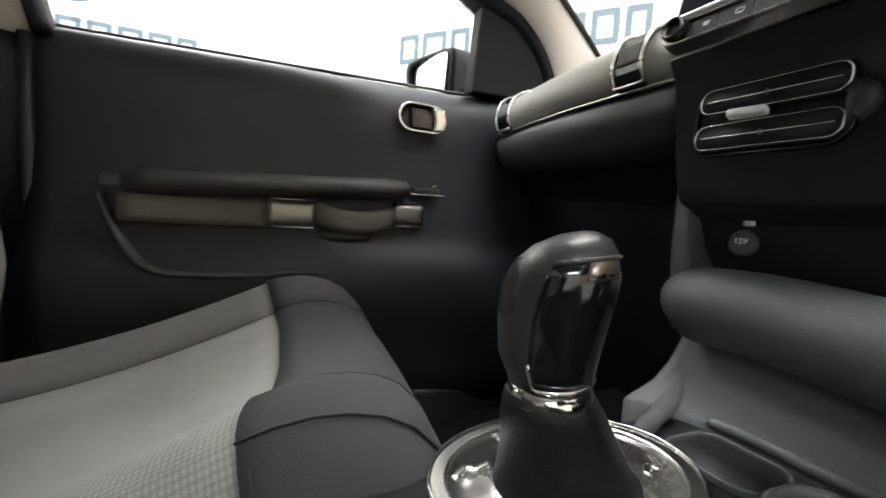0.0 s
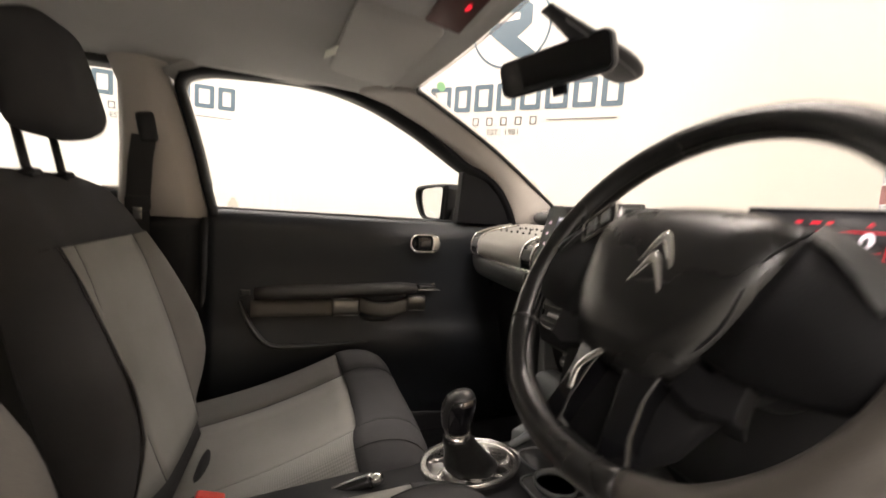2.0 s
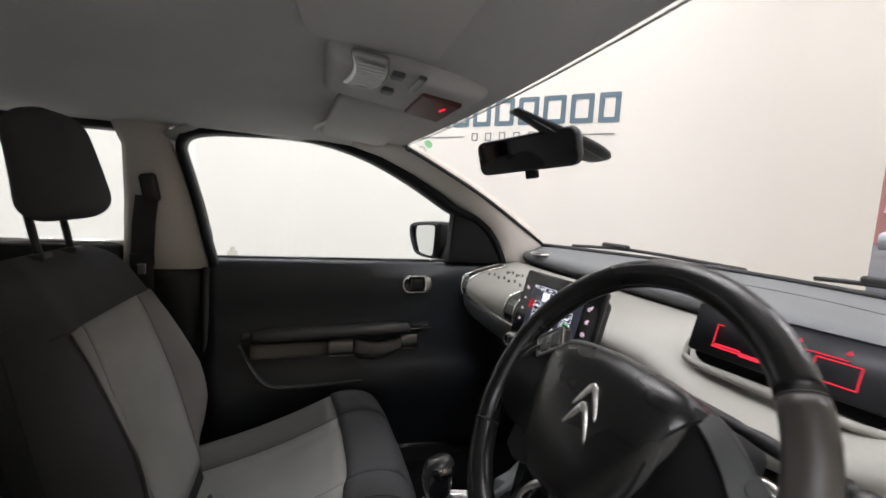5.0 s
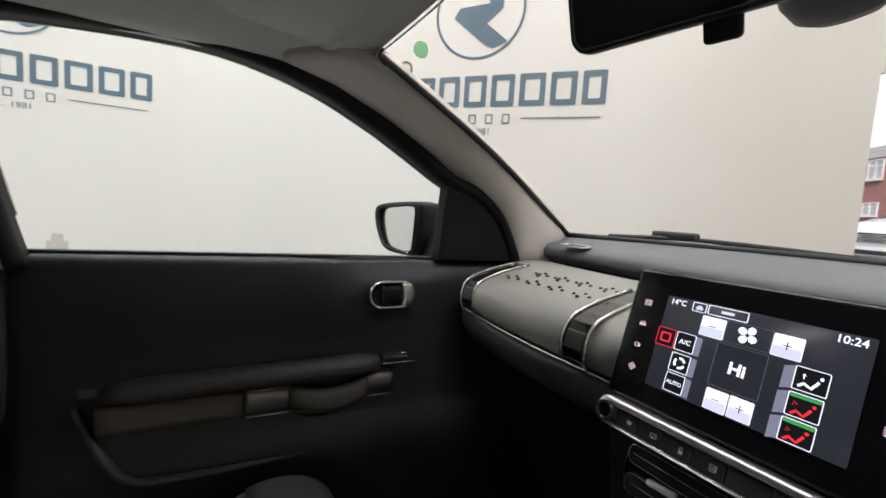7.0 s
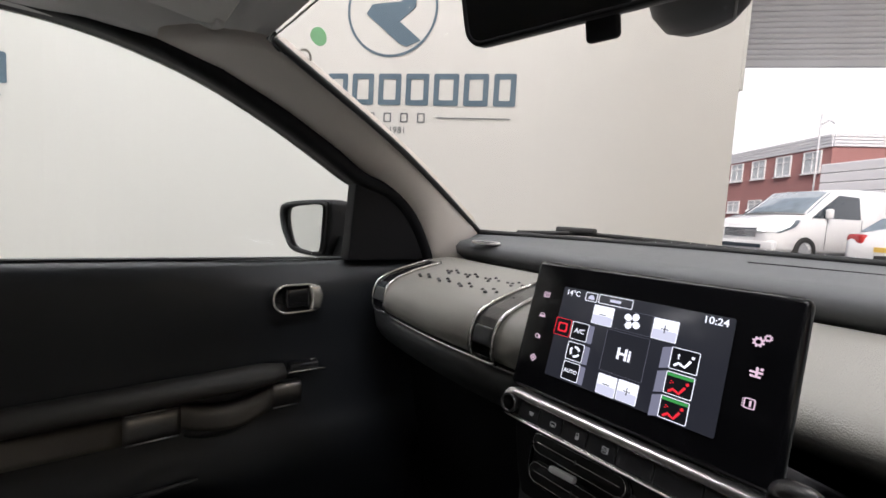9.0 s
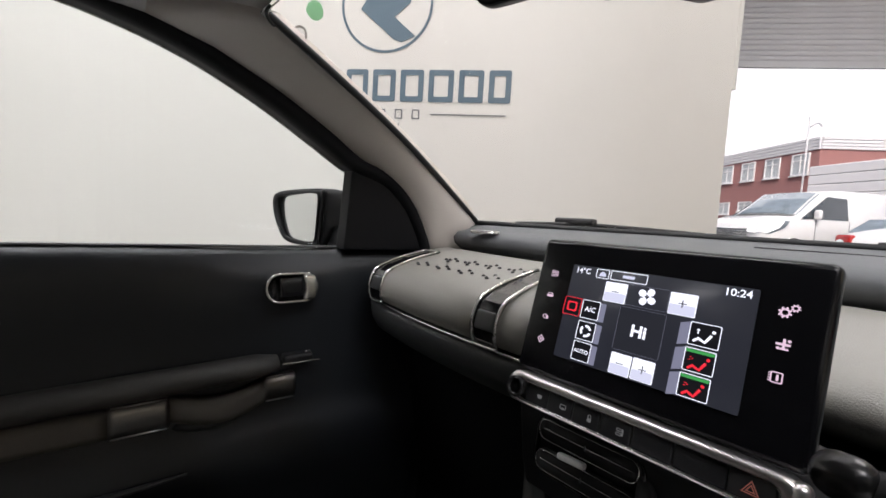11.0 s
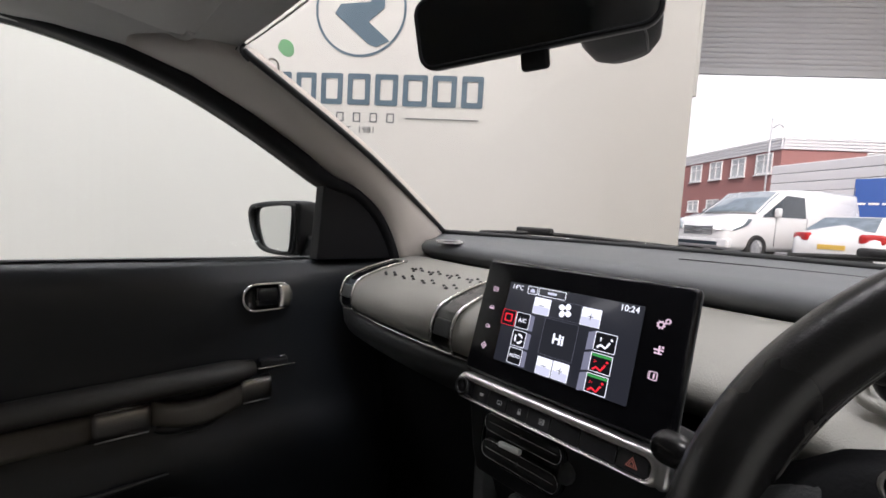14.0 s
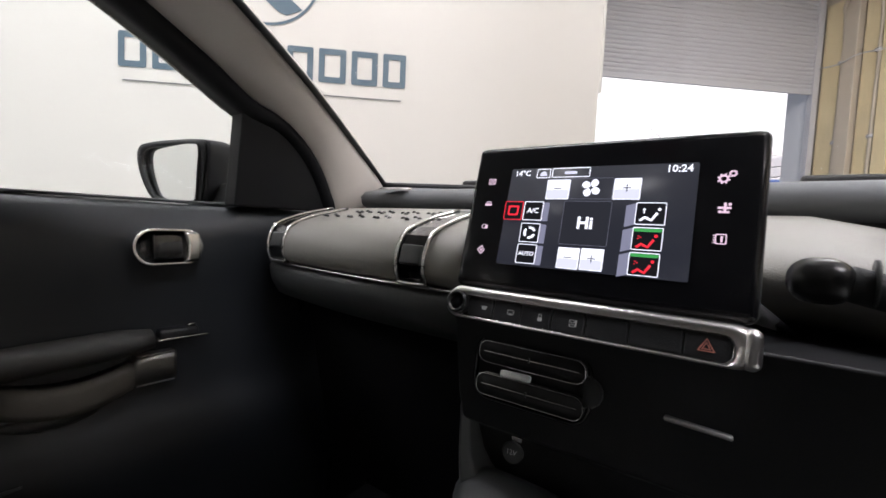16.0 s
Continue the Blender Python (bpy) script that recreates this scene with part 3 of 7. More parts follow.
def van(m):
    """A panel van, nose to -y."""
    th = new("delivery_van")
    th.matrix_basis = m
    tagged(th, "white panel van parked in the yard", "van")
    secs = []
    for y, zb, zw, zt, hw, ht in ((-2.45, 0.35, 0.72, 0.80, 0.70, 0.66), (-2.40, 0.28, 0.85, 0.98, 0.86, 0.80), (-2.1, 0.25, 0.98, 1.10, 0.95, 0.86), (-1.45, 0.25, 1.08, 1.22, 0.98, 0.88),
                                 (-0.85, 0.25, 1.15, 1.66, 0.99, 0.80), (-0.55, 0.25, 1.2, 1.88, 0.99, 0.80), (0.2, 0.25, 1.2, 1.97, 0.99, 0.82), (2.4, 0.25, 1.2, 1.98, 0.99, 0.84), (2.5, 0.35, 1.2, 1.90, 0.96, 0.80)):
        secs.append((y, [(hw * 0.9, zb), (hw, zb + 0.12), (hw, zw), (lerp(hw, ht, 0.5), lerp(zw, zt, 0.55)), (ht, zt - 0.05), (ht - 0.1, zt), (0.0, zt + 0.02)]))
    bm = car_body(secs)
    bm.transform(m)
    part("body", bm, "white_paint", th)
    # glass
    def quad(pts, name, key):
        q = [Vector(p) for p in pts]
        n = (q[1] - q[0]).cross(q[2] - q[0]).normalized() * 0.012
        b = loft([[m @ (p - n) for p in q], [m @ (p + n) for p in q]])
        return part(name, b, key, th, smooth=False)
    rows = []
    for y in (-1.40, -1.15, -0.90, -0.60):
        zt, ht = curve(y, [-1.45, -0.85, -0.55], [1.22, 1.66, 1.88]), curve(y, [-1.45, -0.85], [0.88, 0.80])
        rows.append([m @ Vector((x * (ht - 0.05), y - 0.012 + 0.05 * x * x, zt + 0.036 - 0.05 * abs(x) ** 3)) for x in (-1, -0.75, -0.4, 0, 0.4, 0.75, 1)])
    part("windscreen", sheet(rows, 0.02, m.to_3x3() @ Vector((0, -0.5, 0.85))), "van_glass", th)
    part("windscreen_cowl", rbox((1.62, 0.06, 0.02), 0.008, m @ pose(0, -1.44, 1.250, 8, 0, 0)), "console", th)
    for s in (-1, 1):
        quad([(0.975 * s, -1.42, 1.16), (0.988 * s, 0.16, 1.18), (0.918 * s, 0.13, 1.74), (0.900 * s, -0.52, 1.76)], "side_window", "car_glass")
        part("door_mirror", rbox((0.16, 0.12, 0.24), 0.05, m @ pose(1.06 * s, -1.0, 1.28)), "white_paint", th)
        lamp = [(0.50, -2.44, 0.76), (0.90, -2.30, 0.74), (1.01, -2.02, 0.90), (1.01, -1.86, 1.08), (0.80, -2.18, 1.06), (0.52, -2.42, 0.93)]
        part("headlight", loft([[m @ Vector((x * s, y + d, z)) for x, y, z in lamp] for d in (-0.10, 0.06)]), "van_glass", th, "large clear swept headlight", bevel=0.01)
        part("door_line", tube([m @ Vector((0.992 * s, -0.95, z)) for z in (0.40, 0.8, 1.15)], 0.008, 6), "decal_grey", th)
        for y in (-1.55, 1.55):
            wheel_part(th, m, 0.90 * s, y, 0.34)
        part("door_line", tube([m @ Vector((0.992 * s, 0.22, z)) for z in (0.40, 0.8, 1.18)], 0.010, 6), "decal_grey", th)
        part("side_writing", rbox((0.01, 0.9, 0.10), 0.004, m @ pose(0.995 * s, 0.95, 1.02)), "decal_grey", th)
    g = part("grille", rbox((0.95, 0.06, 0.26), 0.03, m @ pose(0, -2.42, 0.72)), "car_glass", th)
    for k in range(4):
        part("slat", rbox((0.9, 0.03, 0.018), 0.006, m @ pose(0, -2.455, 0.63 + 0.06 * k)), "chrome", g)
    part("bumper", rbox((1.8, 0.16, 0.26), 0.06, m @ pose(0, -2.38, 0.42)), "white_paint", th)
    part("lower_intake", rbox((1.2, 0.05, 0.10), 0.02, m @ pose(0, -2.46, 0.40)), "car_glass", th)
    return th


def hatchback(m, paint, label, name="hatchback_car"):
    """A small hatchback, nose to -y."""
    th = new(name)
    th.matrix_basis = m
    tagged(th, label, "car")
    secs = []
    for y, zb, zw, zt, hw, ht in ((-1.95, 0.35, 0.58, 0.64, 0.62, 0.55), (-1.85, 0.25, 0.68, 0.78, 0.78, 0.7), (-1.2, 0.22, 0.84, 0.96, 0.84, 0.72), (-0.75, 0.2, 0.92, 1.06, 0.85, 0.68),
                                 (-0.1, 0.2, 0.95, 1.40, 0.86, 0.60), (0.5, 0.2, 0.96, 1.46, 0.86, 0.60), (1.25, 0.2, 0.98, 1.42, 0.85, 0.58), (1.75, 0.25, 0.98, 1.12, 0.82, 0.62), (1.93, 0.3, 0.86, 0.95, 0.78, 0.64), (1.96, 0.4, 0.7, 0.75, 0.7, 0.6)):
        secs.append((y, [(hw * 0.9, zb), (hw, zb + 0.14), (hw, zw), (lerp(hw, ht, 0.5), lerp(zw, zt, 0.55)), (ht, zt - 0.04), (ht - 0.12, zt), (0.0, zt + 0.015)]))
    bm = car_body(secs)
    bm.transform(m)
    part("body", bm, paint, th)

    def quad(pts, nm, key):
        q = [Vector(p) for p in pts]
        n = (q[1] - q[0]).cross(q[2] - q[0]).normalized() * 0.012
        return part(nm, loft([[m @ (p - n) for p in q], [m @ (p + n) for p in q]]), key, th, smooth=False)
    quad([(-0.6, -0.72, 1.09), (0.6, -0.72, 1.09), (0.52, -0.12, 1.39), (-0.52, -0.12, 1.39)], "windscreen", "car_glass")
    quad([(-0.64, 1.76, 1.10), (0.64, 1.76, 1.10), (0.52, 1.30, 1.41), (-0.52, 1.30, 1.41)], "rear_window", "van_glass")
    for s in (-1, 1):
        quad([(0.862 * s, -0.6, 0.98), (0.865 * s, 1.2, 1.0), (0.70 * s, 1.05, 1.32), (0.70 * s, -0.05, 1.32)], "side_window", "car_glass")
        part("tail_light", rbox((0.42, 0.18, 0.22), 0.07, m @ pose(0.64 * s, 1.83, 0.93, 0, 0, -22 * s)), "red_lens", th)
        part("headlight", rbox((0.3, 0.12, 0.13), 0.04, m @ pose(0.6 * s, -1.82, 0.68)), "clear_lens", th)
        part("door_mirror", rbox((0.16, 0.1, 0.12), 0.04, m @ pose(0.93 * s, -0.55, 1.02)), paint, th)
        for y in (-1.2, 1.2):
            wheel_part(th, m, 0.78 * s, y, 0.3)
    part("number_plate", rbox((0.52, 0.02, 0.11), 0.004, m @ pose(0, 1.965, 0.72)), "yellow_plate", th)
    part("bumper", rbox((1.5, 0.1, 0.2), 0.05, m @ pose(0, 1.93, 0.42)), "black", th)
    return th


brick_building()
side_shed()
lamp_mast()
van(Matrix.Translation((-2.21, 15.24, 0.485)) @ pose(0, 0, 0, 0, 0, -26))
hatchback(Matrix.Translation((0.226, 14.63, 0.26)) @ pose(0, 0, 0, 0, 0, 156.5), "white_paint", "white hatchback parked with its tail to the showroom")
hatchback(Matrix.Translation((-4.35, 17.9, 0.45)) @ pose(0, 0, 0, 0, 0, -38), "silver_paint", "silver hatchback parked in the yard")


def gazebo():
    th = thing("gazebo", (1.0, 20.0, 0.4), "blue promotional gazebo with a cloth valance in the yard", "gazebo")
    before = set(bpy.data.objects)
    for dx in (0, 3.0):
        for dy in (0, 3.0):
            part("leg", tube([(0.6 + dx, 14.0 + dy, -0.62), (0.6 + dx, 14.0 + dy, 2.2)], 0.03), "shutter", th)
    c = Vector((2.1, 15.5, 2.45))
    base = [Vector((0.55, 13.95, 2.25)), Vector((3.65, 13.95, 2.25)), Vector((3.65, 17.05, 2.25)), Vector((0.55, 17.05, 2.25))]
    part("roof", mesh(base + [c] + [b - Vector((0, 0, 0.3)) for b in base], [(0, 1, 4), (1, 2, 4), (2, 3, 4), (3, 0, 4), (0, 1, 6, 5), (1, 2, 7, 6), (2, 3, 8, 7), (3, 0, 5, 8)]), "blue_cloth", th, smooth=False)
    part("side_cloth", rbox((0.03, 3.0, 1.4), 0.01, pose(0.56, 15.5, 1.5)), "blue_cloth", th)
    part("side_cloth", rbox((3.04, 0.03, 1.4), 0.01, pose(2.1, 13.96, 1.5)), "blue_cloth", th)
    for x, w in ((0.75, 0.22), (1.05, 0.26), (1.42, 0.36), (1.80, 0.30)):
        part("writing_bar", rbox((w, 0.01, 0.07), 0.004, pose(x, 13.93, 1.42)), "white_frame", th)
    for o in set(bpy.data.objects) - before:
        o.data.transform(Matrix.Translation((-1.13, 5.9, 0.98)))


gazebo()

tagged(part("backdrop", mesh([(-150, 110, -2), (150, 110, -2), (150, 90, 90), (-150, 90, 90)], [(0, 1, 2, 3)]), "sky_sheet", smooth=False), "bright white overcast sky", "sky", kind="structure")

# ---- car shell ----
# The car stands turned a little from the screen's own axes; its middle line runs through (0.011, 0).
CAR = Matrix.Translation((0.011, 0, 0)) @ pose(0, 0, 0, 0, 0, -4.57)
MIRROR = CAR @ Matrix.Diagonal((-1, 1, 1, 1)) @ CAR.inverted()


def sided(bm, s):
    """Built for the passenger's side; reflected for the driver's."""
    if s > 0:
        bm.transform(MIRROR)
        bmesh.ops.reverse_faces(bm, faces=bm.faces)
    return bm


def in_car(bm):
    bm.transform(CAR)
    return bm


def side_x(y, z):
    """Inner face of the passenger's side, as a distance from x = 0."""
    return 0.695 - 0.08 * y - 0.1 * (z - 1.02)


WIN_EDGE = [(-0.224, 1.02), (-0.243, 1.10), (-0.262, 1.19), (-0.283, 1.27), (-0.300, 1.33), (-0.304, 1.352), (-0.296, 1.372), (-0.276, 1.385), (-0.24, 1.393), (-0.197, 1.397), (-0.095, 1.402), (0.012, 1.401), (0.106, 1.386), (0.205, 1.356), (0.31, 1.308), (0.40, 1.258), (0.487, 1.208)]
WIN_Y, WIN_Z = [p[0] for p in WIN_EDGE[5:]], [p[1] for p in WIN_EDGE[5:]]


def liner_z(x, y):
    return 1.445 - 0.10 * x * x - max(0.0, y + 0.05) ** 2 * 0.42


def glass_top(x):
    return Vector((x, 0.25 - 0.14 * x * x, 1.402 - 0.035 * x * x))


def glass_low(x):
    return Vector((x, 1.0 - 0.47 * x * x, 1.115))


def headliner():
    rings = []
    xs = [lerp(-0.675, 0.675, i / 26) for i in range(27)]
    for y in [None, 0.17, 0.1, 0.0, -0.15, -0.3, -0.6, -1.0, -1.4, -1.75]:
        row = []
        for x in xs:
            f = glass_top(x)
            if y is None:
                row.append(Vector((x, f.y, f.z)))
            else:
                row.append(Vector((x, y, liner_z(x, y))))
        rings.append(row)
    ob = part("headliner", in_car(sheet(rings, 0.045, (0, 0, 1))), "liner")
    return tagged(ob, "light grey cloth headliner under the car roof", "headliner", kind="structure")


headliner()


def windscreen():
    rings = []
    for k in range(9):
        t = k / 8
        row = []
        for i in range(17):
            x = -1 + i / 8
            a, b = glass_low(x * 0.70), glass_top(x * 0.52)
            p = a.lerp(b, t)
            p.z += (0.018 + 0.027 * (1 - x * x)) * math.sin(math.pi * t) + 0.004
            row.append(p)
        rings.append(row)
    ob = part("windscreen", in_car(sheet(rings, 0.004, (0, 0.45, 0.9))), "windscreen")
    ob.visible_shadow = False
    tagged(ob, "clear laminated windscreen with a black edge", "windscreen", kind="structure")
    pts = [glass_top(lerp(-0.506, 0.506, i / 12)) + Vector((0, 0.004, -0.002)) for i in range(13)]
    part("top_seal", in_car(tube(pts, 0.0013, 6)), "liner", ob)
    low = [glass_low(lerp(-0.684, 0.684, i / 16)) + Vector((0, 0.0, -0.001)) for i in range(17)]
    part("bottom_seal", in_car(tube(low, 0.007, 6)), "rubber", ob)
    for s in (-1, 1):
        a, b = glass_low(0.682 * s), glass_top(0.506 * s)
        mid = a.lerp(b, 0.5) + Vector((-0.004 * s, 0, 0.016))
        part("side_seal", in_car(tube(smooth_path([a, mid, b], 6)[:None if s < 0 else -3], 0.006, 6)), "rubber", ob)
        # rounded upper corner of the trim round the glass
        top_in, side_in = glass_top((0.506 - (0.035 if s > 0 else 0.03)) * s), b.lerp(mid, 0.10 if s > 0 else 0.07)
        bend = [top_in.lerp(b, k / 10).lerp(b.lerp(side_in, k / 10), k / 10) for k in range(11)]
        drop = Vector((0, -0.002, -0.006))
        part("corner_trim", in_car(loft([[p + drop for p in bend] + [b + drop], [p - drop for p in bend] + [b - drop]])), "liner", ob, "rounded trim corner", smooth=False)
        if s < 0:
            part("corner_seal", in_car(tube([p + drop for p in bend], 0.0025, 6)), "rubber", ob)
    return ob


windscreen()


def pillar_front(s):
    """A-pillar trim between the windscreen's edge and the door's seal."""
    ins, outs = [], []
    oy = [0.705, 0.672, 0.625, 0.545, 0.43, 0.33, 0.22, 0.11]
    oz = [1.02, 1.09, 1.158, 1.212, 1.272, 1.325, 1.372, 1.40]
    a, b = CAR @ glass_low(-0.682), CAR @ glass_top(-0.506)
    for k in range(15):
        t = k / 14
        p = a.lerp(b, t) + Vector((0, 0, 0.016 * math.sin(math.pi * t)))
        y, z = curve(t * 7, range(8), oy), curve(t * 7, range(8), oz)
        q = Vector((-(side_x(y, z) - 0.004), y, z))
        if k == 0:
            p = p + Vector((0, 0.03, -0.08))
        ins.append(p)
        outs.append(q if s < 0 else Vector((-(side_x(y, z) - curve(z, [1.02, 1.2, 1.28], [0.03, 0.07, 0.098])), y, z + 0.012)))
    for y in (0.0, -0.12, -0.24, -0.33):
        z = curve(y, WIN_Y, WIN_Z) + 0.012
        gap = 0.002 if s < 0 else 0.095
        outs.append(Vector((-(side_x(y, z) - gap), y, z)))
        ins.append(Vector((-(side_x(y, z) - gap - curve(y, [-0.33, 0.0], [0.033, 0.073])), y, z + 0.022)))
    rings = []
    for p, q in zip(ins, outs):
        mid = p.lerp(q, 0.5) + Vector((0.022, -0.016, 0.004))
        q1, p1 = p.lerp(q, 0.78) + Vector((0.016, -0.012, 0.002)), p.lerp(q, 0.2) + Vector((0.013, -0.01, 0.003))
        rings.append([p, p1, mid, q1, q, q + Vector((-0.06, 0.01, 0.0)), p.lerp(q, 0.4) + Vector((-0.06, 0.04, 0.02)), p + Vector((-0.02, 0.03, 0.012))])
    ob = part("a_pillar", sided(loft(rings[:15]), s), "pillar")
    part("roof_rail_trim", sided(loft(rings[14:]), s), "liner", ob, "grey cloth roof rail trim")
    return tagged(ob, "warm grey plastic windscreen pillar trim", "pillar trim", kind="structure")


def door_seal(s):
    """Black rubber along the door's upper frame; the driver's side, with its door open, shows the bare opening."""
    if s < 0:
        path = smooth_path([(y, z, 0) for y, z in WIN_EDGE + [(0.56, 1.186), (0.622, 1.136), (0.664, 1.07), (0.682, 1.03)]], 4)
        # sections from the glass edge outwards: offset from the edge, and depth into the cabin
        rows = []
        for k, p in enumerate(path):
            d = (path[min(k + 1, len(path) - 1)] - path[max(k - 1, 0)]).normalized()
            wide = curve(p.x, [-0.30, -0.22, 0.40, 0.50, 0.62], [0.85, 1.0, 1.0, 0.8, 0.6]) if p.y > 1.37 or p.x > 0 else 0.62
            rows.append([Vector((-(side_x(p.x, p.y) - inn), p.x - d.y * o * wide, p.y + d.x * o * wide)) for o, inn in ((-0.002, -0.030), (-0.002, 0.004), (0.003, 0.014), (0.012, 0.021), (0.024, 0.023), (0.032, 0.016), (0.034, -0.01), (0.034, -0.030))])
        ob = part("door_seal", loft(rows), "soft_black")
        # A thin chrome tube draws in the highlight along the frame's outer edge.
        edge = [r[0] + Vector((-0.004, 0, 0)) for r in rows[4:-14]]
        part("frame_highlight_strip", tube(edge, 0.0022, 6), "chrome", ob, "thin strip for the highlight on the outer frame edge")
        return tagged(ob, "black rubber weather seal round the door window", "door seal", kind="structure")
    line = smooth_path([(-0.42, 1.38, 0.08), (-0.30, 1.395, 0.10), (-0.15, 1.402, 0.10), (0.026, 1.397, 0.10), (0.132, 1.380, 0.10), (0.205, 1.364, 0.10), (0.27, 1.344, 0.10), (0.36, 1.308, 0.10), (0.447, 1.272, 0.098), (0.54, 1.21, 0.085), (0.62, 1.13, 0.06), (0.68, 1.03, 0.03), (0.70, 0.90, 0.03), (0.70, 0.40, 0.03)], 4)

    def strip(section):
        rows = []
        for q in line:
            y, z, inn = q
            lean = curve(y, [0.0, 0.45, 0.70], [0.0, 0.35, 1.0])
            rows.append([Vector((-(side_x(y, z) - inn + o), y + d * lean * 0.9, z + d * (1 - 0.6 * lean))) for o, d in section])
        return sided(loft(rows), s)
    ob = part("door_seal", strip([(-0.012, 0.002), (-0.006, -0.008), (0.012, -0.015), (0.030, -0.013), (0.040, -0.004), (0.042, 0.010), (0.040, 0.03), (-0.010, 0.03)]), "aperture")
    part("inner_lip", strip([(0.040, -0.002), (0.043, -0.009), (0.049, -0.009), (0.052, -0.001), (0.050, 0.02), (0.040, 0.02)]), "rubber", ob)
    part("opening_flange", strip([(0.050, 0.002), (0.060, -0.003), (0.070, -0.003), (0.080, 0.004), (0.085, 0.020), (0.084, 0.04), (0.050, 0.04)]), "frame_paint", ob, "blue-grey painted flange of the door opening")
    return tagged(ob, "dark weather seal along the open driver's door opening", "door seal", kind="structure")


def pillar_middle(s):
    rows = []
    for z, y0, y1 in ((0.30, -0.30, -0.50), (0.98, -0.252, -0.46), (1.012, -0.250, -0.46), (1.10, -0.264, -0.455), (1.20, -0.285, -0.45), (1.29, -0.310, -0.45), (1.345, -0.332, -0.45), (1.425, -0.345, -0.48)):
        x = side_x(-0.35, z)
        rows.append((z, [Vector((-(x + o), y, z)) for o, y in ((0.05, y0 + 0.006), (-0.008, y0), (-0.012, y0 - 0.004), (-0.028, y0 - 0.040), (-0.031, y0 - 0.048), (-0.028, (y0 + y1) / 2), (-0.016, y1 + 0.02), (0.01, y1), (0.05, y1))]))
    up = part("b_pillar", sided(loft([r for z, r in rows if z >= 1.012]), s), "pillar")
    tagged(up, "warm grey plastic door pillar trim", "pillar trim", kind="structure")
    part("lower_trim", sided(loft([[p + Vector((-0.012, 0, 0)) for p in r] for z, r in rows if z <= 1.012]), s), "black", up)
    part("inner_jamb", sided(rbox((0.09, 0.06, 0.70), 0.01, pose(-0.785, -0.275, 0.68)), s), "black", up)
    return up


def rear_side(s):
    """Rear door, its window opening, and the panel behind it."""
    def face(y0, y1, z0, z1, name, key, parent=None):
        pts = lambda y: [Vector((-side_x(y, z0), y, z0)), Vector((-side_x(y, z1), y, z1)), Vector((-(side_x(y, z1) + 0.07), y, z1)), Vector((-(side_x(y, z0) + 0.07), y, z0))]
        return part(name, sided(loft([pts(y0), pts(y1)]), s), key, parent, smooth=False, bevel=0.01)
    d = face(-1.30, -0.46, 0.30, 1.075, "rear_door_panel", "black")
    tagged(d, "dark plastic rear door panel", "door panel", kind="structure")
    part("sill_seal", sided(tube([Vector((-(side_x(y, 1.078) + 0.02), y, 1.078)) for y in (-0.46, -0.8, -1.3)], 0.008, 6), s), "chrome", d)
    q = face(-1.75, -1.30, 0.30, 1.43, "rear_quarter_panel", "pillar")
    tagged(q, "grey rear quarter panel", "pillar trim", kind="structure")
    r = face(-1.30, -0.46, 1.382, 1.43, "rear_roof_rail", "rubber")
    tagged(r, "dark seal along the roof rail", "roof rail", kind="structure")
    g = part("rear_side_window", sided(sheet([[Vector((-(side_x(y, z) + 0.03), y, z)) for z in (1.07, 1.39)] for y in (-0.46, -1.30)], 0.004, (-1, 0, 0)), s), "side_glass", smooth=False)
    g.visible_shadow = False
    tagged(g, "clear rear side window", "window", kind="structure")


for s in (-1, 1):
    pillar_front(s)
    door_seal(s)
    pillar_middle(s)
    rear_side(s)

tagged(part("rear_bulkhead", in_car(rbox((1.5, 0.06, 1.15), 0.02, pose(0, -1.78, 0.86))), "black", smooth=False), "dark tailgate trim closing the car", "tailgate", kind="structure")
tagged(part("car_floor", in_car(rbox((1.5, 3.0, 0.06), 0.01, pose(0, -0.45, 0.30))), "carpet", smooth=False), "black carpeted car floor", "car floor", kind="structure")
tagged(part("bulkhead", in_car(rbox((1.42, 0.05, 0.80), 0.01, pose(0, 1.0, 0.68))), "soft_black", smooth=False), "black bulkhead behind the dashboard", "bulkhead", kind="structure")
for s in (-1, 1):
    tagged(part("footwell_side", sided(rbox((0.05, 0.42, 0.72), 0.01, pose(-0.675, 0.83, 0.66)), s), "soft_black", smooth=False), "black footwell side panel", "footwell panel", kind="structure")
    tagged(part("door_sill", sided(rbox((0.10, 1.2, 0.12), 0.02, pose(-0.70, 0.1, 0.34)), s), "black", smooth=False), "black door sill trim", "door sill", kind="structure")

# ---- passenger door ----
def door_in(y, z):
    """Inner face of the door panel, with its shoulder and lower bulge."""
    x = side_x(y, 1.02)
    x += curve(z, [0.35, 0.60, 0.66, 0.72, 0.80, 0.86, 0.95, 1.00, 1.025, 1.036, 1.041], [0.0, -0.035, -0.03, 0.0, 0.004, 0.008, 0.0, -0.001, 0.008, 0.019, 0.034])
    if z > 0.985:
        x += curve(y, [0.14, 0.28, 0.44, 0.52], [0.0, 1.0, 1.0, 0.0]) * curve(z, [0.985, 1.0, 1.02, 1.041], [0.0, 0.005, 0.012, 0.010])
    return -x


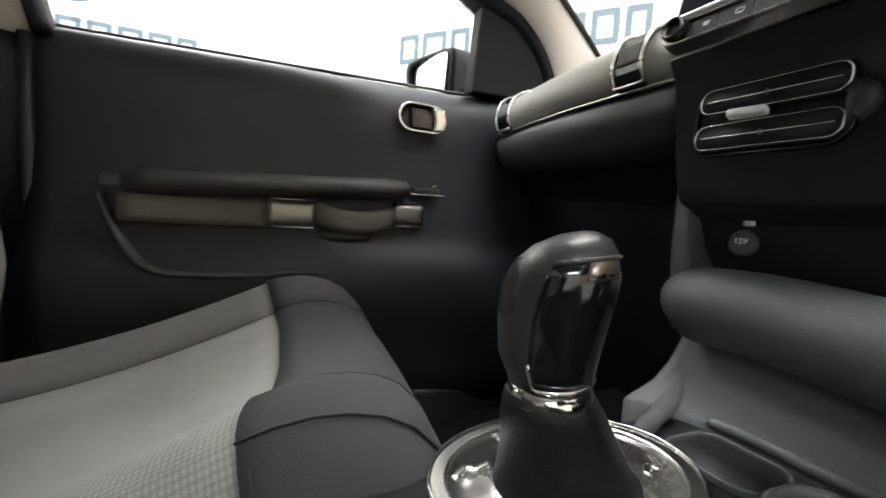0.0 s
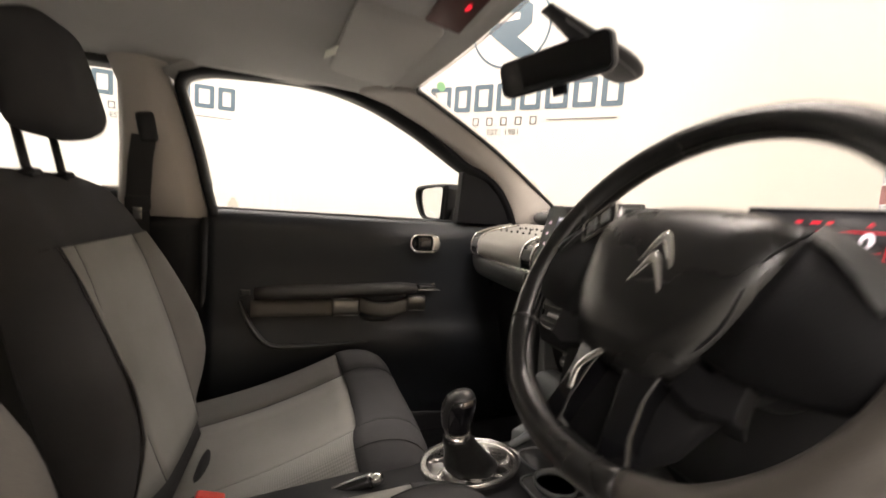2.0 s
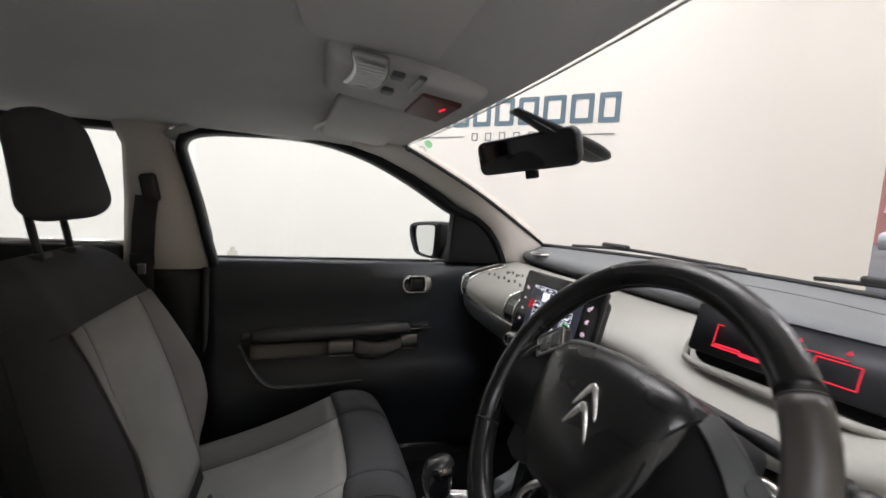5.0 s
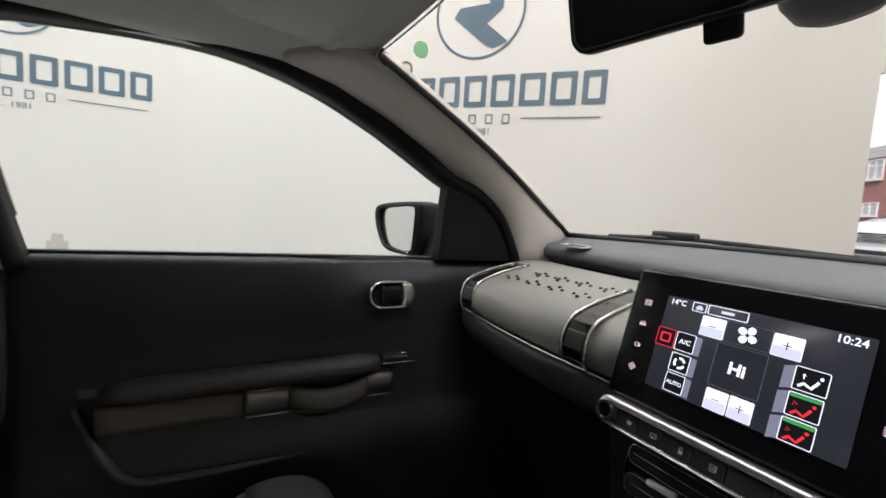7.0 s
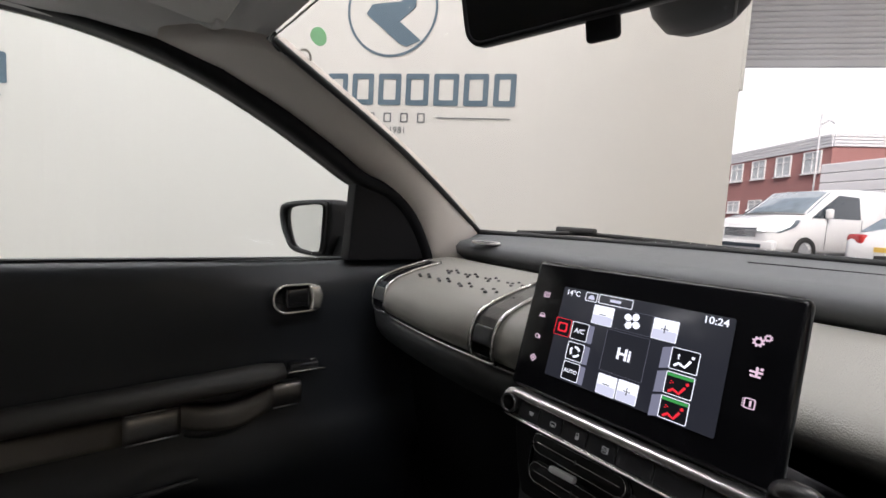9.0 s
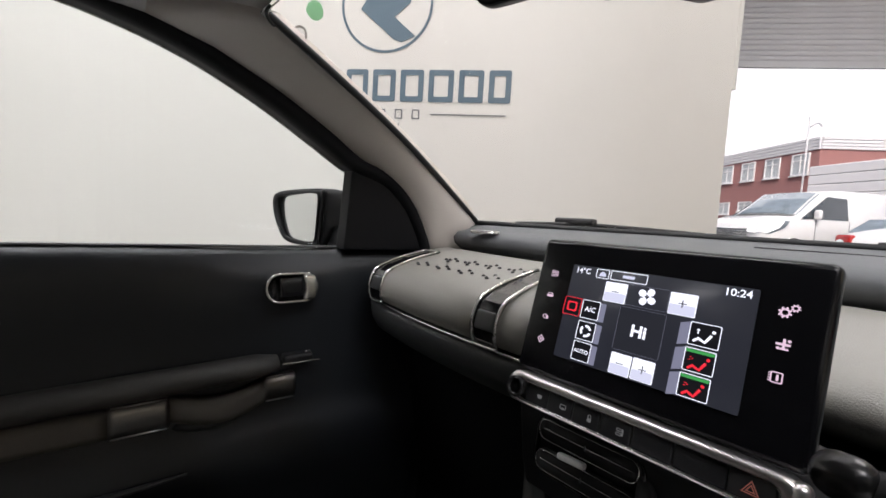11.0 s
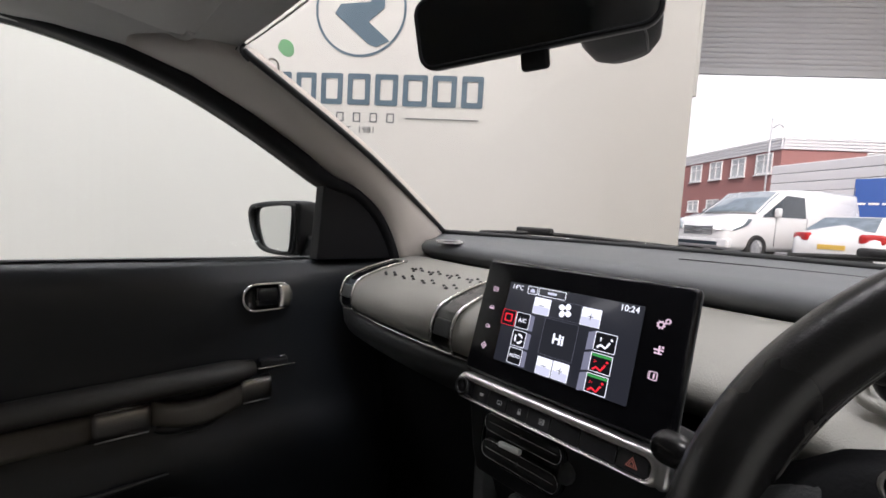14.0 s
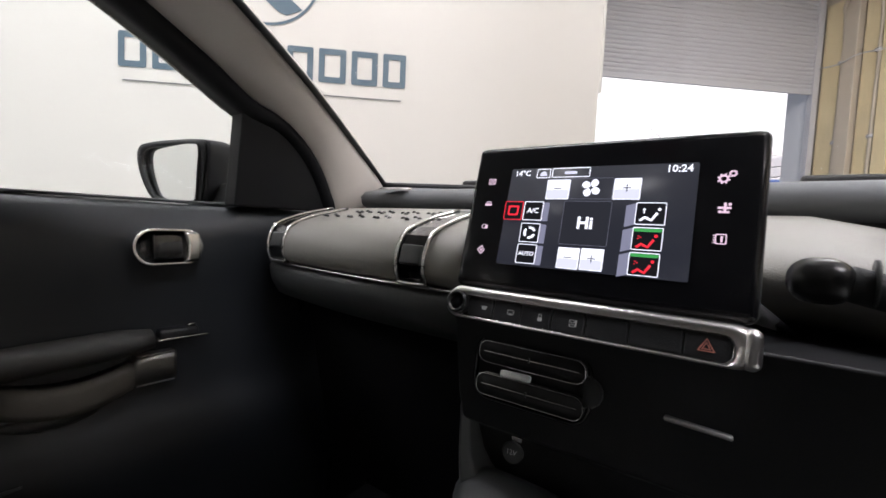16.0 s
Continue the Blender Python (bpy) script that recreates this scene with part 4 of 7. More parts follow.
def passenger_door():
    th = thing("passenger_door", (-0.72, 0.15, 0.33), "closed dark plastic passenger door with strap pull and armrest", "car door")
    zs = [0.35, 0.45, 0.55, 0.60, 0.63, 0.66, 0.69, 0.72, 0.76, 0.80, 0.83, 0.86, 0.90, 0.95, 0.98, 1.0, 1.015, 1.027, 1.036, 1.041]
    rings = []
    for k in range(25):
        y = lerp(-0.268, 0.70, k / 24)
        row = [Vector((door_in(y, z), y, z)) for z in zs]
        rings.append(row + [Vector((-side_x(y, 1.02) - 0.055, y, 1.041)), Vector((-side_x(y, 1.02) - 0.09, y, 0.35))])
    panel = part("door_panel", loft(rings), "door", th)
    sill = [Vector((-side_x(y, 1.02) - 0.035, y, 1.043)) for y in (-0.24, 0.0, 0.25, 0.487)]
    part("sill_strip", tube(sill, 0.005, 6, flat=0.6), "dashtop", th, "thin pale window sill strip")
    # window glass
    rows = []
    for y in (-0.28, -0.197, -0.095, 0.012, 0.106, 0.205, 0.31, 0.40, 0.487):
        zt = curve(y, WIN_Y, WIN_Z)
        rows.append([Vector((-side_x(y, z) - 0.02, y, z)) for z in (1.0, zt)])
    g = part("window", sheet(rows, 0.004, (-1, 0, 0)), "side_glass", th)
    g.visible_shadow = False
    yk, zk = -0.188, 1.058
    lock = [Vector((-side_x(yk, zk) - 0.018, yk + dy, zk + dz)) for dy, dz in ((-0.014, -0.011), (0.014, -0.011), (0.014, 0.004), (0.008, 0.004), (0.007, 0.016), (-0.007, 0.016), (-0.008, 0.004), (-0.014, 0.004))]
    part("lock_sticker", loft([lock, [p + Vector((0.0008, 0, 0)) for p in lock]]), "faint_sticker", g, "faint pale security sticker", smooth=False)
    # sail panel ahead of the glass
    sail = [(0.484, 1.04), (0.487, 1.212), (0.53, 1.205), (0.58, 1.178), (0.63, 1.13), (0.662, 1.08), (0.68, 1.04)]
    part("sail_panel", loft([[Vector((-side_x(y, z) + o, y, z)) for y, z in sail] for o in (0.004, -0.035)]), "soft_black", th, bevel=0.004)
    # armrest pad
    pts, rad = [], []
    for k in range(13):
        t = k / 12
        y = lerp(-0.125, 0.35, t)
        pts.append(Vector((-0.700 + 0.055 * t, y, lerp(0.800, 0.822, t))))
        rad.append(0.034 if 0 < k < 12 else 0.024)
    part("armrest_pad", tube(pts, rad, 12, flat=0.62), "arm", th)
    # strap band and clips
    def band(y0, y1, z, h, out, key, name, sag=0.0, lab=""):
        rr = []
        for k in range(11):
            t = k / 10
            y = lerp(y0, y1, t)
            x = -0.684 + 0.03 * (y + 0.13) / 0.5 + out
            dz = -sag * math.sin(math.pi * t)
            bow = 0.012 * math.sin(math.pi * t) if sag else 0.0
            rr.append([Vector((x + bow, y, z + h / 2 + dz)), Vector((x + bow + 0.004, y, z + h / 4 + dz)), Vector((x + bow + 0.004, y, z - h / 4 + dz)), Vector((x + bow, y, z - h / 2 + dz)), Vector((x - 0.02, y, z - h / 2 + dz)), Vector((x - 0.02, y, z + h / 2 + dz))])
        return part(name, loft(rr), key, th, lab)
    band(-0.135, 0.093, 0.757, 0.046, 0.0, "strap", "strap_band", lab="taupe leather band")
    band(0.093, 0.175, 0.762, 0.050, 0.008, "dark_clip", "strap_clip", lab="satin metal strap clip")
    band(0.175, 0.328, 0.766, 0.042, 0.006, "strap", "pull_strap", sag=0.015, lab="taupe leather pull strap")
    band(0.328, 0.386, 0.772, 0.046, 0.008, "dark_clip", "strap_clip", lab="satin metal strap clip")
    for y0, y1, z in ((0.093, 0.175, 0.7875), (0.093, 0.175, 0.7365), (0.328, 0.386, 0.7955), (0.328, 0.386, 0.7485)):
        bar = [(-0.684 + 0.03 * (y + 0.13) / 0.5 + 0.0095, y, z) for y in (y0 + 0.003, (y0 + y1) / 2, y1 - 0.003)]
        part("clip_edge", tube(bar, 0.0013, 6), "chrome_satin", th, "thin bright clip edge")
    part("grab_recess", loft([[Vector((-0.690 + 0.022 * math.sin(math.pi * t) + 0.010 * math.cos(a) * r, lerp(0.172, 0.318, t), 0.722 + 0.012 * math.sin(a) * r)) for a in (2 * math.pi * j / 12 for j in range(12))] for t, r in ((0.0, 0.05), (0.08, 0.5), (0.25, 0.9), (0.5, 1.0), (0.75, 0.9), (0.92, 0.5), (1.0, 0.05))]), "lowdash", th, "lens-shaped finger recess")
    # release handle
    m = Matrix.Translation((-0.649, 0.374, 0.967)) @ Matrix(((-0.03, -0.1, 0.99, 0), (0.99, 0.0, 0.1, 0), (0.0, 0.99, 0.03, 0), (0, 0, 0, 1)))
    hn = part("handle_ring", ring_slab(rounded(0.106, 0.060, 0.0295, 10), rounded(0.096, 0.050, 0.0245, 10), 0.014, m @ Matrix.Translation((0, 0, -0.006))), "chrome", th, "satin chrome handle ring", bevel=0.002)
    cup = lambda k, z: [m @ Vector((x * k - 0.010 * (1 - k), y * k, z)) for x, y in rounded(0.098, 0.052, 0.0255, 10)]
    part("handle_cup", loft([cup(1.0, 0.003), cup(0.90, -0.006), cup(0.55, -0.009), cup(0.1, -0.010)], caps=False), "wheel", hn, "dark satin cup behind the lever")
    part("pull_lever", rbox((0.026, 0.052, 0.014), 0.0065, m @ Matrix.Translation((0.038, 0, 0.005)), deform=lambda v: (v.x - 9.0 * v.y * v.y, v.y, v.z)), "chrome", hn, "satin chrome pull lever")
    part("lever_arm", rbox((0.052, 0.040, 0.006), 0.003, m @ Matrix.Translation((0.004, 0.0, -0.002))), "gloss", hn, "gloss black lever arm")
    # switch ahead of the armrest
    sw = part("window_switch", rbox((0.035, 0.060, 0.016), 0.006, pose(-0.665, 0.395, 0.822, 0, 0, -5)), "black", th)
    part("switch_trim", rbox((0.004, 0.075, 0.003), 0.001, pose(-0.645, 0.398, 0.815, 0, 0, -5)), "chrome", sw)
    part("switch_tab", rbox((0.008, 0.012, 0.006), 0.002, pose(-0.652, 0.412, 0.833)), "chrome", sw)
    # pocket edge
    lip = smooth_path([(-(side_x(y, 1.02) + curve(z, [0.60, 0.66, 0.72, 0.80], [-0.035, -0.03, 0.0, 0.004])) + 0.010, y, z) for y, z in ((-0.165, 0.78), (-0.135, 0.71), (-0.09, 0.660), (-0.03, 0.648), (0.10, 0.650), (0.20, 0.655))], 5)
    part("pocket_lip", tube(lip, [0.009] * (len(lip) - 8) + [0.009 - 0.001 * k for k in range(8)], 8, flat=0.7), "lowdash", th, "grey pocket edge")
    part("pocket_edge", tube(smooth_path([(-0.672, 0.26, 0.600), (-0.668, 0.38, 0.598), (-0.662, 0.50, 0.602)]), 0.006, 6), "door", th)
    part("door_edge_seal", tube([(-0.735, -0.262, 0.36), (-0.73, -0.262, 0.7), (-0.712, -0.255, 1.015)], 0.010, 6), "rubber", th)
    part("pillar_cap", rbox((0.02, 0.03, 0.022), 0.006, pose(-0.718, -0.150, 0.800)), "lowdash", th)
    return th


passenger_door()


def door_mirror():
    th = thing("door_mirror", (-0.80, 0.52, 1.03), "black door mirror outside the passenger window", "door mirror")
    a, b = Vector((-0.906, 0.438, 0)), Vector((-0.775, 0.496, 0))
    way = (b - a).normalized()
    out = Vector((way.y, -way.x, 0))
    m = Matrix(((way.x, 0, out.x, (a.x + b.x) / 2), (way.y, 0, out.y, (a.y + b.y) / 2), (0, 1, 0, 1.103), (0, 0, 0, 1)))
    w, h = (b - a).length, 0.116
    CORNERS = smooth_path([(-0.50, 0.16, 0), (-0.485, 0.36, 0), (-0.36, 0.44, 0), (0.0, 0.485, 0), (0.40, 0.50, 0), (0.495, 0.42, 0), (0.48, 0.0, 0), (0.45, -0.42, 0), (0.36, -0.50, 0), (0.0, -0.50, 0), (-0.26, -0.42, 0), (-0.42, -0.14, 0)], 3, True)
    shape = lambda w, h: [(p.x * w, p.y * h) for p in CORNERS]
    rings = [[m @ Vector((x * sc + dx, y * sc, z)) for x, y in shape(w + 0.02, h + 0.022)] for sc, z, dx in ((0.93, -0.03, 0), (0.95, 0.010, 0), (0.97, 0.012, 0), (1.0, 0.0, 0), (1.03, -0.03, 0.004), (0.98, -0.065, 0.012), (0.80, -0.10, 0.02), (0.45, -0.118, 0.03), (0.05, -0.120, 0.03))]
    part("housing", loft(rings, caps=False), "black", th)
    part("glass", slab(shape(w - 0.004, h - 0.004), 0.003, m @ pose(0, 0, 0.0105, 0, -8, 0)), "mirror", th, "clear mirror glass", smooth=False)
    part("rim", ring_slab(shape(w + 0.012, h + 0.014), shape(w - 0.006, h - 0.006), 0.008, m @ Matrix.Translation((0, 0, 0.009))), "rubber", th)
    part("foot", loft([[(-0.80, 0.50, 1.025), (-0.80, 0.60, 1.025), (-0.80, 0.58, 1.09), (-0.80, 0.52, 1.09)], [(-0.685, 0.50, 1.02), (-0.685, 0.62, 1.02), (-0.685, 0.60, 1.08), (-0.685, 0.52, 1.08)]]), "black", th, bevel=0.01)
    return th


door_mirror()

# ---- dashboard ----
PAD = [(0.500, 0.945), (0.486, 0.951), (0.480, 0.963), (0.480, 0.977), (0.484, 0.992), (0.494, 1.006), (0.512, 1.017), (0.555, 1.030), (0.620, 1.043), (0.690, 1.052), (0.720, 1.048), (0.720, 0.945)]


def pad_rings(x0, x1, prof=PAD, round0=True, round1=True, n=8, dy=0.0, dz=0.0):
    cy, cz = 0.60, 0.995
    rings = []
    stops = [(x0 - 0.028, 0.45), (x0 - 0.026, 0.66), (x0 - 0.019, 0.84), (x0 - 0.007, 0.945), (x0 + 0.010, 0.99)] if round0 else []
    stops += [(lerp(x0 + (0.04 if round0 else 0), x1 - (0.04 if round1 else 0), k / n), 1.0) for k in range(n + 1)]
    stops += [(x1 - 0.018, 0.985), (x1 - 0.006, 0.92), (x1, 0.80)] if round1 else []
    for x, sc in stops:
        curve_in = 0.028 * max(0.0, abs(x) - 0.25) ** 2 / 0.09
        rings.append([Vector((x, cy + (y - cy) * sc + dy + curve_in, cz + (z - cz) * sc + dz)) for y, z in prof])
    return rings


def dashboard():
    th = thing("dashboard", (0, 0.75, 0.95), "dark grey dashboard with a long beige-grey leather band", "dashboard")
    # top shelf below the windscreen
    rings = []
    for k in range(25):
        x = lerp(-0.70, 0.70, k / 24)
        back = glass_low(x).y + 0.015
        f = min(0.70, back - 0.06)
        rings.append([Vector((x, y, z)) for y, z in ((f + 0.03, 1.045), (f, 1.062), (f - 0.006, 1.078), (f + 0.006, 1.090), (f + 0.03, 1.095), (lerp(f, back, 0.55), 1.104), (back, 1.112), (back + 0.03, 1.10), (back + 0.03, 1.0), (f + 0.04, 1.0))])
    part("dash_top", in_car(loft(rings)), "dashtop", th)
    for s in (-1, 1):
        vm = pose(-0.488, 0.738, 1.0925, 5, 0, 12)
        oval = lambda k: [(k * x * (1.0 if y < 0 else 1.12), k * y) for x, y in rounded(0.066, 0.030, 0.0145, 6)]
        v = part("demister_vent", sided(ring_slab(oval(1.0), oval(0.94), 0.0045, vm), s), "chrome_satin", th, "satin rim of the side demister")
        part("vent_dish", sided(slab(oval(0.92), 0.002, vm @ Matrix.Translation((0, 0, 0.0005))), s), "dashtop", v)
        part("slot", sided(rbox((0.034, 0.010, 0.003), 0.0014, vm @ Matrix.Translation((0.006, 0, 0.003))), s), "black", v)
    seam = smooth_path([(-0.02, 0.850, 1.1036), (0.026, 0.856, 1.1038), (0.184, 0.860, 1.1040), (0.329, 0.824, 1.1034), (0.39, 0.794, 1.1026)], 4)
    part("top_seam", tube(seam, 0.0011, 6), "black", th)
    # black panel in the recess under the shelf, standing in for its deep shade
    part("gap_panel", in_car(rbox((1.24, 0.02, 0.08), 0.005, pose(0, 0.735, 1.03))), "black", th)
    lid = part("glovebox_lid", loft(pad_rings(-0.606, -0.128, round1=False)), "trim", th, "beige-grey leather glovebox lid")
    # clusters of raised studs in two rows on the lid
    for k in range(9):
        cx, cy = (-0.472 + 0.059 * (k // 2), 0.558) if k % 2 == 0 else (-0.443 + 0.0535 * (k // 2), 0.606)
        for dx, dy in ((-0.016, 0.0), (0.016, 0.0), (0.0, 0.010), (0.0, -0.010), (-0.006, 0.001), (0.006, -0.001))[:4 + k % 2]:
            zz = curve(cy + dy, [0.555, 0.620, 0.690], [1.030, 1.043, 1.052]) - 0.0006
            part("stud", revolve([(0.0001, 0.0030), (0.0020, 0.0026), (0.0033, 0.0012), (0.0037, -0.001)], Matrix.Translation((cx + dx, cy + dy, zz)), 10), "knob_leather", lid)
    # straps on the lid
    for x in (-0.552, -0.228):
        bow = 0.028 * max(0.0, abs(x) - 0.25) ** 2 / 0.09
        prof = [(y + bow - 0.004 if z < 1.01 else y + bow, z + (0.003 if z > 1.0 else 0)) for y, z in PAD[1:9]]
        inner = [(y + 0.008, z - 0.006) for y, z in prof]
        def strap_piece(xa, xb, lift):
            rr = [[Vector((xx, y - lift, z + lift * 0.6)) for y, z in prof] + [Vector((xx, y, z)) for y, z in reversed(inner)] for xx in (xa, xb)]
            return loft(rr)
        st = part("lid_strap", strap_piece(x - 0.021, x + 0.021, 0.0), "gloss", lid, "black strap with chrome edges", smooth=False)
        edge = [Vector((x - 0.022, y - 0.001, z + 0.001)) for y, z in reversed(prof)]
        foot = [Vector((x + dx, prof[0][0] - 0.002, prof[0][1] - dz)) for dx, dz in ((-0.018, 0.003), (0.018, 0.003))]
        part("strap_edge", tube(smooth_path(edge + foot + [Vector((x + 0.022, p.y, p.z)) for p in reversed(edge)], 3), 0.0027, 8), "chrome", st, "rounded chrome strap edge")
        part("strap_pad", rbox((0.034, 0.010, 0.026), 0.003, pose(x, prof[3][0] + 0.001, 0.984, -14, 0, 0)), "lowdash", st)
    # lower glovebox panel with its bright line
    low = [(0.494, 0.942), (0.486, 0.930), (0.490, 0.905), (0.505, 0.882), (0.53, 0.872), (0.70, 0.872), (0.70, 0.942)]
    part("lower_panel", loft(pad_rings(-0.608, -0.128, low, round1=False)), "lowdash", th)
    line = [Vector((x, 0.488 + 0.028 * max(0.0, abs(x) - 0.25) ** 2 / 0.09, 0.9435)) for x in (-0.60, -0.5, -0.42, -0.34, -0.25, -0.15)]
    part("bright_line", tube(line, 0.0022, 6), "chrome", th)
    # driver's side of the leather band, dropping under the instrument screen
    drv = []
    for x, drop, fwd in ((-0.128, 0, 0.012), (0.10, 0, 0.010), (0.17, 0.0, 0.0), (0.22, -0.010, -0.012), (0.28, -0.022, -0.030), (0.36, -0.026, -0.036), (0.43, -0.018, -0.036), (0.48, -0.002, -0.034), (0.54, 0.008, -0.034), (0.64, 0.012, -0.030)):
        under = curve(x, [0.0, 0.10, 0.25, 0.45, 0.6], [0.0, 1.5, 1.5, 1.5, 1.5])
        drv.append([Vector((x, y + (fwd + under * max(0.0, 0.992 - z) if y < 0.65 else -0.08 * x), z + drop)) for y, z in PAD])
    part("driver_band", loft(drv), "trim", th, "beige-grey leather dashboard band")
    part("driver_lower_panel", loft([[Vector((x, y + 0.01, z)) for y, z in ((0.490, 0.928), (0.475, 0.90), (0.465, 0.80), (0.49, 0.70), (0.60, 0.62), (0.72, 0.62), (0.72, 0.928))] for x in (0.16, 0.3, 0.45, 0.66)]), "black", th)
    # centre stack below the screen
    stack = [(0.436, 0.945), (0.450, 0.92), (0.463, 0.84), (0.474, 0.805), (0.500, 0.790), (0.510, 0.755), (0.53, 0.70), (0.62, 0.60), (0.75, 0.60), (0.75, 0.945)]
    part("centre_fascia", loft([[Vector((x, y, z)) for y, z in stack] for x in (-0.140, -0.133, 0.0, 0.15, 0.30)]), "black", th, bevel=0.004)
    part("knee_panel", rbox((0.46, 0.03, 0.42), 0.01, pose(-0.37, 0.66, 0.68, 12, 0, 0)), "soft_black", th)
    part("warning_light", rbox((0.004, 0.004, 0.006), 0.0012, pose(0.508, 0.466, 0.965)), "red_led", th, "red indicator lamp")
    part("card_slot", rbox((0.046, 0.006, 0.004), 0.0018, pose(0.090, 0.441, 0.878, 0, 3, 0)), "chrome_satin", th, "thin satin metal slot trim")
    return th


dashboard()


def air_vent(x0, x1, z0, z1, y, tilt, label, tab=True):
    w, h = x1 - x0, z1 - z0
    m = pose((x0 + x1) / 2, y, (z0 + z1) / 2, 90 + tilt, 0, 0)
    th = thing("air_vent", m.translation, label, "air vent")
    part("frame", ring_slab(rounded(w, h, h * (0.28 if tab else 0.46), 8), rounded(w - 0.005, h - 0.005, h * (0.25 if tab else 0.43), 8), 0.006, m @ Matrix.Translation((0, 0, -0.002))), "gloss", th, bevel=0.001)
    part("back", slab(rounded(w - 0.004, h - 0.004, h * (0.26 if tab else 0.44), 8), 0.002, m @ Matrix.Translation((0, 0, -0.004))), "black", th)
    for side in ((-1, 1) if tab else ()):
        cy, hh = side * h * 0.25, h * 0.34
        lv = part("louvre", slab(rounded(w - 0.010, hh, hh * 0.42, 5, 0, cy), 0.006, m), "rubber", th)
        part("louvre_edge", ring_slab(rounded(w - 0.010, hh, hh * 0.42, 5, 0, cy), rounded(w - 0.0116, hh - 0.0016, hh * 0.40, 5, 0, cy), 0.0010, m @ Matrix.Translation((0, 0, 0.0062))), "chrome_bright", lv)
        part("louvre_fold", rbox((w - 0.022, 0.0011, 0.001), 0.0004, m @ Matrix.Translation((0, cy, 0.0064))), "chrome", lv)
    for k in range(0 if tab else 6):
        yy = h * (-0.36 + 0.144 * k)
        ww = (w - 0.014) * math.sqrt(max(0.1, 1 - (yy / h * 1.75) ** 2))
        lv = part("louvre", rbox((ww, 0.009, 0.008), 0.002, m @ Matrix.Translation((0, yy, 0.001))), "rubber", th)
        part("louvre_edge", rbox((ww, 0.0016, 0.001), 0.0004, m @ Matrix.Translation((0, yy + 0.004, 0.0050))), "chrome", lv)
    if tab:
        # The tab's white stands in for the bright sky it reflects.
        part("slider_tab", rbox((0.030, 0.0070, 0.010), 0.0028, m @ pose(-0.010, 0, 0.011, -15, 6, 0)), "vent_tab", th, "slider tab, white for its bright reflection")
        for side in (-1, 1):
            part("hinge_pin", rbox((0.0016, 0.005, 0.004), 0.0006, m @ Matrix.Translation((0.0, side * h * 0.25, 0.006))), "lowdash", th)
        part("end_cap", loft([[m @ Vector((w / 2 + x, y * hh, z)) for y, z in ((-1, -0.004), (-0.8, 0.004), (-0.3, 0.0075), (0.3, 0.0075), (0.8, 0.004), (1, -0.004))] for x, hh in ((-0.006, h * 0.25), (0.000, h * 0.23), (0.006, h * 0.16), (0.009, h * 0.06))]), "lowdash", th, "grey rounded end cap")
    else:
        part("side_wheel", rbox((0.006, h * 0.30, 0.010), 0.003, m @ Matrix.Translation((w / 2 + 0.002, -0.002, 0.0))), "black", th)
    return th


air_vent(-0.112, 0.008, 0.846, 0.912, 0.453, -6, "chrome-edged centre air vent with thin louvres")
air_vent(0.528, 0.660, 0.990, 1.092, 0.455, 14, "black driver's air vent with silver louvres", False)


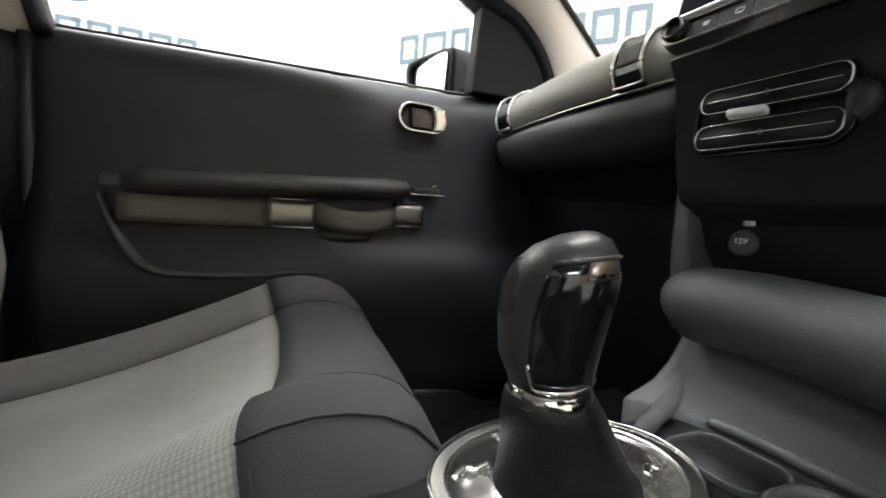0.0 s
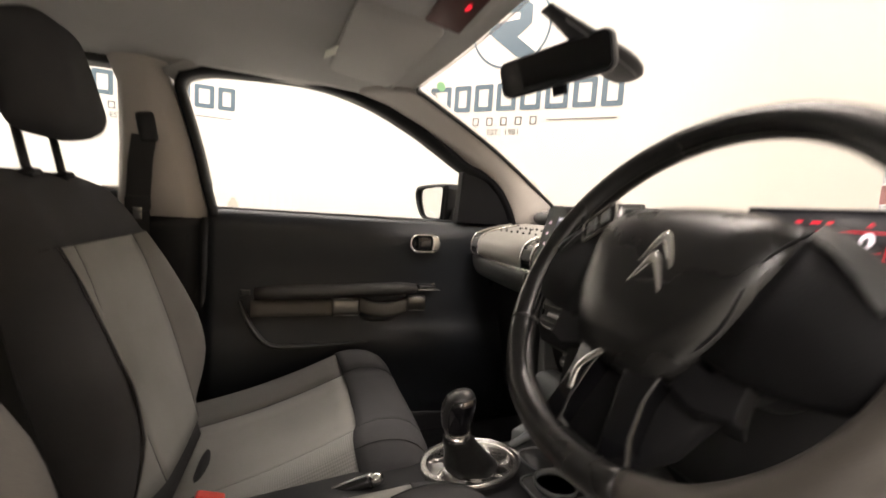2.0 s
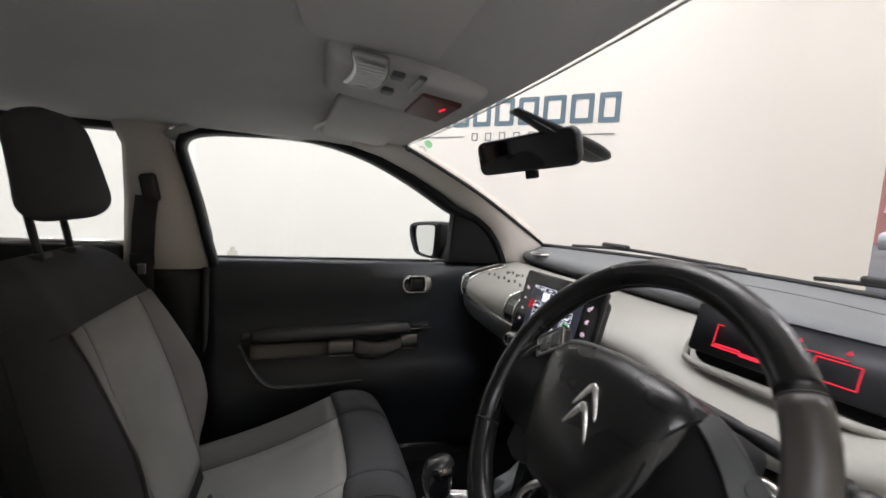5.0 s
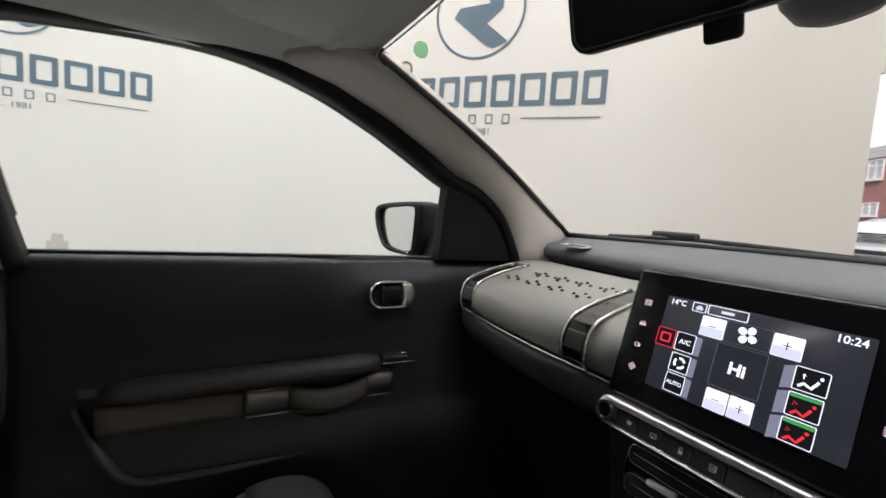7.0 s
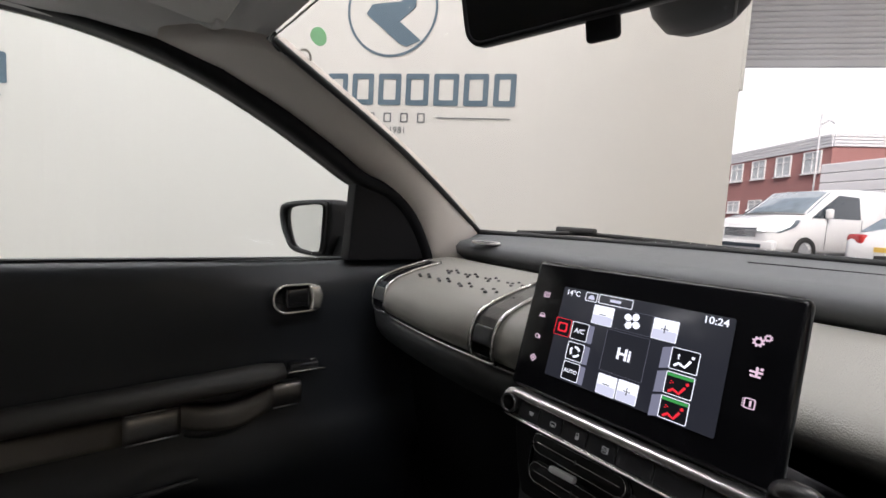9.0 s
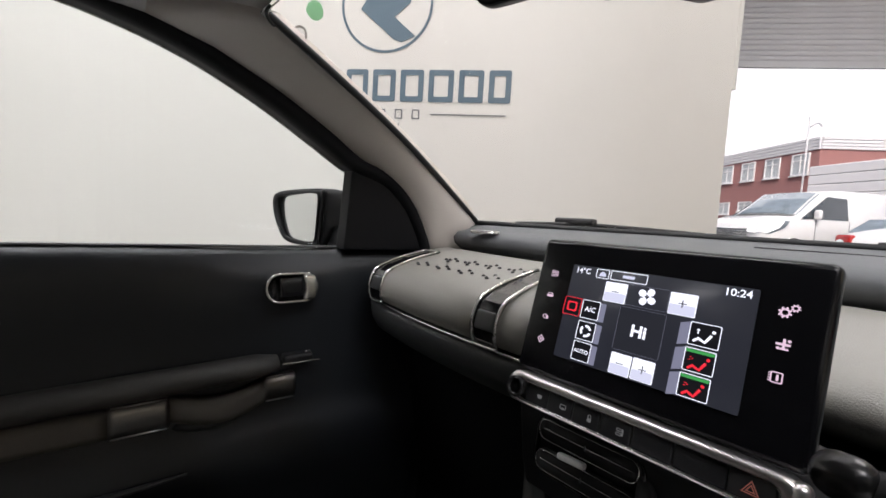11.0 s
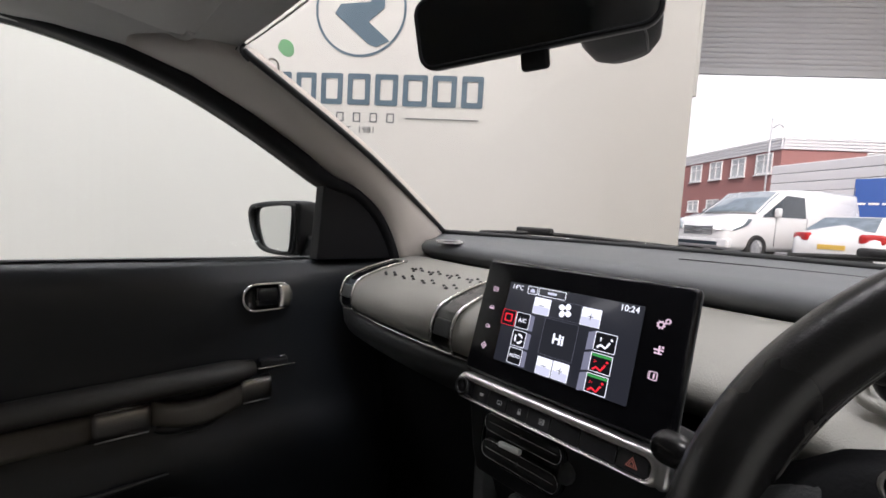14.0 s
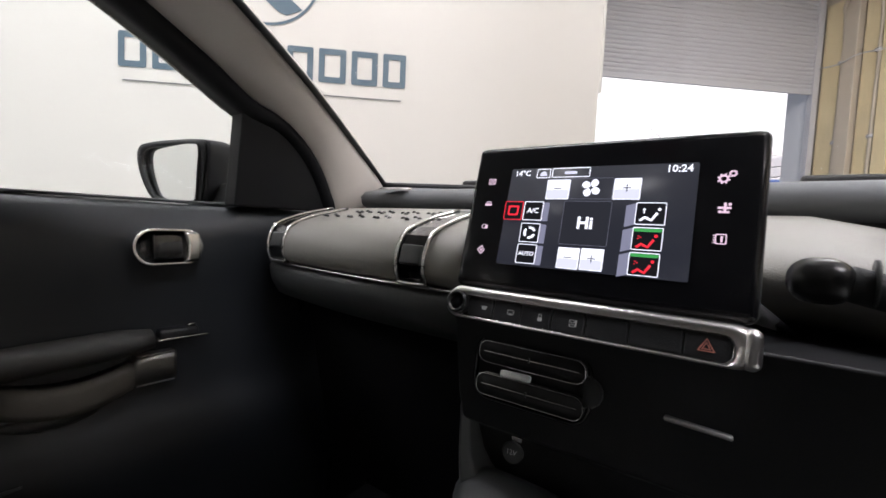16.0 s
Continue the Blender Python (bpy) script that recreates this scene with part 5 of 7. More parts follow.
# ---- touch screen ----
def screen_thing():
    tl, bl = Vector((-0.12, 0.45, 1.10)), Vector((-0.12, 0.414, 0.968))
    up = (tl - bl).normalized()
    right = Vector((1, 0, 0))
    out = right.cross(up)
    m = Matrix(((1, up.x, out.x, 0), (0, up.y, out.y, (tl.y + bl.y) / 2), (0, up.z, out.z, (tl.z + bl.z) / 2), (0, 0, 0, 1)))
    H, W = (tl - bl).length, 0.24
    th = thing("touch_screen", bl, "glossy black touch screen tablet showing the climate page", "touch screen")
    part("bezel", rbox((W, H + 0.005, 0.014), 0.006, m @ Matrix.Translation((0, 0.0025, -0.0075)), segs=3), "screen_black", th)
    part("edge", ring_slab(rounded(W + 0.0014, H + 0.0064, 0.007, 4), rounded(W - 0.002, H + 0.003, 0.006, 4), 0.003, m @ Matrix.Translation((0, 0.0025, -0.009))), "lowdash", th)
    part("back_shell", rbox((W - 0.03, H - 0.02, 0.03), 0.012, m @ Matrix.Translation((0, 0, -0.028))), "black", th)
    part("mount", rbox((0.12, 0.06, 0.06), 0.01, m @ Matrix.Translation((0, -0.03, -0.06))), "black", th)
    part("side_bracket", loft([[m @ Vector(p) for p in ((0.108, -0.045, -0.012), (0.108, -0.062, -0.012), (0.150, -0.062, -0.09))], [m @ Vector(p) for p in ((0.112, -0.045, -0.012), (0.114, -0.066, -0.012), (0.154, -0.066, -0.09))]]), "black", th)
    cx, cy = 0.0, 0.003
    w, h = 0.156, 0.0925
    def at(x, y, z=0.0004):
        """Place on the tablet's face, in millimetres from its middle."""
        return m @ Matrix.Translation((x / 1000, y / 1000, z))
    disp = part("display", slab(rounded(w, h + 0.001, 0.001, 1), 0.0006, at(-0.5, 1.5, 0.0)), "ui_back", th, "lit grey display")
    def tile(x, y, tw, thh, key, name="tile", z=0.0010, lab=""):
        return part(name, slab(rounded(tw / 1000, thh / 1000, 0.0006, 1), 0.0003, at(x, y, z)), key, disp, lab, smooth=False)
    def frame_tile(x, y, tw, thh, key="ui_white", t=0.6):
        return part("tile_frame", ring_slab(rounded(tw / 1000, thh / 1000, 0.0008, 1), rounded((tw - 2 * t) / 1000, (thh - 2 * t) / 1000, 0.0005, 1), 0.0003, at(x, y, 0.0014)), key, disp, smooth=False)
    def word(text, x, y, size, key="ui_white", bold=0.0001):
        part("lettering", lettering(text, size / 1000, at(x, y, 0.0018), depth=0.0002, bold=bold), key, disp, smooth=False)
    word("14°C", -66, 42.8, 7.6)
    word("10:24", 64.5, 43.0, 8.4, bold=0.0001)
    frame_tile(-45.5, 42.6, 13, 9)
    frame_tile(-20.5, 42.8, 34, 9)
    part("dome_icon", slab([(0.0034 * math.cos(a), 0.0044 * math.sin(a) - 0.0024) for a in (math.pi * k / 8 for k in range(9))], 0.0003, at(-45.5, 42.6, 0.0012)), "ui_tile", disp, smooth=False)
    tile(-20.5, 42.8, 11, 2.6, "ui_tile", "label_bar")
    for x, y, sign in ((-30, 27, "-"), (28, 27, "+"), (-12, -35, "-"), (7.6, -34.6, "+")):
        tw = 21 if y > 0 else 18.5
        tile(x, y, tw, 18.5, "ui_white", "button_tile")
        tile(x, y - 4.6, tw - 1.2, 8.4, "ui_tile", "button_shade", 0.0014)
        tile(x, y + 0.6, 7.0, 0.8, "ui_grey", "sign_bar", 0.0018)
        if sign == "+":
            tile(x, y + 0.6, 0.8, 7.0, "ui_grey", "sign_bar", 0.0018)
    frame_tile(-1, 27.5, 36, 19, "ui_line", 0.3)
    for k in range(4):
        b0 = math.pi / 4 + k * math.pi / 2 + 0.25
        petal = [(0.0012, -0.0012), (0.0042, -0.0034), (0.0072, -0.0030), (0.0086, -0.0004), (0.0078, 0.0022), (0.0050, 0.0030), (0.0022, 0.0020)]
        part("fan_blade", slab([(math.cos(b0) * u - math.sin(b0) * v, math.sin(b0) * u + math.cos(b0) * v) for u, v in petal], 0.0003, at(-1, 28, 0.0016)), "ui_white", disp, smooth=False)
    tile(-2, -3.5, 40, 39, "ui_panel", "value_tile", 0.0008)
    frame_tile(-2, -3.5, 40, 39, "ui_line", 0.3)
    word("Hi", -2, -4, 14.5, bold=0.00045)
    for x, y, text in ((-50, 6.3, "A/C"), (-50, -14.4, ""), (-50, -34.2, "AUTO"), (-69.6, 6.3, "")):
        if x > -60:
            tile(x + 10, y - 0.5, 9, 17.5, "ui_side", "tile_side", 0.0007)
        tile(x, y, 18.5, 18, "ui_black", "tile", 0.0010)
        frame_tile(x, y, 18.5, 18, "ui_red" if x < -60 else "ui_white")
        if text:
            word(text, x, y, 5.2 if len(text) > 3 else 6.6)
    for k in range(3):
        b0 = 2 * math.pi * k / 3 + 0.3
        arc = [b0 + 1.5 * j / 5 for j in range(6)]
        part("cycle_arrow", slab([(0.0058 * math.cos(b), 0.0058 * math.sin(b)) for b in arc] + [(0.0036 * math.cos(b), 0.0036 * math.sin(b)) for b in reversed(arc)], 0.0003, at(-50, -14.4, 0.0016)), "ui_white", disp, smooth=False)
    part("recirculate_icon", ring_slab(rounded(0.0105, 0.0095, 0.001, 1), rounded(0.0076, 0.0066, 0.001, 1), 0.0003, at(-69.6, 6.3, 0.0016)), "ui_red", disp, smooth=False)
    def sitter(x, y, key):
        """Reclined seat sign: a leg and back stroke with a head dot and two airflow strokes."""
        stroke = [(-0.0072, -0.0050), (-0.0036, -0.0020), (-0.0020, -0.0030), (0.0012, -0.0044), (0.0030, -0.0014), (0.0050, 0.0018)]
        part("seat_icon", tube([at(x, y - 1.0, 0.0017) @ Vector((u, v, 0)) for u, v in stroke], 0.0010, 6, flat=0.2, up=out), key, disp)
        part("head_dot", slab([(0.0062 + 0.0013 * math.cos(b), 0.0046 + 0.0013 * math.sin(b)) for b in (2 * math.pi * k / 10 for k in range(10))], 0.0003, at(x, y - 1.0, 0.0016)), key, disp, smooth=False)
        for u in ((-0.0050,) if key == "ui_white" else ()):
            part("airflow_stroke", slab([(u, 0.0012), (u + 0.0009, 0.0012), (u + 0.0009, 0.0040), (u + 0.0018, 0.0040), (u + 0.0005, 0.0056), (u - 0.0009, 0.0040), (u, 0.0040)], 0.0003, at(x, y - 1.0, 0.0016)), key, disp, smooth=False)
    for x, y, key in ((47.6, 6.0, "ui_white"), (47.2, -14.6, "ui_red"), (46.8, -35.0, "ui_red")):
        part("tile_side", slab([(-0.0185, 0.0065), (-0.011, 0.009), (-0.011, -0.009), (-0.0185, -0.0115)], 0.0003, at(x, y, 0.0007)), "ui_side", disp, smooth=False)
        tile(x, y, 22, 18.5, "ui_black", "tile", 0.0010)
        frame_tile(x, y, 22, 18.5, "ui_white")
        sitter(x, y - (1.2 if key == "ui_red" else 0), key)
        if key == "ui_red":
            for dx, dy in ((-6.5, 2.0), (-4.6, 3.0), (-6.0, 4.0)):
                tile(x + dx, y + dy - 2.0, 1.5, 0.9, key, "heat_mark", 0.0016)
            tile(x, y + 7.0, 20.4, 2.6, "ui_green", "heat_bar", 0.0016)
    # touch marks either side of the display
    ringed = lambda r, n, tooth=0.0: [(q * math.cos(a), q * math.sin(a)) for q, a in ((r * (1 + tooth * (1 if (j // 2) % 2 else -1)), 2 * math.pi * j / n) for j in range(n))]

    def mark(x, y, flat):
        part("touch_mark", flat(m @ Matrix.Translation((x, y, 0.0003))), "icon", th, "pinkish lit touch symbol", smooth=False)
    cog = lambda r: lambda c: ring_slab(ringed(r, 32, 0.16), ringed(r * 0.5, 32), 0.0003, c)
    box = lambda w, h, t: lambda c: ring_slab(rounded(w, h, 0.0008, 1), rounded(w - 2 * t, h - 2 * t, 0.0005, 1), 0.0003, c)
    bar = lambda w, h: lambda c: slab(rounded(w, h, min(w, h) * 0.3, 2), 0.0003, c)
    disc = lambda r: lambda c: slab(ringed(r, 12), 0.0003, c)
    hoop = lambda r, t: lambda c: ring_slab(ringed(r, 20), ringed(r - t, 20), 0.0003, c)
    # right-hand column: settings, aircraft-like star, address book
    mark(0.0935, 0.0345, cog(0.0036))
    mark(0.0990, 0.0385, cog(0.0025))
    for w, h, dx, dy in ((0.0085, 0.0017, 0.0, 0.0), (0.0017, 0.0072, 0.0004, 0.0004), (0.0050, 0.0014, 0.0008, -0.0032)):
        mark(0.0955 + dx, 0.0120 + dy, bar(w, h))
    for dx, dy in ((-0.0026, -0.0030), (0.0032, 0.0028)):
        mark(0.0955 + dx, 0.0120 + dy, disc(0.0011))
    mark(0.0950, -0.0115, box(0.0072, 0.0078, 0.0008))
    mark(0.0955, -0.0115, bar(0.0014, 0.0046))
    for dy in (-0.0026, -0.0009, 0.0009, 0.0026):
        mark(0.0908, -0.0115 + dy, bar(0.0014, 0.0007))
    # left-hand column: climate, car, phone, compass
    for dx in (-0.0022, 0.0012):
        for dy in (-0.0018, 0.0016):
            mark(-0.0985 + dx, 0.036 + dy, box(0.0028, 0.0028, 0.0006))
    mark(-0.0985 + 0.0036, 0.036, bar(0.0008, 0.0060))
    mark(-0.0980, 0.0140, box(0.0058, 0.0026, 0.0006))
    mark(-0.0980, 0.0120, bar(0.0074, 0.0020))
    mark(-0.0985, -0.0100, hoop(0.0024, 0.0007))
    mark(-0.0955, -0.0105, bar(0.0020, 0.0036))
    mark(-0.0970, -0.0335, lambda c: ring_slab([(0.0042, 0), (0, 0.0042), (-0.0042, 0), (0, -0.0042)], [(0.0030, 0), (0, 0.0030), (-0.0030, 0), (0, -0.0030)], 0.0003, c))
    mark(-0.0970, -0.0335, disc(0.0012))
    return th


screen_thing()


def button_bar():
    th = thing("button_bar", (0, 0.41, 0.95), "satin chrome bar with a row of black buttons below the screen", "button bar")
    m = pose(0, 0.412, 0.951, 90 - 14, 0, 0)
    W, H = 0.244, 0.030
    inner = rounded(0.2175, 0.0195, 0.0075, 7, -0.0005, -0.0030)
    # a broad rounded upper edge, a thin lower one
    outer = rounded(W, H, 0.0135, 7)
    rows = [[m @ Vector((x, y, z)) for x, y in outer] for z in (-0.006, 0.004)]
    rows += [[m @ Vector((lerp(a[0], b[0], k), lerp(a[1], b[1], k), z)) for a, b in zip(outer, inner)] for k, z in ((0.18, 0.0085), (0.45, 0.0105), (0.75, 0.0098), (1.0, 0.0070))]
    rows += [[m @ Vector((x, y, -0.004)) for x, y in inner]]
    part("chrome_frame", loft(rows, caps=False), "chrome_satin", th, "satin chrome frame with a broad upper edge")
    part("bright_edge", tube([m @ Vector((x, y, 0.0072)) for x, y in inner], 0.0007, 6, True, up=m.to_3x3() @ Vector((0, 0, 1))), "chrome_bright", th, "bright inner edge")
    part("backing", slab(rounded(W - 0.006, H - 0.004, 0.012, 7), 0.004, m @ Matrix.Translation((0, 0, -0.005))), "black", th)
    cuts = [-0.0975, -0.0715, -0.0445, -0.0175, 0.0105, 0.0425, 0.0785, 0.1070]
    for k in range(7):
        x, w = (cuts[k] + cuts[k + 1]) / 2, cuts[k + 1] - cuts[k]
        b = part("button", rbox((w - 0.0006, 0.0180, 0.008), 0.0016, m @ Matrix.Translation((x, -0.003, 0.0022))), "black", th)
        at = lambda dx, dy: m @ Matrix.Translation((x + 0.004 + dx, -0.003 + dy, 0.0064))
        def sym(bm):
            part("symbol", bm, "symbol_grey", b, "small pale printed symbol", smooth=False)
        if k == 0:
            sym(slab([(-0.0030, 0.0018), (0.0030, 0.0018), (0.0018, -0.0016), (-0.0018, -0.0016)], 0.0004, at(0, 0)))
        elif k == 1:
            sym(ring_slab(rounded(0.0062, 0.0044, 0.0008, 2), rounded(0.0050, 0.0032, 0.0006, 2), 0.0004, at(0, 0)))
            sym(slab(rounded(0.0024, 0.0020, 0.0004, 1), 0.0004, at(0, -0.0016)))
        elif k == 2:
            sym(ring_slab(rounded(0.0030, 0.0040, 0.0014, 3), rounded(0.0020, 0.0030, 0.0009, 3), 0.0004, at(0, 0.0012)))
            sym(slab(rounded(0.0036, 0.0030, 0.0005, 1), 0.0004, at(0, -0.0016)))
        elif k == 3:
            for dy in (-0.0020, 0.0014):
                sym(ring_slab(rounded(0.0050, 0.0024, 0.0008, 2), rounded(0.0040, 0.0014, 0.0005, 2), 0.0004, at(0, dy)))
            sym(slab(rounded(0.0010, 0.0056, 0.0003, 1), 0.0004, at(0.0030, 0)))
    tri = lambda r: [(r * math.cos(a), r * math.sin(a)) for a in (math.pi / 2 + 2 * math.pi * k / 3 for k in range(3))]
    for r0, r1 in ((0.0062, 0.0049), (0.0034, 0.0022)):
        part("hazard_symbol", ring_slab(tri(r0), tri(r1), 0.0004, m @ Matrix.Translation((0.0925, -0.0035, 0.0066))), "hazard_print", th, "pale red hazard triangle", smooth=False)
    part("end_block", rbox((0.012, 0.028, 0.017), 0.006, m @ Matrix.Translation((0.1175, -0.0005, 0.003))), "chrome_satin", th, "thick rounded chrome end")
    kn = part("volume_knob", revolve([(0.0105, 0), (0.0105, 0.011), (0.0095, 0.013), (0.0075, 0.0125), (0.0070, 0.0095), (0.0, 0.0095)], m @ Matrix.Translation((-0.1065, -0.001, 0.003))), "wheel", th, "dark ring-shaped volume knob")
    part("knob_face", revolve([(0.0066, 0), (0.0066, 0.0012), (0.0, 0.0012)], m @ Matrix.Translation((-0.1065, -0.001, 0.0118))), "soft_black", kn)
    return th


button_bar()


def instrument_screen():
    th = thing("instrument_screen", (0.34, 0.55, 1.03), "long black digital instrument screen with red graphics", "instrument screen")
    m = pose(0.3478, 0.5237, 1.0747, 74.2, 0, 1.0)
    at = lambda z: m @ Matrix.Translation((0, 0, z))
    part("housing", rbox((0.237, 0.073, 0.014), 0.004, m @ Matrix.Translation((0, 0.002, -0.010))), "black", th)
    part("face", slab(rounded(0.234, 0.069, 0.003, 3, 0, 0.002), 0.002, at(-0.002)), "smoked", th, "smoked matt face")
    part("top_edge", rbox((0.238, 0.0022, 0.008), 0.001, m @ Matrix.Translation((0, 0.0385, -0.002))), "dashtop", th, "pale upper edge")

    def line(x0, y0, x1, y1, t=0.0013, key="cluster_red"):
        part("graphic", slab([(min(x0, x1) - t / 2, min(y0, y1) - t / 2), (max(x0, x1) + t / 2, min(y0, y1) - t / 2), (max(x0, x1) + t / 2, max(y0, y1) + t / 2), (min(x0, x1) - t / 2, max(y0, y1) + t / 2)], 0.0004, at(0.0006)), key, th, "red lit graphic", smooth=False)
    # gauge outline on one side, trip box on the other, one rule along the top
    line(-0.082, -0.020, -0.082, 0.012)
    line(-0.082, 0.012, -0.074, 0.012)
    line(-0.082, -0.020, -0.044, -0.020, 0.0022)
    for k in range(7):
        line(-0.078 + 0.005 * k, -0.0165, -0.0755 + 0.005 * k, -0.0165, 0.0026)
    line(-0.044, -0.0225, 0.034, -0.0185)
    line(-0.030, 0.0120, 0.066, 0.0120)
    for y in (-0.0185, 0.0080):
        line(0.037, y, 0.080, y)
    for x in (0.037, 0.080):
        line(x, -0.0185, x, 0.0080)
    line(-0.006, -0.0105, 0.032, -0.0105, 0.0012)
    for k in range(8):
        line(-0.004 + 0.0045 * k, -0.0140, -0.002 + 0.0045 * k, -0.0140, 0.0016)
    tri = lambda x, r: [(x + r * math.cos(a), 0.0205 + r * math.sin(a)) for a in (math.pi / 2 + 2 * math.pi * k / 3 for k in range(3))]
    for x, w in ((-0.052, 0.004), (-0.034, 0.007), (-0.020, 0.003)):
        line(x - w / 2, 0.0215, x + w / 2, 0.0215, 0.0030)
    for x in (0.018, 0.066):
        part("warning_symbol", ring_slab(tri(x, 0.0036), tri(x, 0.0016), 0.0004, at(0.0006)), "cluster_red", th, "red lit warning symbol", smooth=False)
    part("speed_digit", lettering("0", 0.026, at(0.001) @ Matrix.Translation((0.018, 0.0, 0)), depth=0.0004, bold=0.0008), "cluster_white", th, "white lit digit", smooth=False)
    # rounded dark tray that holds the screen, with a pale lip
    tray = lambda k, z: [m @ Vector((x * k, y * k - 0.009, z)) for x, y in rounded(0.236, 0.080, 0.020, 6)]
    part("tray", loft([tray(1.0, -0.040), tray(1.0, -0.020), tray(0.965, -0.016), tray(0.94, -0.020)]), "black", th, "dark recessed tray")
    lip = smooth_path([m @ Vector(p) for p in ((-0.127, -0.020, -0.016), (-0.124, -0.040, -0.012), (-0.108, -0.053, -0.008), (0.0, -0.056, -0.006), (0.104, -0.054, -0.008), (0.122, -0.042, -0.012), (0.126, -0.020, -0.018))], 5)
    part("tray_lip", tube(lip, [0.003 + 0.0035 * math.sin(math.pi * k / (len(lip) - 1)) for k in range(len(lip))], 8), "trim", th, "beige rounded tray lip")
    return th


instrument_screen()


# ---- steering wheel and column ----
def steering_wheel():
    c = Vector((0.358, 0.220, 1.026))
    m = Matrix.Translation(c) @ pose(0, 0, 0, 60.0, 0, -3.0)
    th = thing("steering_wheel", c, "worn black leather steering wheel with a flattened lower rim", "steering wheel")
    R, r = 0.1740, 0.0157

    def rimpt(a):
        x, y = R * math.cos(a), R * math.sin(a)
        if y < -0.14:
            y = -0.14 + (y + 0.14) * 0.75
        return m @ Vector((x, y, 0))

    seg = lambda a0, a1, n: [rimpt(radians(lerp(a0, a1, k / n))) for k in range(n + 1)]
    axis = m.to_3x3() @ Vector((0, 0, 1))
    P = lambda *pts: [m @ Vector(p) for p in pts]
    # Rim colour carries the light: black on the shaded left, taupe on the lit right.
    part("rim", tube(seg(36, 290, 72), r, 16, up=axis), "wheel", th, "smooth black leather upper rim and shaded left rim")
    part("lower_rim", tube(seg(290, 396, 36), r * 1.02, 16, up=axis), "wheel_grip", th, "taupe-worn leather lower right rim, toned for its lit side")
    for a in (36, 208):
        part("rim_seam", tube([rimpt(radians(a - 0.3)), rimpt(radians(a + 0.3))], r * 1.035, 16, up=axis), "rubber", th)
    for da in (-0.35, 0.35):
        a0 = [radians(lerp(40, 204, k / 40)) for k in range(41)]
        part("rim_stitch", tube([m @ Vector(((R - r * 0.97) * math.cos(a), (R - r * 0.97) * math.sin(a), da * 0.008)) for a in a0], 0.0006, 5), "arm", th)
    # domed airbag pad
    pad_o = [(-0.094, 0.050), (-0.070, 0.072), (0.0, 0.079), (0.070, 0.072), (0.094, 0.050), (0.088, 0.0), (0.066, -0.052), (0.036, -0.078), (-0.036, -0.078), (-0.066, -0.052), (-0.088, 0.0)]
    po = smooth_path([(x, y, 0) for x, y in pad_o], 4, True)
    rings = [[m @ Vector((p.x * sc, p.y * sc - 0.002, z)) for p in po] for sc, z in ((0.86, -0.045), (1.0, -0.026), (1.0, 0.000), (0.97, 0.012), (0.86, 0.022), (0.66, 0.028), (0.4, 0.0305), (0.05, 0.0315))]
    part("airbag_pad", loft(rings), "wheel", th, "domed satin black airbag pad")
    for y0, w in ((0.014, 0.019), (-0.006, 0.019)):
        pts = smooth_path([m @ Vector((0.008 + x * w, y0 + 0.018 - 0.030 * abs(x) ** 1.25, 0.0335 - 0.004 * abs(x))) for x in (-1, -0.7, -0.35, 0, 0.35, 0.7, 1)], 3)
        part("chevron", tube(pts, [0.0014 + 0.0036 * (1 - abs(2 * k / (len(pts) - 1) - 1)) for k in range(len(pts))], 8, flat=0.6, up=axis), "chrome", th, "chrome chevron")
    for s in (-1, 1):
        part("pad_seam", tube(smooth_path(P((0.102 * s, 0.064, 0.008), (0.090 * s, 0.046, 0.0165), (0.079 * s, 0.018, 0.021), (0.074 * s, -0.026, 0.0165), (0.054 * s, -0.062, 0.012))), 0.0013, 6), "soft_black", th)
        rows = []
        for x, ya, yb, zf in ((0.066, 0.064, -0.050, 0.014), (0.092, 0.062, -0.054, 0.013), (0.116, 0.052, -0.052, 0.012), (0.138, 0.038, -0.048, 0.009), (0.156, 0.022, -0.042, 0.005), (0.170, 0.018, -0.040, 0.0)):
            ya += curve(x, [0.09, 0.12, 0.15, 0.17], [0.0, 0.014, 0.020, 0.018]) if s < 0 else 0.0
            rows.append(P((s * x, ya, zf - 0.006), (s * x, lerp(ya, yb, 0.12), zf), (s * x, lerp(ya, yb, 0.5), zf + 0.002), (s * x, yb, zf - 0.003), (s * x, yb, -0.014), (s * x, ya, -0.014)))
        spo = part("spoke", loft(rows), "soft_black", th, "black spoke running into the rim")
        # bevelled grey facets along the upper edge of the spoke
        fac = [P((s * x, yo, z0), (s * x, yi, z1), (s * x, yi - 0.002, 0.0), (s * x, yo, 0.0)) for x, yo, yi, z0, z1 in ((0.098, 0.066, 0.050, 0.010, 0.0195), (0.112, 0.061, 0.042, 0.009, 0.0190), (0.126, 0.052, 0.030, 0.007, 0.0175), (0.138, 0.042, 0.016, 0.006, 0.0150), (0.146, 0.030, 0.008, 0.005, 0.0125))]
        part("facet", loft(fac), "lowdash", spo, "dark grey bevelled spoke facet", bevel=0.002)
        tip = [P((s * x, yo, z0), (s * x, yi, z1), (s * x, yi, 0.0), (s * x, yo, 0.0)) for x, yo, yi, z0, z1 in ((0.141, 0.042, 0.030, 0.007, 0.0130), (0.154, 0.034, 0.016, 0.006, 0.0115), (0.166, 0.026, 0.018, 0.004, 0.006))]
        part("facet", loft(tip), "lowdash", spo, "small bevelled spoke facet", bevel=0.0015)
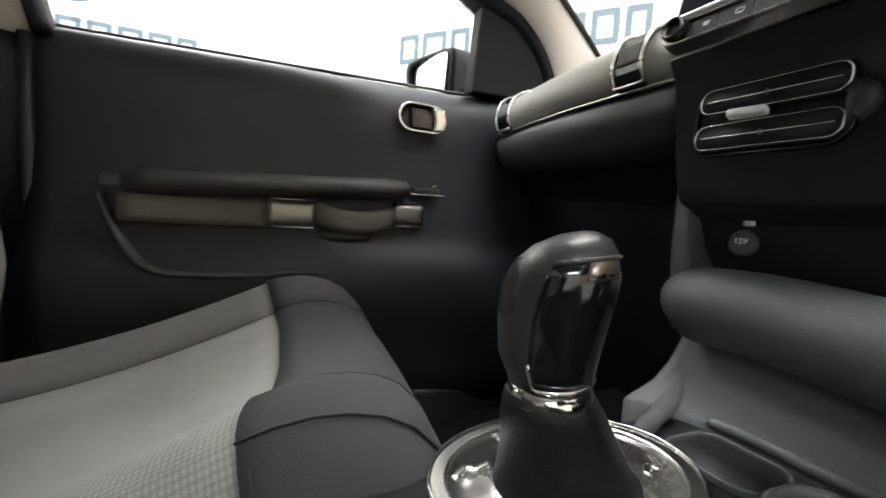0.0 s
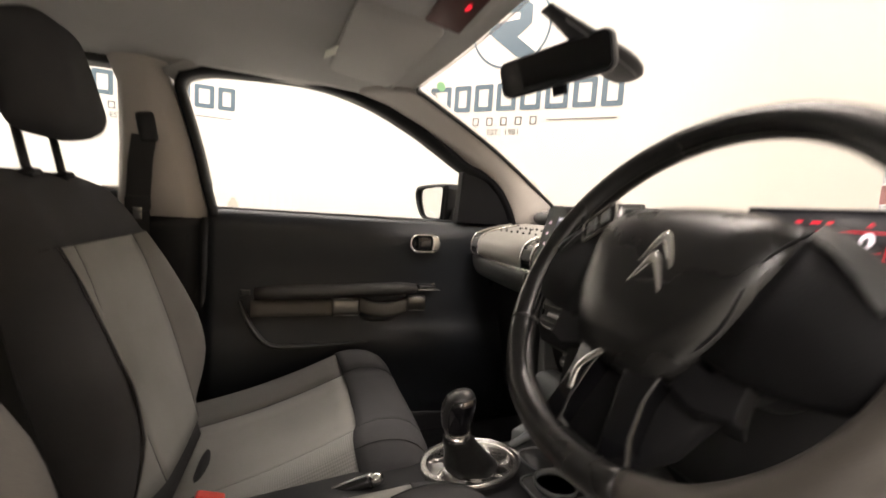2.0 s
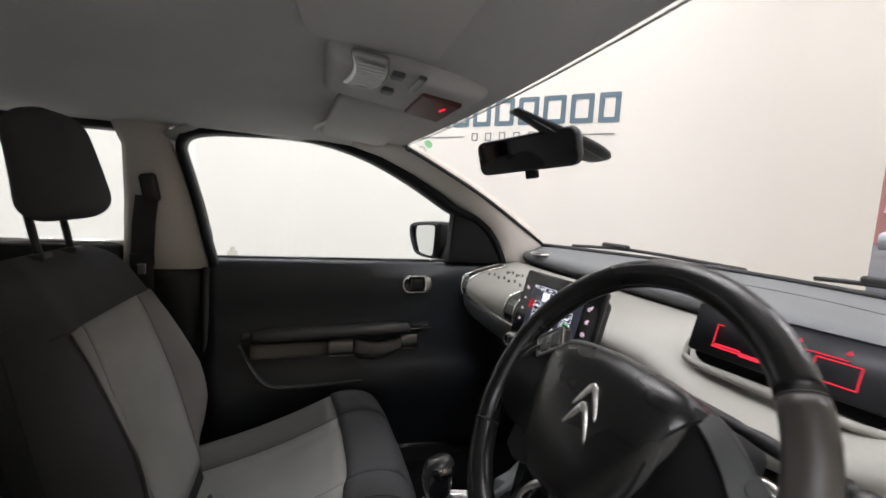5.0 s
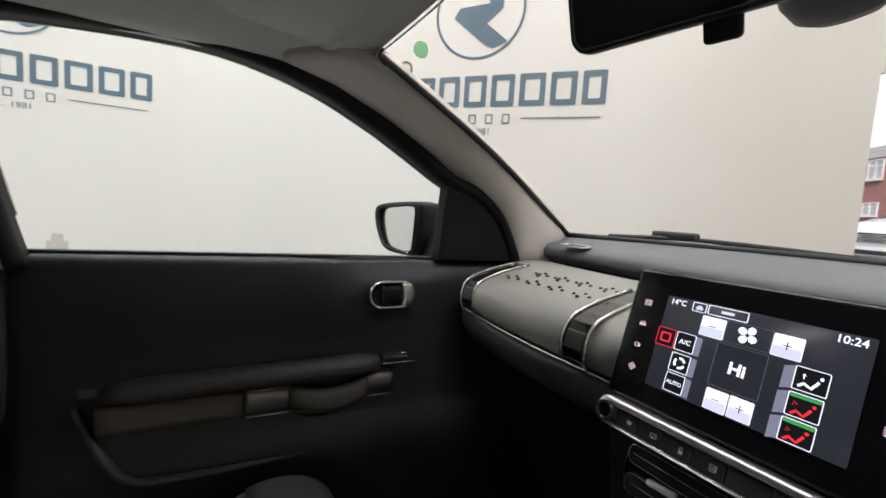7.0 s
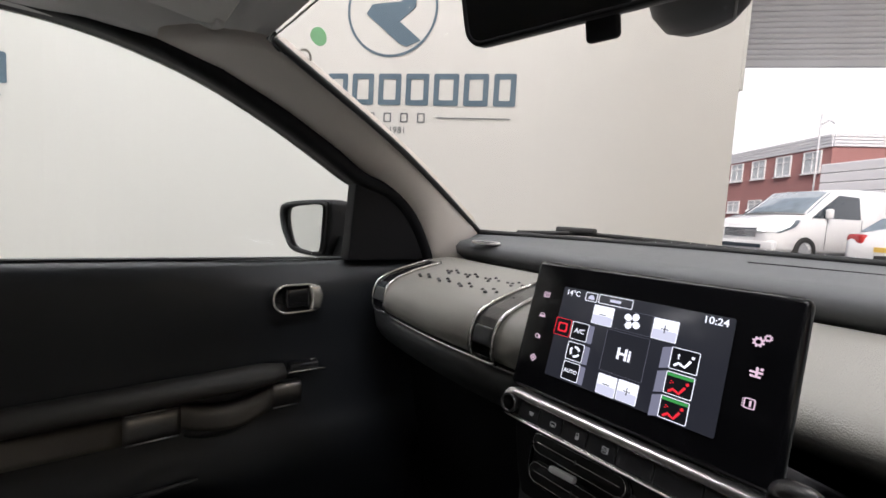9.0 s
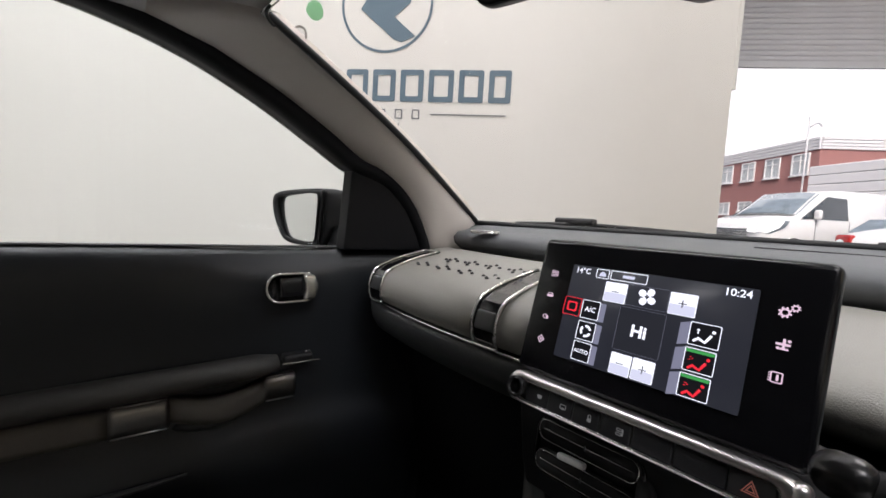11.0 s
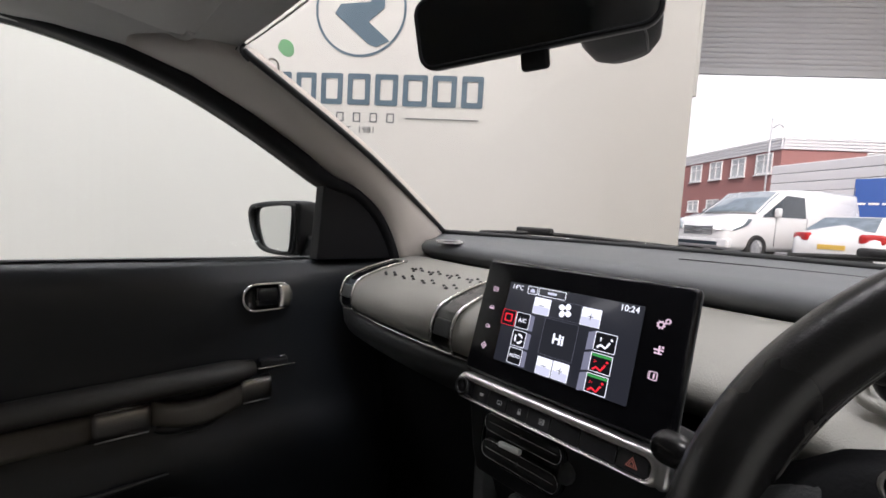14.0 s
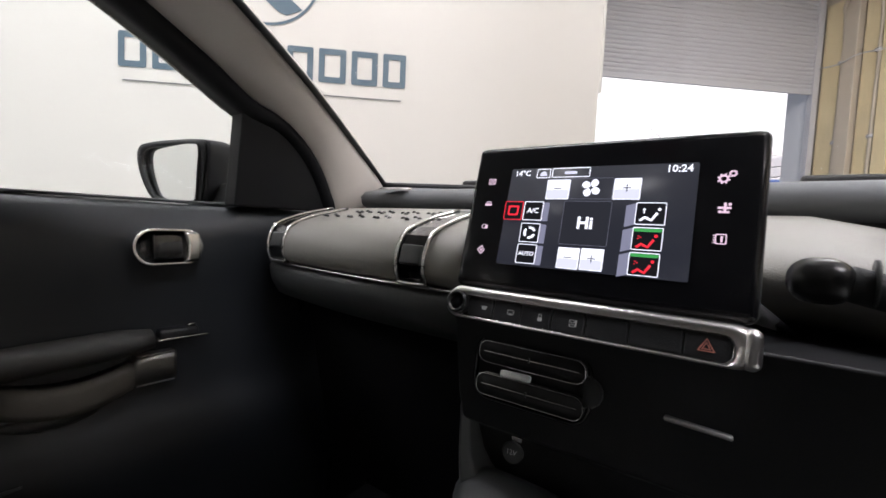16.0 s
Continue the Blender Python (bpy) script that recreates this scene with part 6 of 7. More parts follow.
        # lower arms to the flat of the rim
        part("lower_spoke", loft([P((s * (x - w), y, zf), (s * (x + w), y, zf - 0.004), (s * (x + w), y, -0.012), (s * (x - w), y, -0.012)) for x, y, w, zf in ((0.030, -0.062, 0.018, 0.012), (0.030, -0.095, 0.013, 0.012), (0.034, -0.125, 0.012, 0.010), (0.042, -0.160, 0.016, 0.004))]), "gloss", th, "gloss black lower spoke", bevel=0.003)
        part("side_web", loft([P((s * x, ya, zf), (s * x, yb, zf - 0.003), (s * x, yb, -0.012), (s * x, ya, -0.012)) for x, ya, yb, zf in ((0.052, -0.050, -0.078, 0.008), (0.074, -0.056, -0.086, 0.007), (0.100, -0.046, -0.080, 0.004))]), "soft_black", spo, "black web under the pad", bevel=0.002)
    sw = part("switch_pad", rbox((0.052, 0.030, 0.012), 0.004, m @ pose(-0.100, 0.050, 0.012, 0, -10, 32)), "gloss", th, "gloss black switch pad")
    part("switch_rim", ring_slab(rounded(0.052, 0.030, 0.006, 4), rounded(0.0495, 0.0275, 0.005, 4), 0.002, m @ pose(-0.100, 0.050, 0.012, 0, -10, 32) @ Matrix.Translation((0, 0, 0.0052))), "dark_clip", sw)
    for dx in (-0.011, 0.010):
        part("switch", rbox((0.013, 0.018, 0.004), 0.0015, m @ pose(-0.100, 0.050, 0.012, 0, -10, 32) @ Matrix.Translation((dx, 0, 0.006))), "lowdash", sw)
    part("metal_accent", tube(smooth_path(P((0.004, -0.062, 0.014), (-0.014, -0.080, 0.015), (-0.026, -0.098, 0.014), (-0.024, -0.118, 0.012))), 0.0042, 8, flat=0.6, up=axis), "chrome", th, "satin metal spoke accent")
    cover = [(-0.088, -0.030), (0.088, -0.030), (0.084, -0.075), (0.066, -0.120), (0.040, -0.150), (-0.040, -0.150), (-0.066, -0.120), (-0.084, -0.075)]
    part("lower_cover", loft([P(*[(x * k, (y + 0.08) * k - 0.08, z) for x, y in cover]) for k, z in ((0.9, -0.030), (1.0, -0.022), (1.0, -0.014), (0.94, -0.008))]), "soft_black", th, "black cover below the airbag pad")
    part("hub", revolve([(0.05, -0.14), (0.06, -0.06), (0.07, -0.035), (0.02, -0.02)], m), "black", th)
    return th


steering_wheel()


def column():
    th = thing("steering_column", (0.33, 0.40, 0.93), "black steering column shroud with stalks", "steering column")
    part("shroud", rbox((0.13, 0.16, 0.12), 0.04, pose(0.325, 0.390, 0.960, -26, 0, -4.6)), "black", th)
    for s, reach, lift, near, k in ((-1, 0.186, 0.013, 0.024, 0.85), (1, 0.196, 0.034, 0.0, 1.0)):
        ax = Matrix.Translation((0.325, 0.360 - near, 0.990 + lift)) @ pose(0, 0, 0, 0, 0, -4.6)
        q = lambda x, y, z: (ax @ Vector((x, y, z)))
        st = part("stalk", tube(smooth_path([q(0.03 * s, 0.02, -0.055 if s < 0 else 0), q(0.6 * reach * s, 0.006, -0.016 if s < 0 else 0.004), q((reach - 0.01) * s, -0.005, 0.002)]), [0.006 * k] * 5 + [0.008 * k] * 4 + [0.0105 * k] * 4, 10), "black", th)
        part("stalk_end", rbox((0.032 * k, 0.027 * k, 0.027 * k), 0.0128 * k, ax @ pose(reach * s, -0.006, 0.002)), "wheel", st)
        part("stalk_ring", tube([q((reach - 0.020) * s, -0.005, 0.003), q((reach - 0.0185) * s, -0.005, 0.003)], 0.0134 * k, 14), "lowdash", st)
    part("key_barrel", revolve([(0.018, 0), (0.02, 0.012), (0.016, 0.018), (0.0, 0.018)], pose(0.430, 0.375, 0.965, 60, 40, 0)), "chrome", th)
    return th


column()


def car_key():
    th = thing("car_key", (0.49, 0.33, 0.95), "ignition key with a metal ring and yellow tag hanging from it", "key")
    part("key_head", tube(smooth_path([(0.468, 0.370, 0.952), (0.471, 0.366, 0.965), (0.481, 0.362, 0.971), (0.491, 0.360, 0.967), (0.495, 0.360, 0.960)]), 0.0042, 8), "cream_plastic", th, "pale plastic key head")
    part("shackle", tube(smooth_path([(0.490, 0.360, 0.972), (0.512, 0.356, 0.960), (0.528, 0.354, 0.946), (0.532, 0.354, 0.934)]), 0.003, 8), "chrome_bright", th)
    ring = [Vector((0.531 + 0.011 * math.cos(a), 0.354, 0.925 + 0.011 * math.sin(a))) for a in (2 * math.pi * k / 20 for k in range(20))]
    part("key_ring", tube(ring, 0.0012, 6, True, up=(0, 1, 0)), "chrome_bright", th)
    part("tag", rbox((0.022, 0.004, 0.055), 0.002, pose(0.528, 0.353, 0.889, 0, 6, 0)), "yellow_tag", th, "yellow plastic tag")
    return th


car_key()


# ---- centre console and controls ----
def centre_console():
    th = thing("centre_console", (0, 0.2, 0.33), "dark centre console with cup holder and storage tray", "centre console")
    # padded roll under the centre stack, bending back along the driver's side
    spine = smooth_path([(-0.122, 0.492, 0.702), (-0.112, 0.490, 0.704), (-0.05, 0.486, 0.706), (0.02, 0.478, 0.702), (0.075, 0.468, 0.696), (0.105, 0.462, 0.690), (0.118, 0.466, 0.684), (0.124, 0.478, 0.676)], 5)
    part("padded_roll", tube(spine, [0.020, 0.030, 0.034, 0.037, 0.038] + [0.039] * (len(spine) - 10) + [0.037, 0.035, 0.032, 0.028, 0.022], 18), "console", th, "rounded dark grey padded roll")
    part("side_cheek", loft([[Vector((x + dx, y, z)) for dx, y in ((-w, 0.485), (-w * 0.4, 0.470), (w, 0.478), (w, 0.56), (-w, 0.56))] for x, z, w in ((-0.139, 0.845, 0.005), (-0.138, 0.800, 0.0065), (-0.136, 0.760, 0.009), (-0.132, 0.738, 0.013), (-0.126, 0.724, 0.020))]), "console", th, "narrow upright beside the vent", bevel=0.004)
    rows = []
    for x in (-0.128, -0.120, -0.105, -0.06, 0.0, 0.06, 0.10, 0.118):
        sweep = 0.035 * max(0.0, (-0.095 - x) / 0.033)
        rows.append([Vector((x, y, z)) for y, z in ((0.500, 0.690), (0.490 - sweep * 0.1, 0.662), (0.482 - sweep * 0.3, 0.640), (0.468 - sweep * 0.5, 0.622), (0.452 - sweep, 0.610), (0.446 - sweep, 0.606), (0.446 - sweep, 0.50), (0.62, 0.50), (0.62, 0.690))])
    part("ramp", loft(rows), "console", th, "smooth sloping console ramp")
    part("side_rail", tube(smooth_path([(-0.122, 0.500, 0.655), (-0.116, 0.478, 0.628), (-0.104, 0.450, 0.612), (-0.088, 0.405, 0.606), (-0.072, 0.360, 0.605)], 5), [0.010] * 6 + [0.0095] * 8 + [0.008] * 4 + [0.006] * 3, 10), "console", th, "rounded side rail of the tray")
    body = [(-0.11, 0.46), (0.11, 0.46), (0.115, 0.2), (0.11, -0.35), (-0.11, -0.35), (-0.115, 0.2)]
    part("body", loft([[Vector((x * sc, y, z + (0.0 if y > 0.1 else -0.03 if z > 0.5 else 0))) for x, y in body] for z, sc in ((0.31, 1.0), (0.52, 0.98), (0.590, 0.94), (0.600, 0.90))]), "black", th)
    for x0, x1, y0, y1 in ((-0.062, 0.014, 0.372, 0.438), (0.014, 0.098, 0.330, 0.438)):
        tr = part("tray", ring_slab(rounded(x1 - x0, y1 - y0, 0.02, 5, (x0 + x1) / 2, (y0 + y1) / 2), rounded(x1 - x0 - 0.006, y1 - y0 - 0.006, 0.016, 5, (x0 + x1) / 2, (y0 + y1) / 2), 0.006, Matrix.Translation((0, 0, 0.600))), "console", th, bevel=0.0015)
        part("tray_floor", slab(rounded(x1 - x0 - 0.01, y1 - y0 - 0.01, 0.016, 5, (x0 + x1) / 2, (y0 + y1) / 2), 0.002, Matrix.Translation((0, 0, 0.6015))), "rubber", tr)
    part("cup_ring", revolve([(0.038, 0), (0.040, 0.008), (0.037, 0.010), (0.034, 0.006), (0.033, 0.0)], Matrix.Translation((0.056, 0.386, 0.604)), 28), "console", th)
    part("rim_edge", tube(smooth_path([(-0.062, 0.445, 0.610), (-0.03, 0.447, 0.611), (0.04, 0.447, 0.611), (0.098, 0.452, 0.612)]), 0.006, 8), "console", th)
    sk = part("power_socket", revolve([(0.0115, 0), (0.0125, 0.008), (0.0105, 0.010), (0.0095, 0.0075), (0.0, 0.0075)], pose(-0.086, 0.507, 0.769, 82, 0, 0)), "dashtop", th, "round 12 volt socket")
    part("lettering", lettering("12V", 0.008, pose(-0.086, 0.4965, 0.7715, 82, 0, 0), depth=0.0005), "vent_tab", sk, smooth=False)
    part("socket_tab", rbox((0.012, 0.004, 0.006), 0.001, pose(-0.080, 0.497, 0.789)), "chrome", sk)
    return th


CONSOLE = centre_console()


def gear_lever():
    base = Vector((-0.045, 0.268, 0.600))
    th = thing("gear_lever", base, "manual gear lever with metal-capped knob and black boot", "gear lever")
    ov = lambda r: [(r * 0.073 * math.cos(a), r * 0.100 * math.sin(a)) for a in (2 * math.pi * k / 40 for k in range(40))]
    m0 = Matrix.Translation(base)
    part("surround", ring_slab(ov(1.0), ov(0.86), 0.012, m0), "chrome", th, "satin metal gear surround", bevel=0.003)
    part("surround_plate", slab(ov(0.88), 0.005, m0), "wavy_metal", th, "embossed satin metal plate")
    part("surround_line", tube([m0 @ Vector((x, y, 0.0125)) for x, y in ov(0.99)], 0.0016, 6, True), "chrome_bright", th, "bright outer line")
    for k in range(7):
        a0 = 0.4 + 0.9 * k
        part("embossed_wave", tube(smooth_path([m0 @ Vector((0.073 * q * math.cos(a0 + d), 0.100 * q * math.sin(a0 + d), 0.0055)) for q, d in ((0.62, -0.1), (0.70, 0.12), (0.76, 0.05), (0.82, 0.30))], 4), 0.0035, 6, flat=0.5), "chrome", th, "embossed metal wave")
    # the lever leans back and towards the driver
    top = Vector((-0.010, 0.214, 0.690))
    at = lambda f: base.lerp(top, f)
    rings = []
    for f, r in ((0.0, 0.046), (0.18, 0.040), (0.45, 0.033), (0.75, 0.027), (0.93, 0.022)):
        c = at(f)
        rings.append([c + Vector((r * (1 + 0.05 * math.sin(6 * a)) * math.cos(a), 1.15 * r * math.sin(a), 0.004)) for a in (2 * math.pi * k / 28 for k in range(28))])
    part("boot", loft(rings), "boot", th, "black leather gear boot")
    foot = at(0.93) + Vector((0, 0, 0.003))
    face_way = Vector((0.175, -0.147, 0.0)).normalized()
    right = Vector((-face_way.y, face_way.x, 0.0))
    up = (Vector((0, 0, 1)) + 0.10 * face_way).normalized()
    deep = up.cross(right)
    m = Matrix(((right.x, deep.x, up.x, foot.x), (right.y, deep.y, up.y, foot.y), (right.z, deep.z, up.z, foot.z), (0, 0, 0, 1)))
    part("collar", revolve([(0.019, -0.004), (0.0235, -0.001), (0.0225, 0.006), (0.017, 0.008)], m), "chrome_bright", th)
    # rows of the knob: height, sideways shift, half width, half depth
    ROWS = [(0.004, 0.0, 0.0210, 0.019), (0.022, -0.003, 0.0260, 0.022), (0.044, -0.002, 0.0285, 0.025), (0.060, 0.000, 0.0290, 0.026), (0.071, 0.003, 0.0265, 0.025), (0.080, 0.0065, 0.0210, 0.021), (0.086, 0.0105, 0.0135, 0.015), (0.089, 0.0130, 0.0050, 0.006)]

    def skin(z, a, k=1.0):
        c, w, d = (curve(z, [r[0] for r in ROWS], [r[i] for r in ROWS]) for i in (1, 2, 3))
        return m @ Vector((c + k * w * math.cos(a), k * d * math.sin(a), z))

    turn = [2 * math.pi * k / 32 for k in range(32)]
    part("knob", loft([[skin(r[0], a) for a in turn] for r in ROWS]), "knob_leather", th, "worn dark grey leather knob")
    arc = [math.radians(lerp(-108, 8, k / 16)) for k in range(17)]
    lid = lambda a: 0.0735 + 0.006 * math.cos(a + 0.75)
    ins = [[skin(lerp(0.010, lid(a), f), a, 1.018) for a in arc] for f in (0.0, 0.12, 0.26, 0.42, 0.58, 0.74, 0.88, 1.0)]
    part("knob_insert", sheet(ins, 0.004, deep), "gloss", th, "gloss black shift panel")
    part("insert_rim", tube(ins[-1], 0.0012, 6), "lowdash", th)
    part("insert_edge", tube([skin(lerp(0.024, 0.010, k / 4), arc[0], 1.022) for k in range(5)] + [skin(0.0095 + 0.003 * (k / 16), arc[k], 1.022) for k in range(1, 17)], 0.0011, 6), "chrome", th, "thin chrome lower edge")
    part("cap_plate", sheet([[skin(lid(math.radians(a)) + dz, math.radians(a), 1.03) for a in (-70, -58, -46, -34, -22)] for dz in (-0.010, -0.005, 0.0)], 0.003, deep), "bronze_plate", th, "dull bronze metal plate")
    return th


gear_lever()


def handbrake():
    th = thing("handbrake", (-0.09, -0.1, 0.52), "black handbrake lever with chrome button beside the armrest", "handbrake")
    pts = smooth_path([(-0.100, -0.16, 0.500), (-0.088, -0.05, 0.545), (-0.072, 0.03, 0.580), (-0.058, 0.080, 0.600)])
    part("grip", tube(pts, 0.014, 10), "wheel", th)
    part("button", tube([(-0.058, 0.080, 0.600), (-0.055, 0.092, 0.605), (-0.053, 0.100, 0.608)], [0.0125, 0.0115, 0.007], 10), "chrome_bright", th)
    part("strip", tube([p + Vector((0.0, 0, 0.0125)) for p in pts[-12:]], 0.004, 6), "chrome_bright", th)
    return th


handbrake()


def armrest(th):
    """Folding armrest between the seats, light cloth on top with a dark rounded nose."""
    A = Matrix.Translation((0.046, 0.128, 0.624)) @ pose(0, 0, 0, 4, 0, -4.57)
    HX = [-0.058, -0.056, -0.050, -0.038, -0.020, 0.0, 0.020, 0.038, 0.050, 0.056, 0.058]
    crown = [-0.055, -0.018, -0.005, 0.004, 0.009, 0.010, 0.009, 0.004, -0.005, -0.018, -0.055]

    def row(y, drop, squeeze=1.0):
        return [A @ Vector((x * squeeze, y - 0.35 * x * x * (1 if y > 0 else 0), z * squeeze + drop)) for x, z in zip(HX, crown)]
    base = part("armrest", rbox((0.105, 0.40, 0.055), 0.012, A @ pose(0, -0.15, -0.050)), "black", th, "folding armrest padded in grey cloth")
    part("pad", sheet([row(y, 0.0) for y in (-0.34, -0.25, -0.16, -0.08, -0.03, -0.002)], 0.02, (0, 0, -1)), "seat_light", base, "light grey cloth pad")
    part("nose", sheet([row(y, d, q) for y, d, q in ((0.0, 0.001, 1.0), (0.03, 0.0, 1.0), (0.055, -0.006, 0.98), (0.072, -0.018, 0.95), (0.082, -0.036, 0.92), (0.086, -0.06, 0.9))], 0.02, (0, 0, -1)), "seat_dark", base, "charcoal cloth front")
    part("seam", tube(row(-0.001, 0.002), 0.0018, 6), "seat_dark", base)


armrest(CONSOLE)


# ---- seats ----
def front_seat(cx, cy, dz, lean, label):
    th = thing("front_seat", (cx, cy, 0.33), label, "car seat", "front seats")
    S = Matrix.Translation((cx, cy, dz)) @ pose(0, 0, 0, 0, 0, -4.57)
    D = lambda x, y, z, *r: S @ pose(x, y, z, *r)
    part("seat_base", rbox((0.42, 0.40, 0.16), 0.03, D(0, -0.14, 0.41)), "black", th)
    # cushion: one surface, cut into its cloth panels
    C = D(0, 0.0, 0.606, 18, 0, 0)
    FY = [0.0, 0.024, 0.049, 0.073, 0.095, 0.113, 0.126, 0.133, 0.135]
    FZ = [0.004, 0.006, 0.004, -0.003, -0.014, -0.030, -0.055, -0.090, -0.135]

    def across(x):
        a = abs(x)
        z = -0.010 * math.cos(min(a, 0.14) / 0.14 * math.pi / 2)
        if a > 0.125:
            z += (0.050 if x < 0 else 0.028) * math.sin(math.pi * min(1.0, (a - 0.125) / 0.16))
        if a > 0.215:
            z -= ((a - 0.215) / 0.05) ** 2 * 0.045
        return z

    def top(x, y, drop=0.0):
        sag = -0.012 * math.sin(max(0.0, min(1.0, (y + 0.40) / 0.40)) * math.pi)
        return C @ Vector((x, y - 0.15 * x * x, across(x) + sag + drop))

    def front(x, j):
        return C @ Vector((x, FY[j] - 0.25 * x * x, across(x) * (1 - 0.06 * j) + FZ[j]))

    ys = [lerp(-0.40, 0.0, k / 10) for k in range(11)]
    mid = [lerp(-0.139, 0.139, k / 10) for k in range(11)]
    edge = [0.141, 0.155, 0.172, 0.190, 0.208, 0.226, 0.243, 0.256, 0.264]
    down = (C.to_3x3() @ Vector((0, 0, -1)))
    part("cushion_centre", sheet([[top(x, y) for x in mid] for y in ys], 0.03, down), "seat_light", th, "light grey cloth cushion")
    part("cushion_front", sheet([[front(x, j) for x in mid] for j in range(9)], 0.02, down), "seat_dark", th, "charcoal cloth front panel")
    for s in (-1, 1):
        xs = [s * x for x in edge]
        low = lambda p, d: p + down * d
        # Bolster tone differs by side: darker taupe on the left, paler on the right.
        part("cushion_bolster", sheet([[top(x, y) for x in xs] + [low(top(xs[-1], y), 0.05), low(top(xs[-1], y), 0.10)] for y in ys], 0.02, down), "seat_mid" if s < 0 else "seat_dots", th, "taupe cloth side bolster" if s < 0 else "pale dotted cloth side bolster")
        part("front_bolster", sheet([[front(x, j) for x in xs] + [low(front(xs[-1], j), 0.04), low(front(xs[-1], j), 0.08)] for j in range(9)], 0.02, down), "seat_dark", th, "charcoal cloth front bolster")
        part("seam", tube([top(0.140 * s, y, -0.001) for y in ys], 0.0013, 6), "seat_dark", th)
        part("front_seam", tube([front(0.140 * s, j) for j in range(7)], 0.0013, 6), "rubber", th)
        part("edge_piping", tube([front(0.232 * s, j) + down * -0.0015 for j in range(7)], 0.0013, 6), "rubber", th)
        for k in range(6):
            xk, dk = s * 0.2655, 0.018 + 0.010 * k
            part("rib", tube([low(top(xk, y), dk) for y in ys], 0.0022, 5), "seat_mid", th)
    part("cross_seam", tube([top(x, 0.001, 0.002) for x in [-x for x in reversed(edge)] + mid + edge], 0.0018, 6), "seat_dark", th)
    part("cushion_base", loft([[C @ Vector((x * w, y, z)) for x, y in ((-1, -0.40), (-1, 0.05), (-0.6, 0.085), (0.6, 0.085), (1, 0.05), (1, -0.40))] for z, w in ((-0.050, 0.225), (-0.13, 0.235), (-0.16, 0.21))]), "seat_dark", th)
    # backrest: again one surface in panels, with bolsters standing forward
    B = D(0, -0.342, 0.50, lean, 0, 0)
    HW = lambda h: curve(h, [0.0, 0.12, 0.22, 0.32, 0.42, 0.50, 0.56, 0.60, 0.63, 0.645], [0.232, 0.247, 0.250, 0.242, 0.224, 0.209, 0.198, 0.185, 0.163, 0.135])
    FWD = lambda h: curve(h, [0.0, 0.06, 0.12, 0.18, 0.26, 0.36, 0.48, 0.56, 0.65], [-0.045, -0.020, 0.014, 0.038, 0.046, 0.034, 0.014, 0.004, 0.0])
    BACK = lambda h: curve(h, [0.0, 0.45, 0.56, 0.61, 0.645], [0.0, 0.0, -0.010, -0.026, -0.060])

    def face(u, h, out=0.0):
        a = abs(u)
        k = max(0.0, min(1.0, (a - 0.48) / 0.40))
        bow = FWD(h) * k * k * (3 - 2 * k) - (0.035 * max(0.0, (a - 0.88) / 0.12) ** 2)
        lump = 0.010 * math.cos(min(1.0, a / 0.5) * math.pi / 2) * math.sin(max(0, min(1, h / 0.3)) * math.pi)
        return B @ Vector((u * HW(h), BACK(h) + bow + lump + out, h))

    us = [-1 + k / 12 for k in range(25)]
    hs = [0.0, 0.05, 0.10, 0.16, 0.22, 0.28, 0.34, 0.40, 0.45, 0.50, 0.54, 0.57, 0.60, 0.615, 0.63, 0.64, 0.645]
    rings = []
    for h in hs:
        w, b = HW(h), BACK(h)
        rear = [(1.01, -0.055), (1.0, -0.085), (0.92, -0.125), (0.6, -0.145), (-0.6, -0.145), (-0.92, -0.125), (-1.0, -0.085), (-1.01, -0.055)]
        rr = max(0.0, (h - 0.57) / 0.075)
        rings.append([face(u, h) for u in us] + [B @ Vector((x * w, min(y + 0.045 * rr * rr, b - 0.02), h)) for x, y in rear])
    part("back_shell", loft(rings), "seat_dark", th, "charcoal cloth seat back")
    fwd = B.to_3x3() @ Vector((0, -1, 0))
    hp = [0.04 + 0.46 * k / 14 for k in range(15)]
    cut_u = lambda h: curve(h, [0.0, 0.5], [0.52, 0.60])
    part("back_centre", sheet([[face(lerp(-cut_u(h), cut_u(h), k / 10), h, 0.0045) for k in range(11)] for h in hp], 0.006, fwd), "seat_back", th, "light grey cloth back panel")
    for s in (-1, 1):
        # Left bolster is toned darker; the right one matches the centre panel.
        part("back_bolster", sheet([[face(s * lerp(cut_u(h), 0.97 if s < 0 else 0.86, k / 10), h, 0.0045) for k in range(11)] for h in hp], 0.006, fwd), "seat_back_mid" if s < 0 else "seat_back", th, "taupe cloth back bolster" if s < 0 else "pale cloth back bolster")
        part("back_seam", tube([face(s * cut_u(h), h, 0.004) for h in hp], 0.0013, 6), "seat_dark", th)
        part("bolster_piping", tube([face(s * (0.975 if s < 0 else 0.87), h, 0.002) for h in hp], 0.0016, 6), "seat_dark", th)
        part("back_seam", tube([B @ Vector((s * HW(h) * 1.008, -0.072, h)) for h in hp], 0.0013, 6), "rubber", th)
    part("top_seam", tube([face(lerp(-0.97, 0.97, k / 20), 0.502, 0.003) for k in range(21)], 0.0013, 6), "rubber", th)
    # headrest
    H = B @ pose(0.014, -0.030, 0.80, -6, 0, 0)
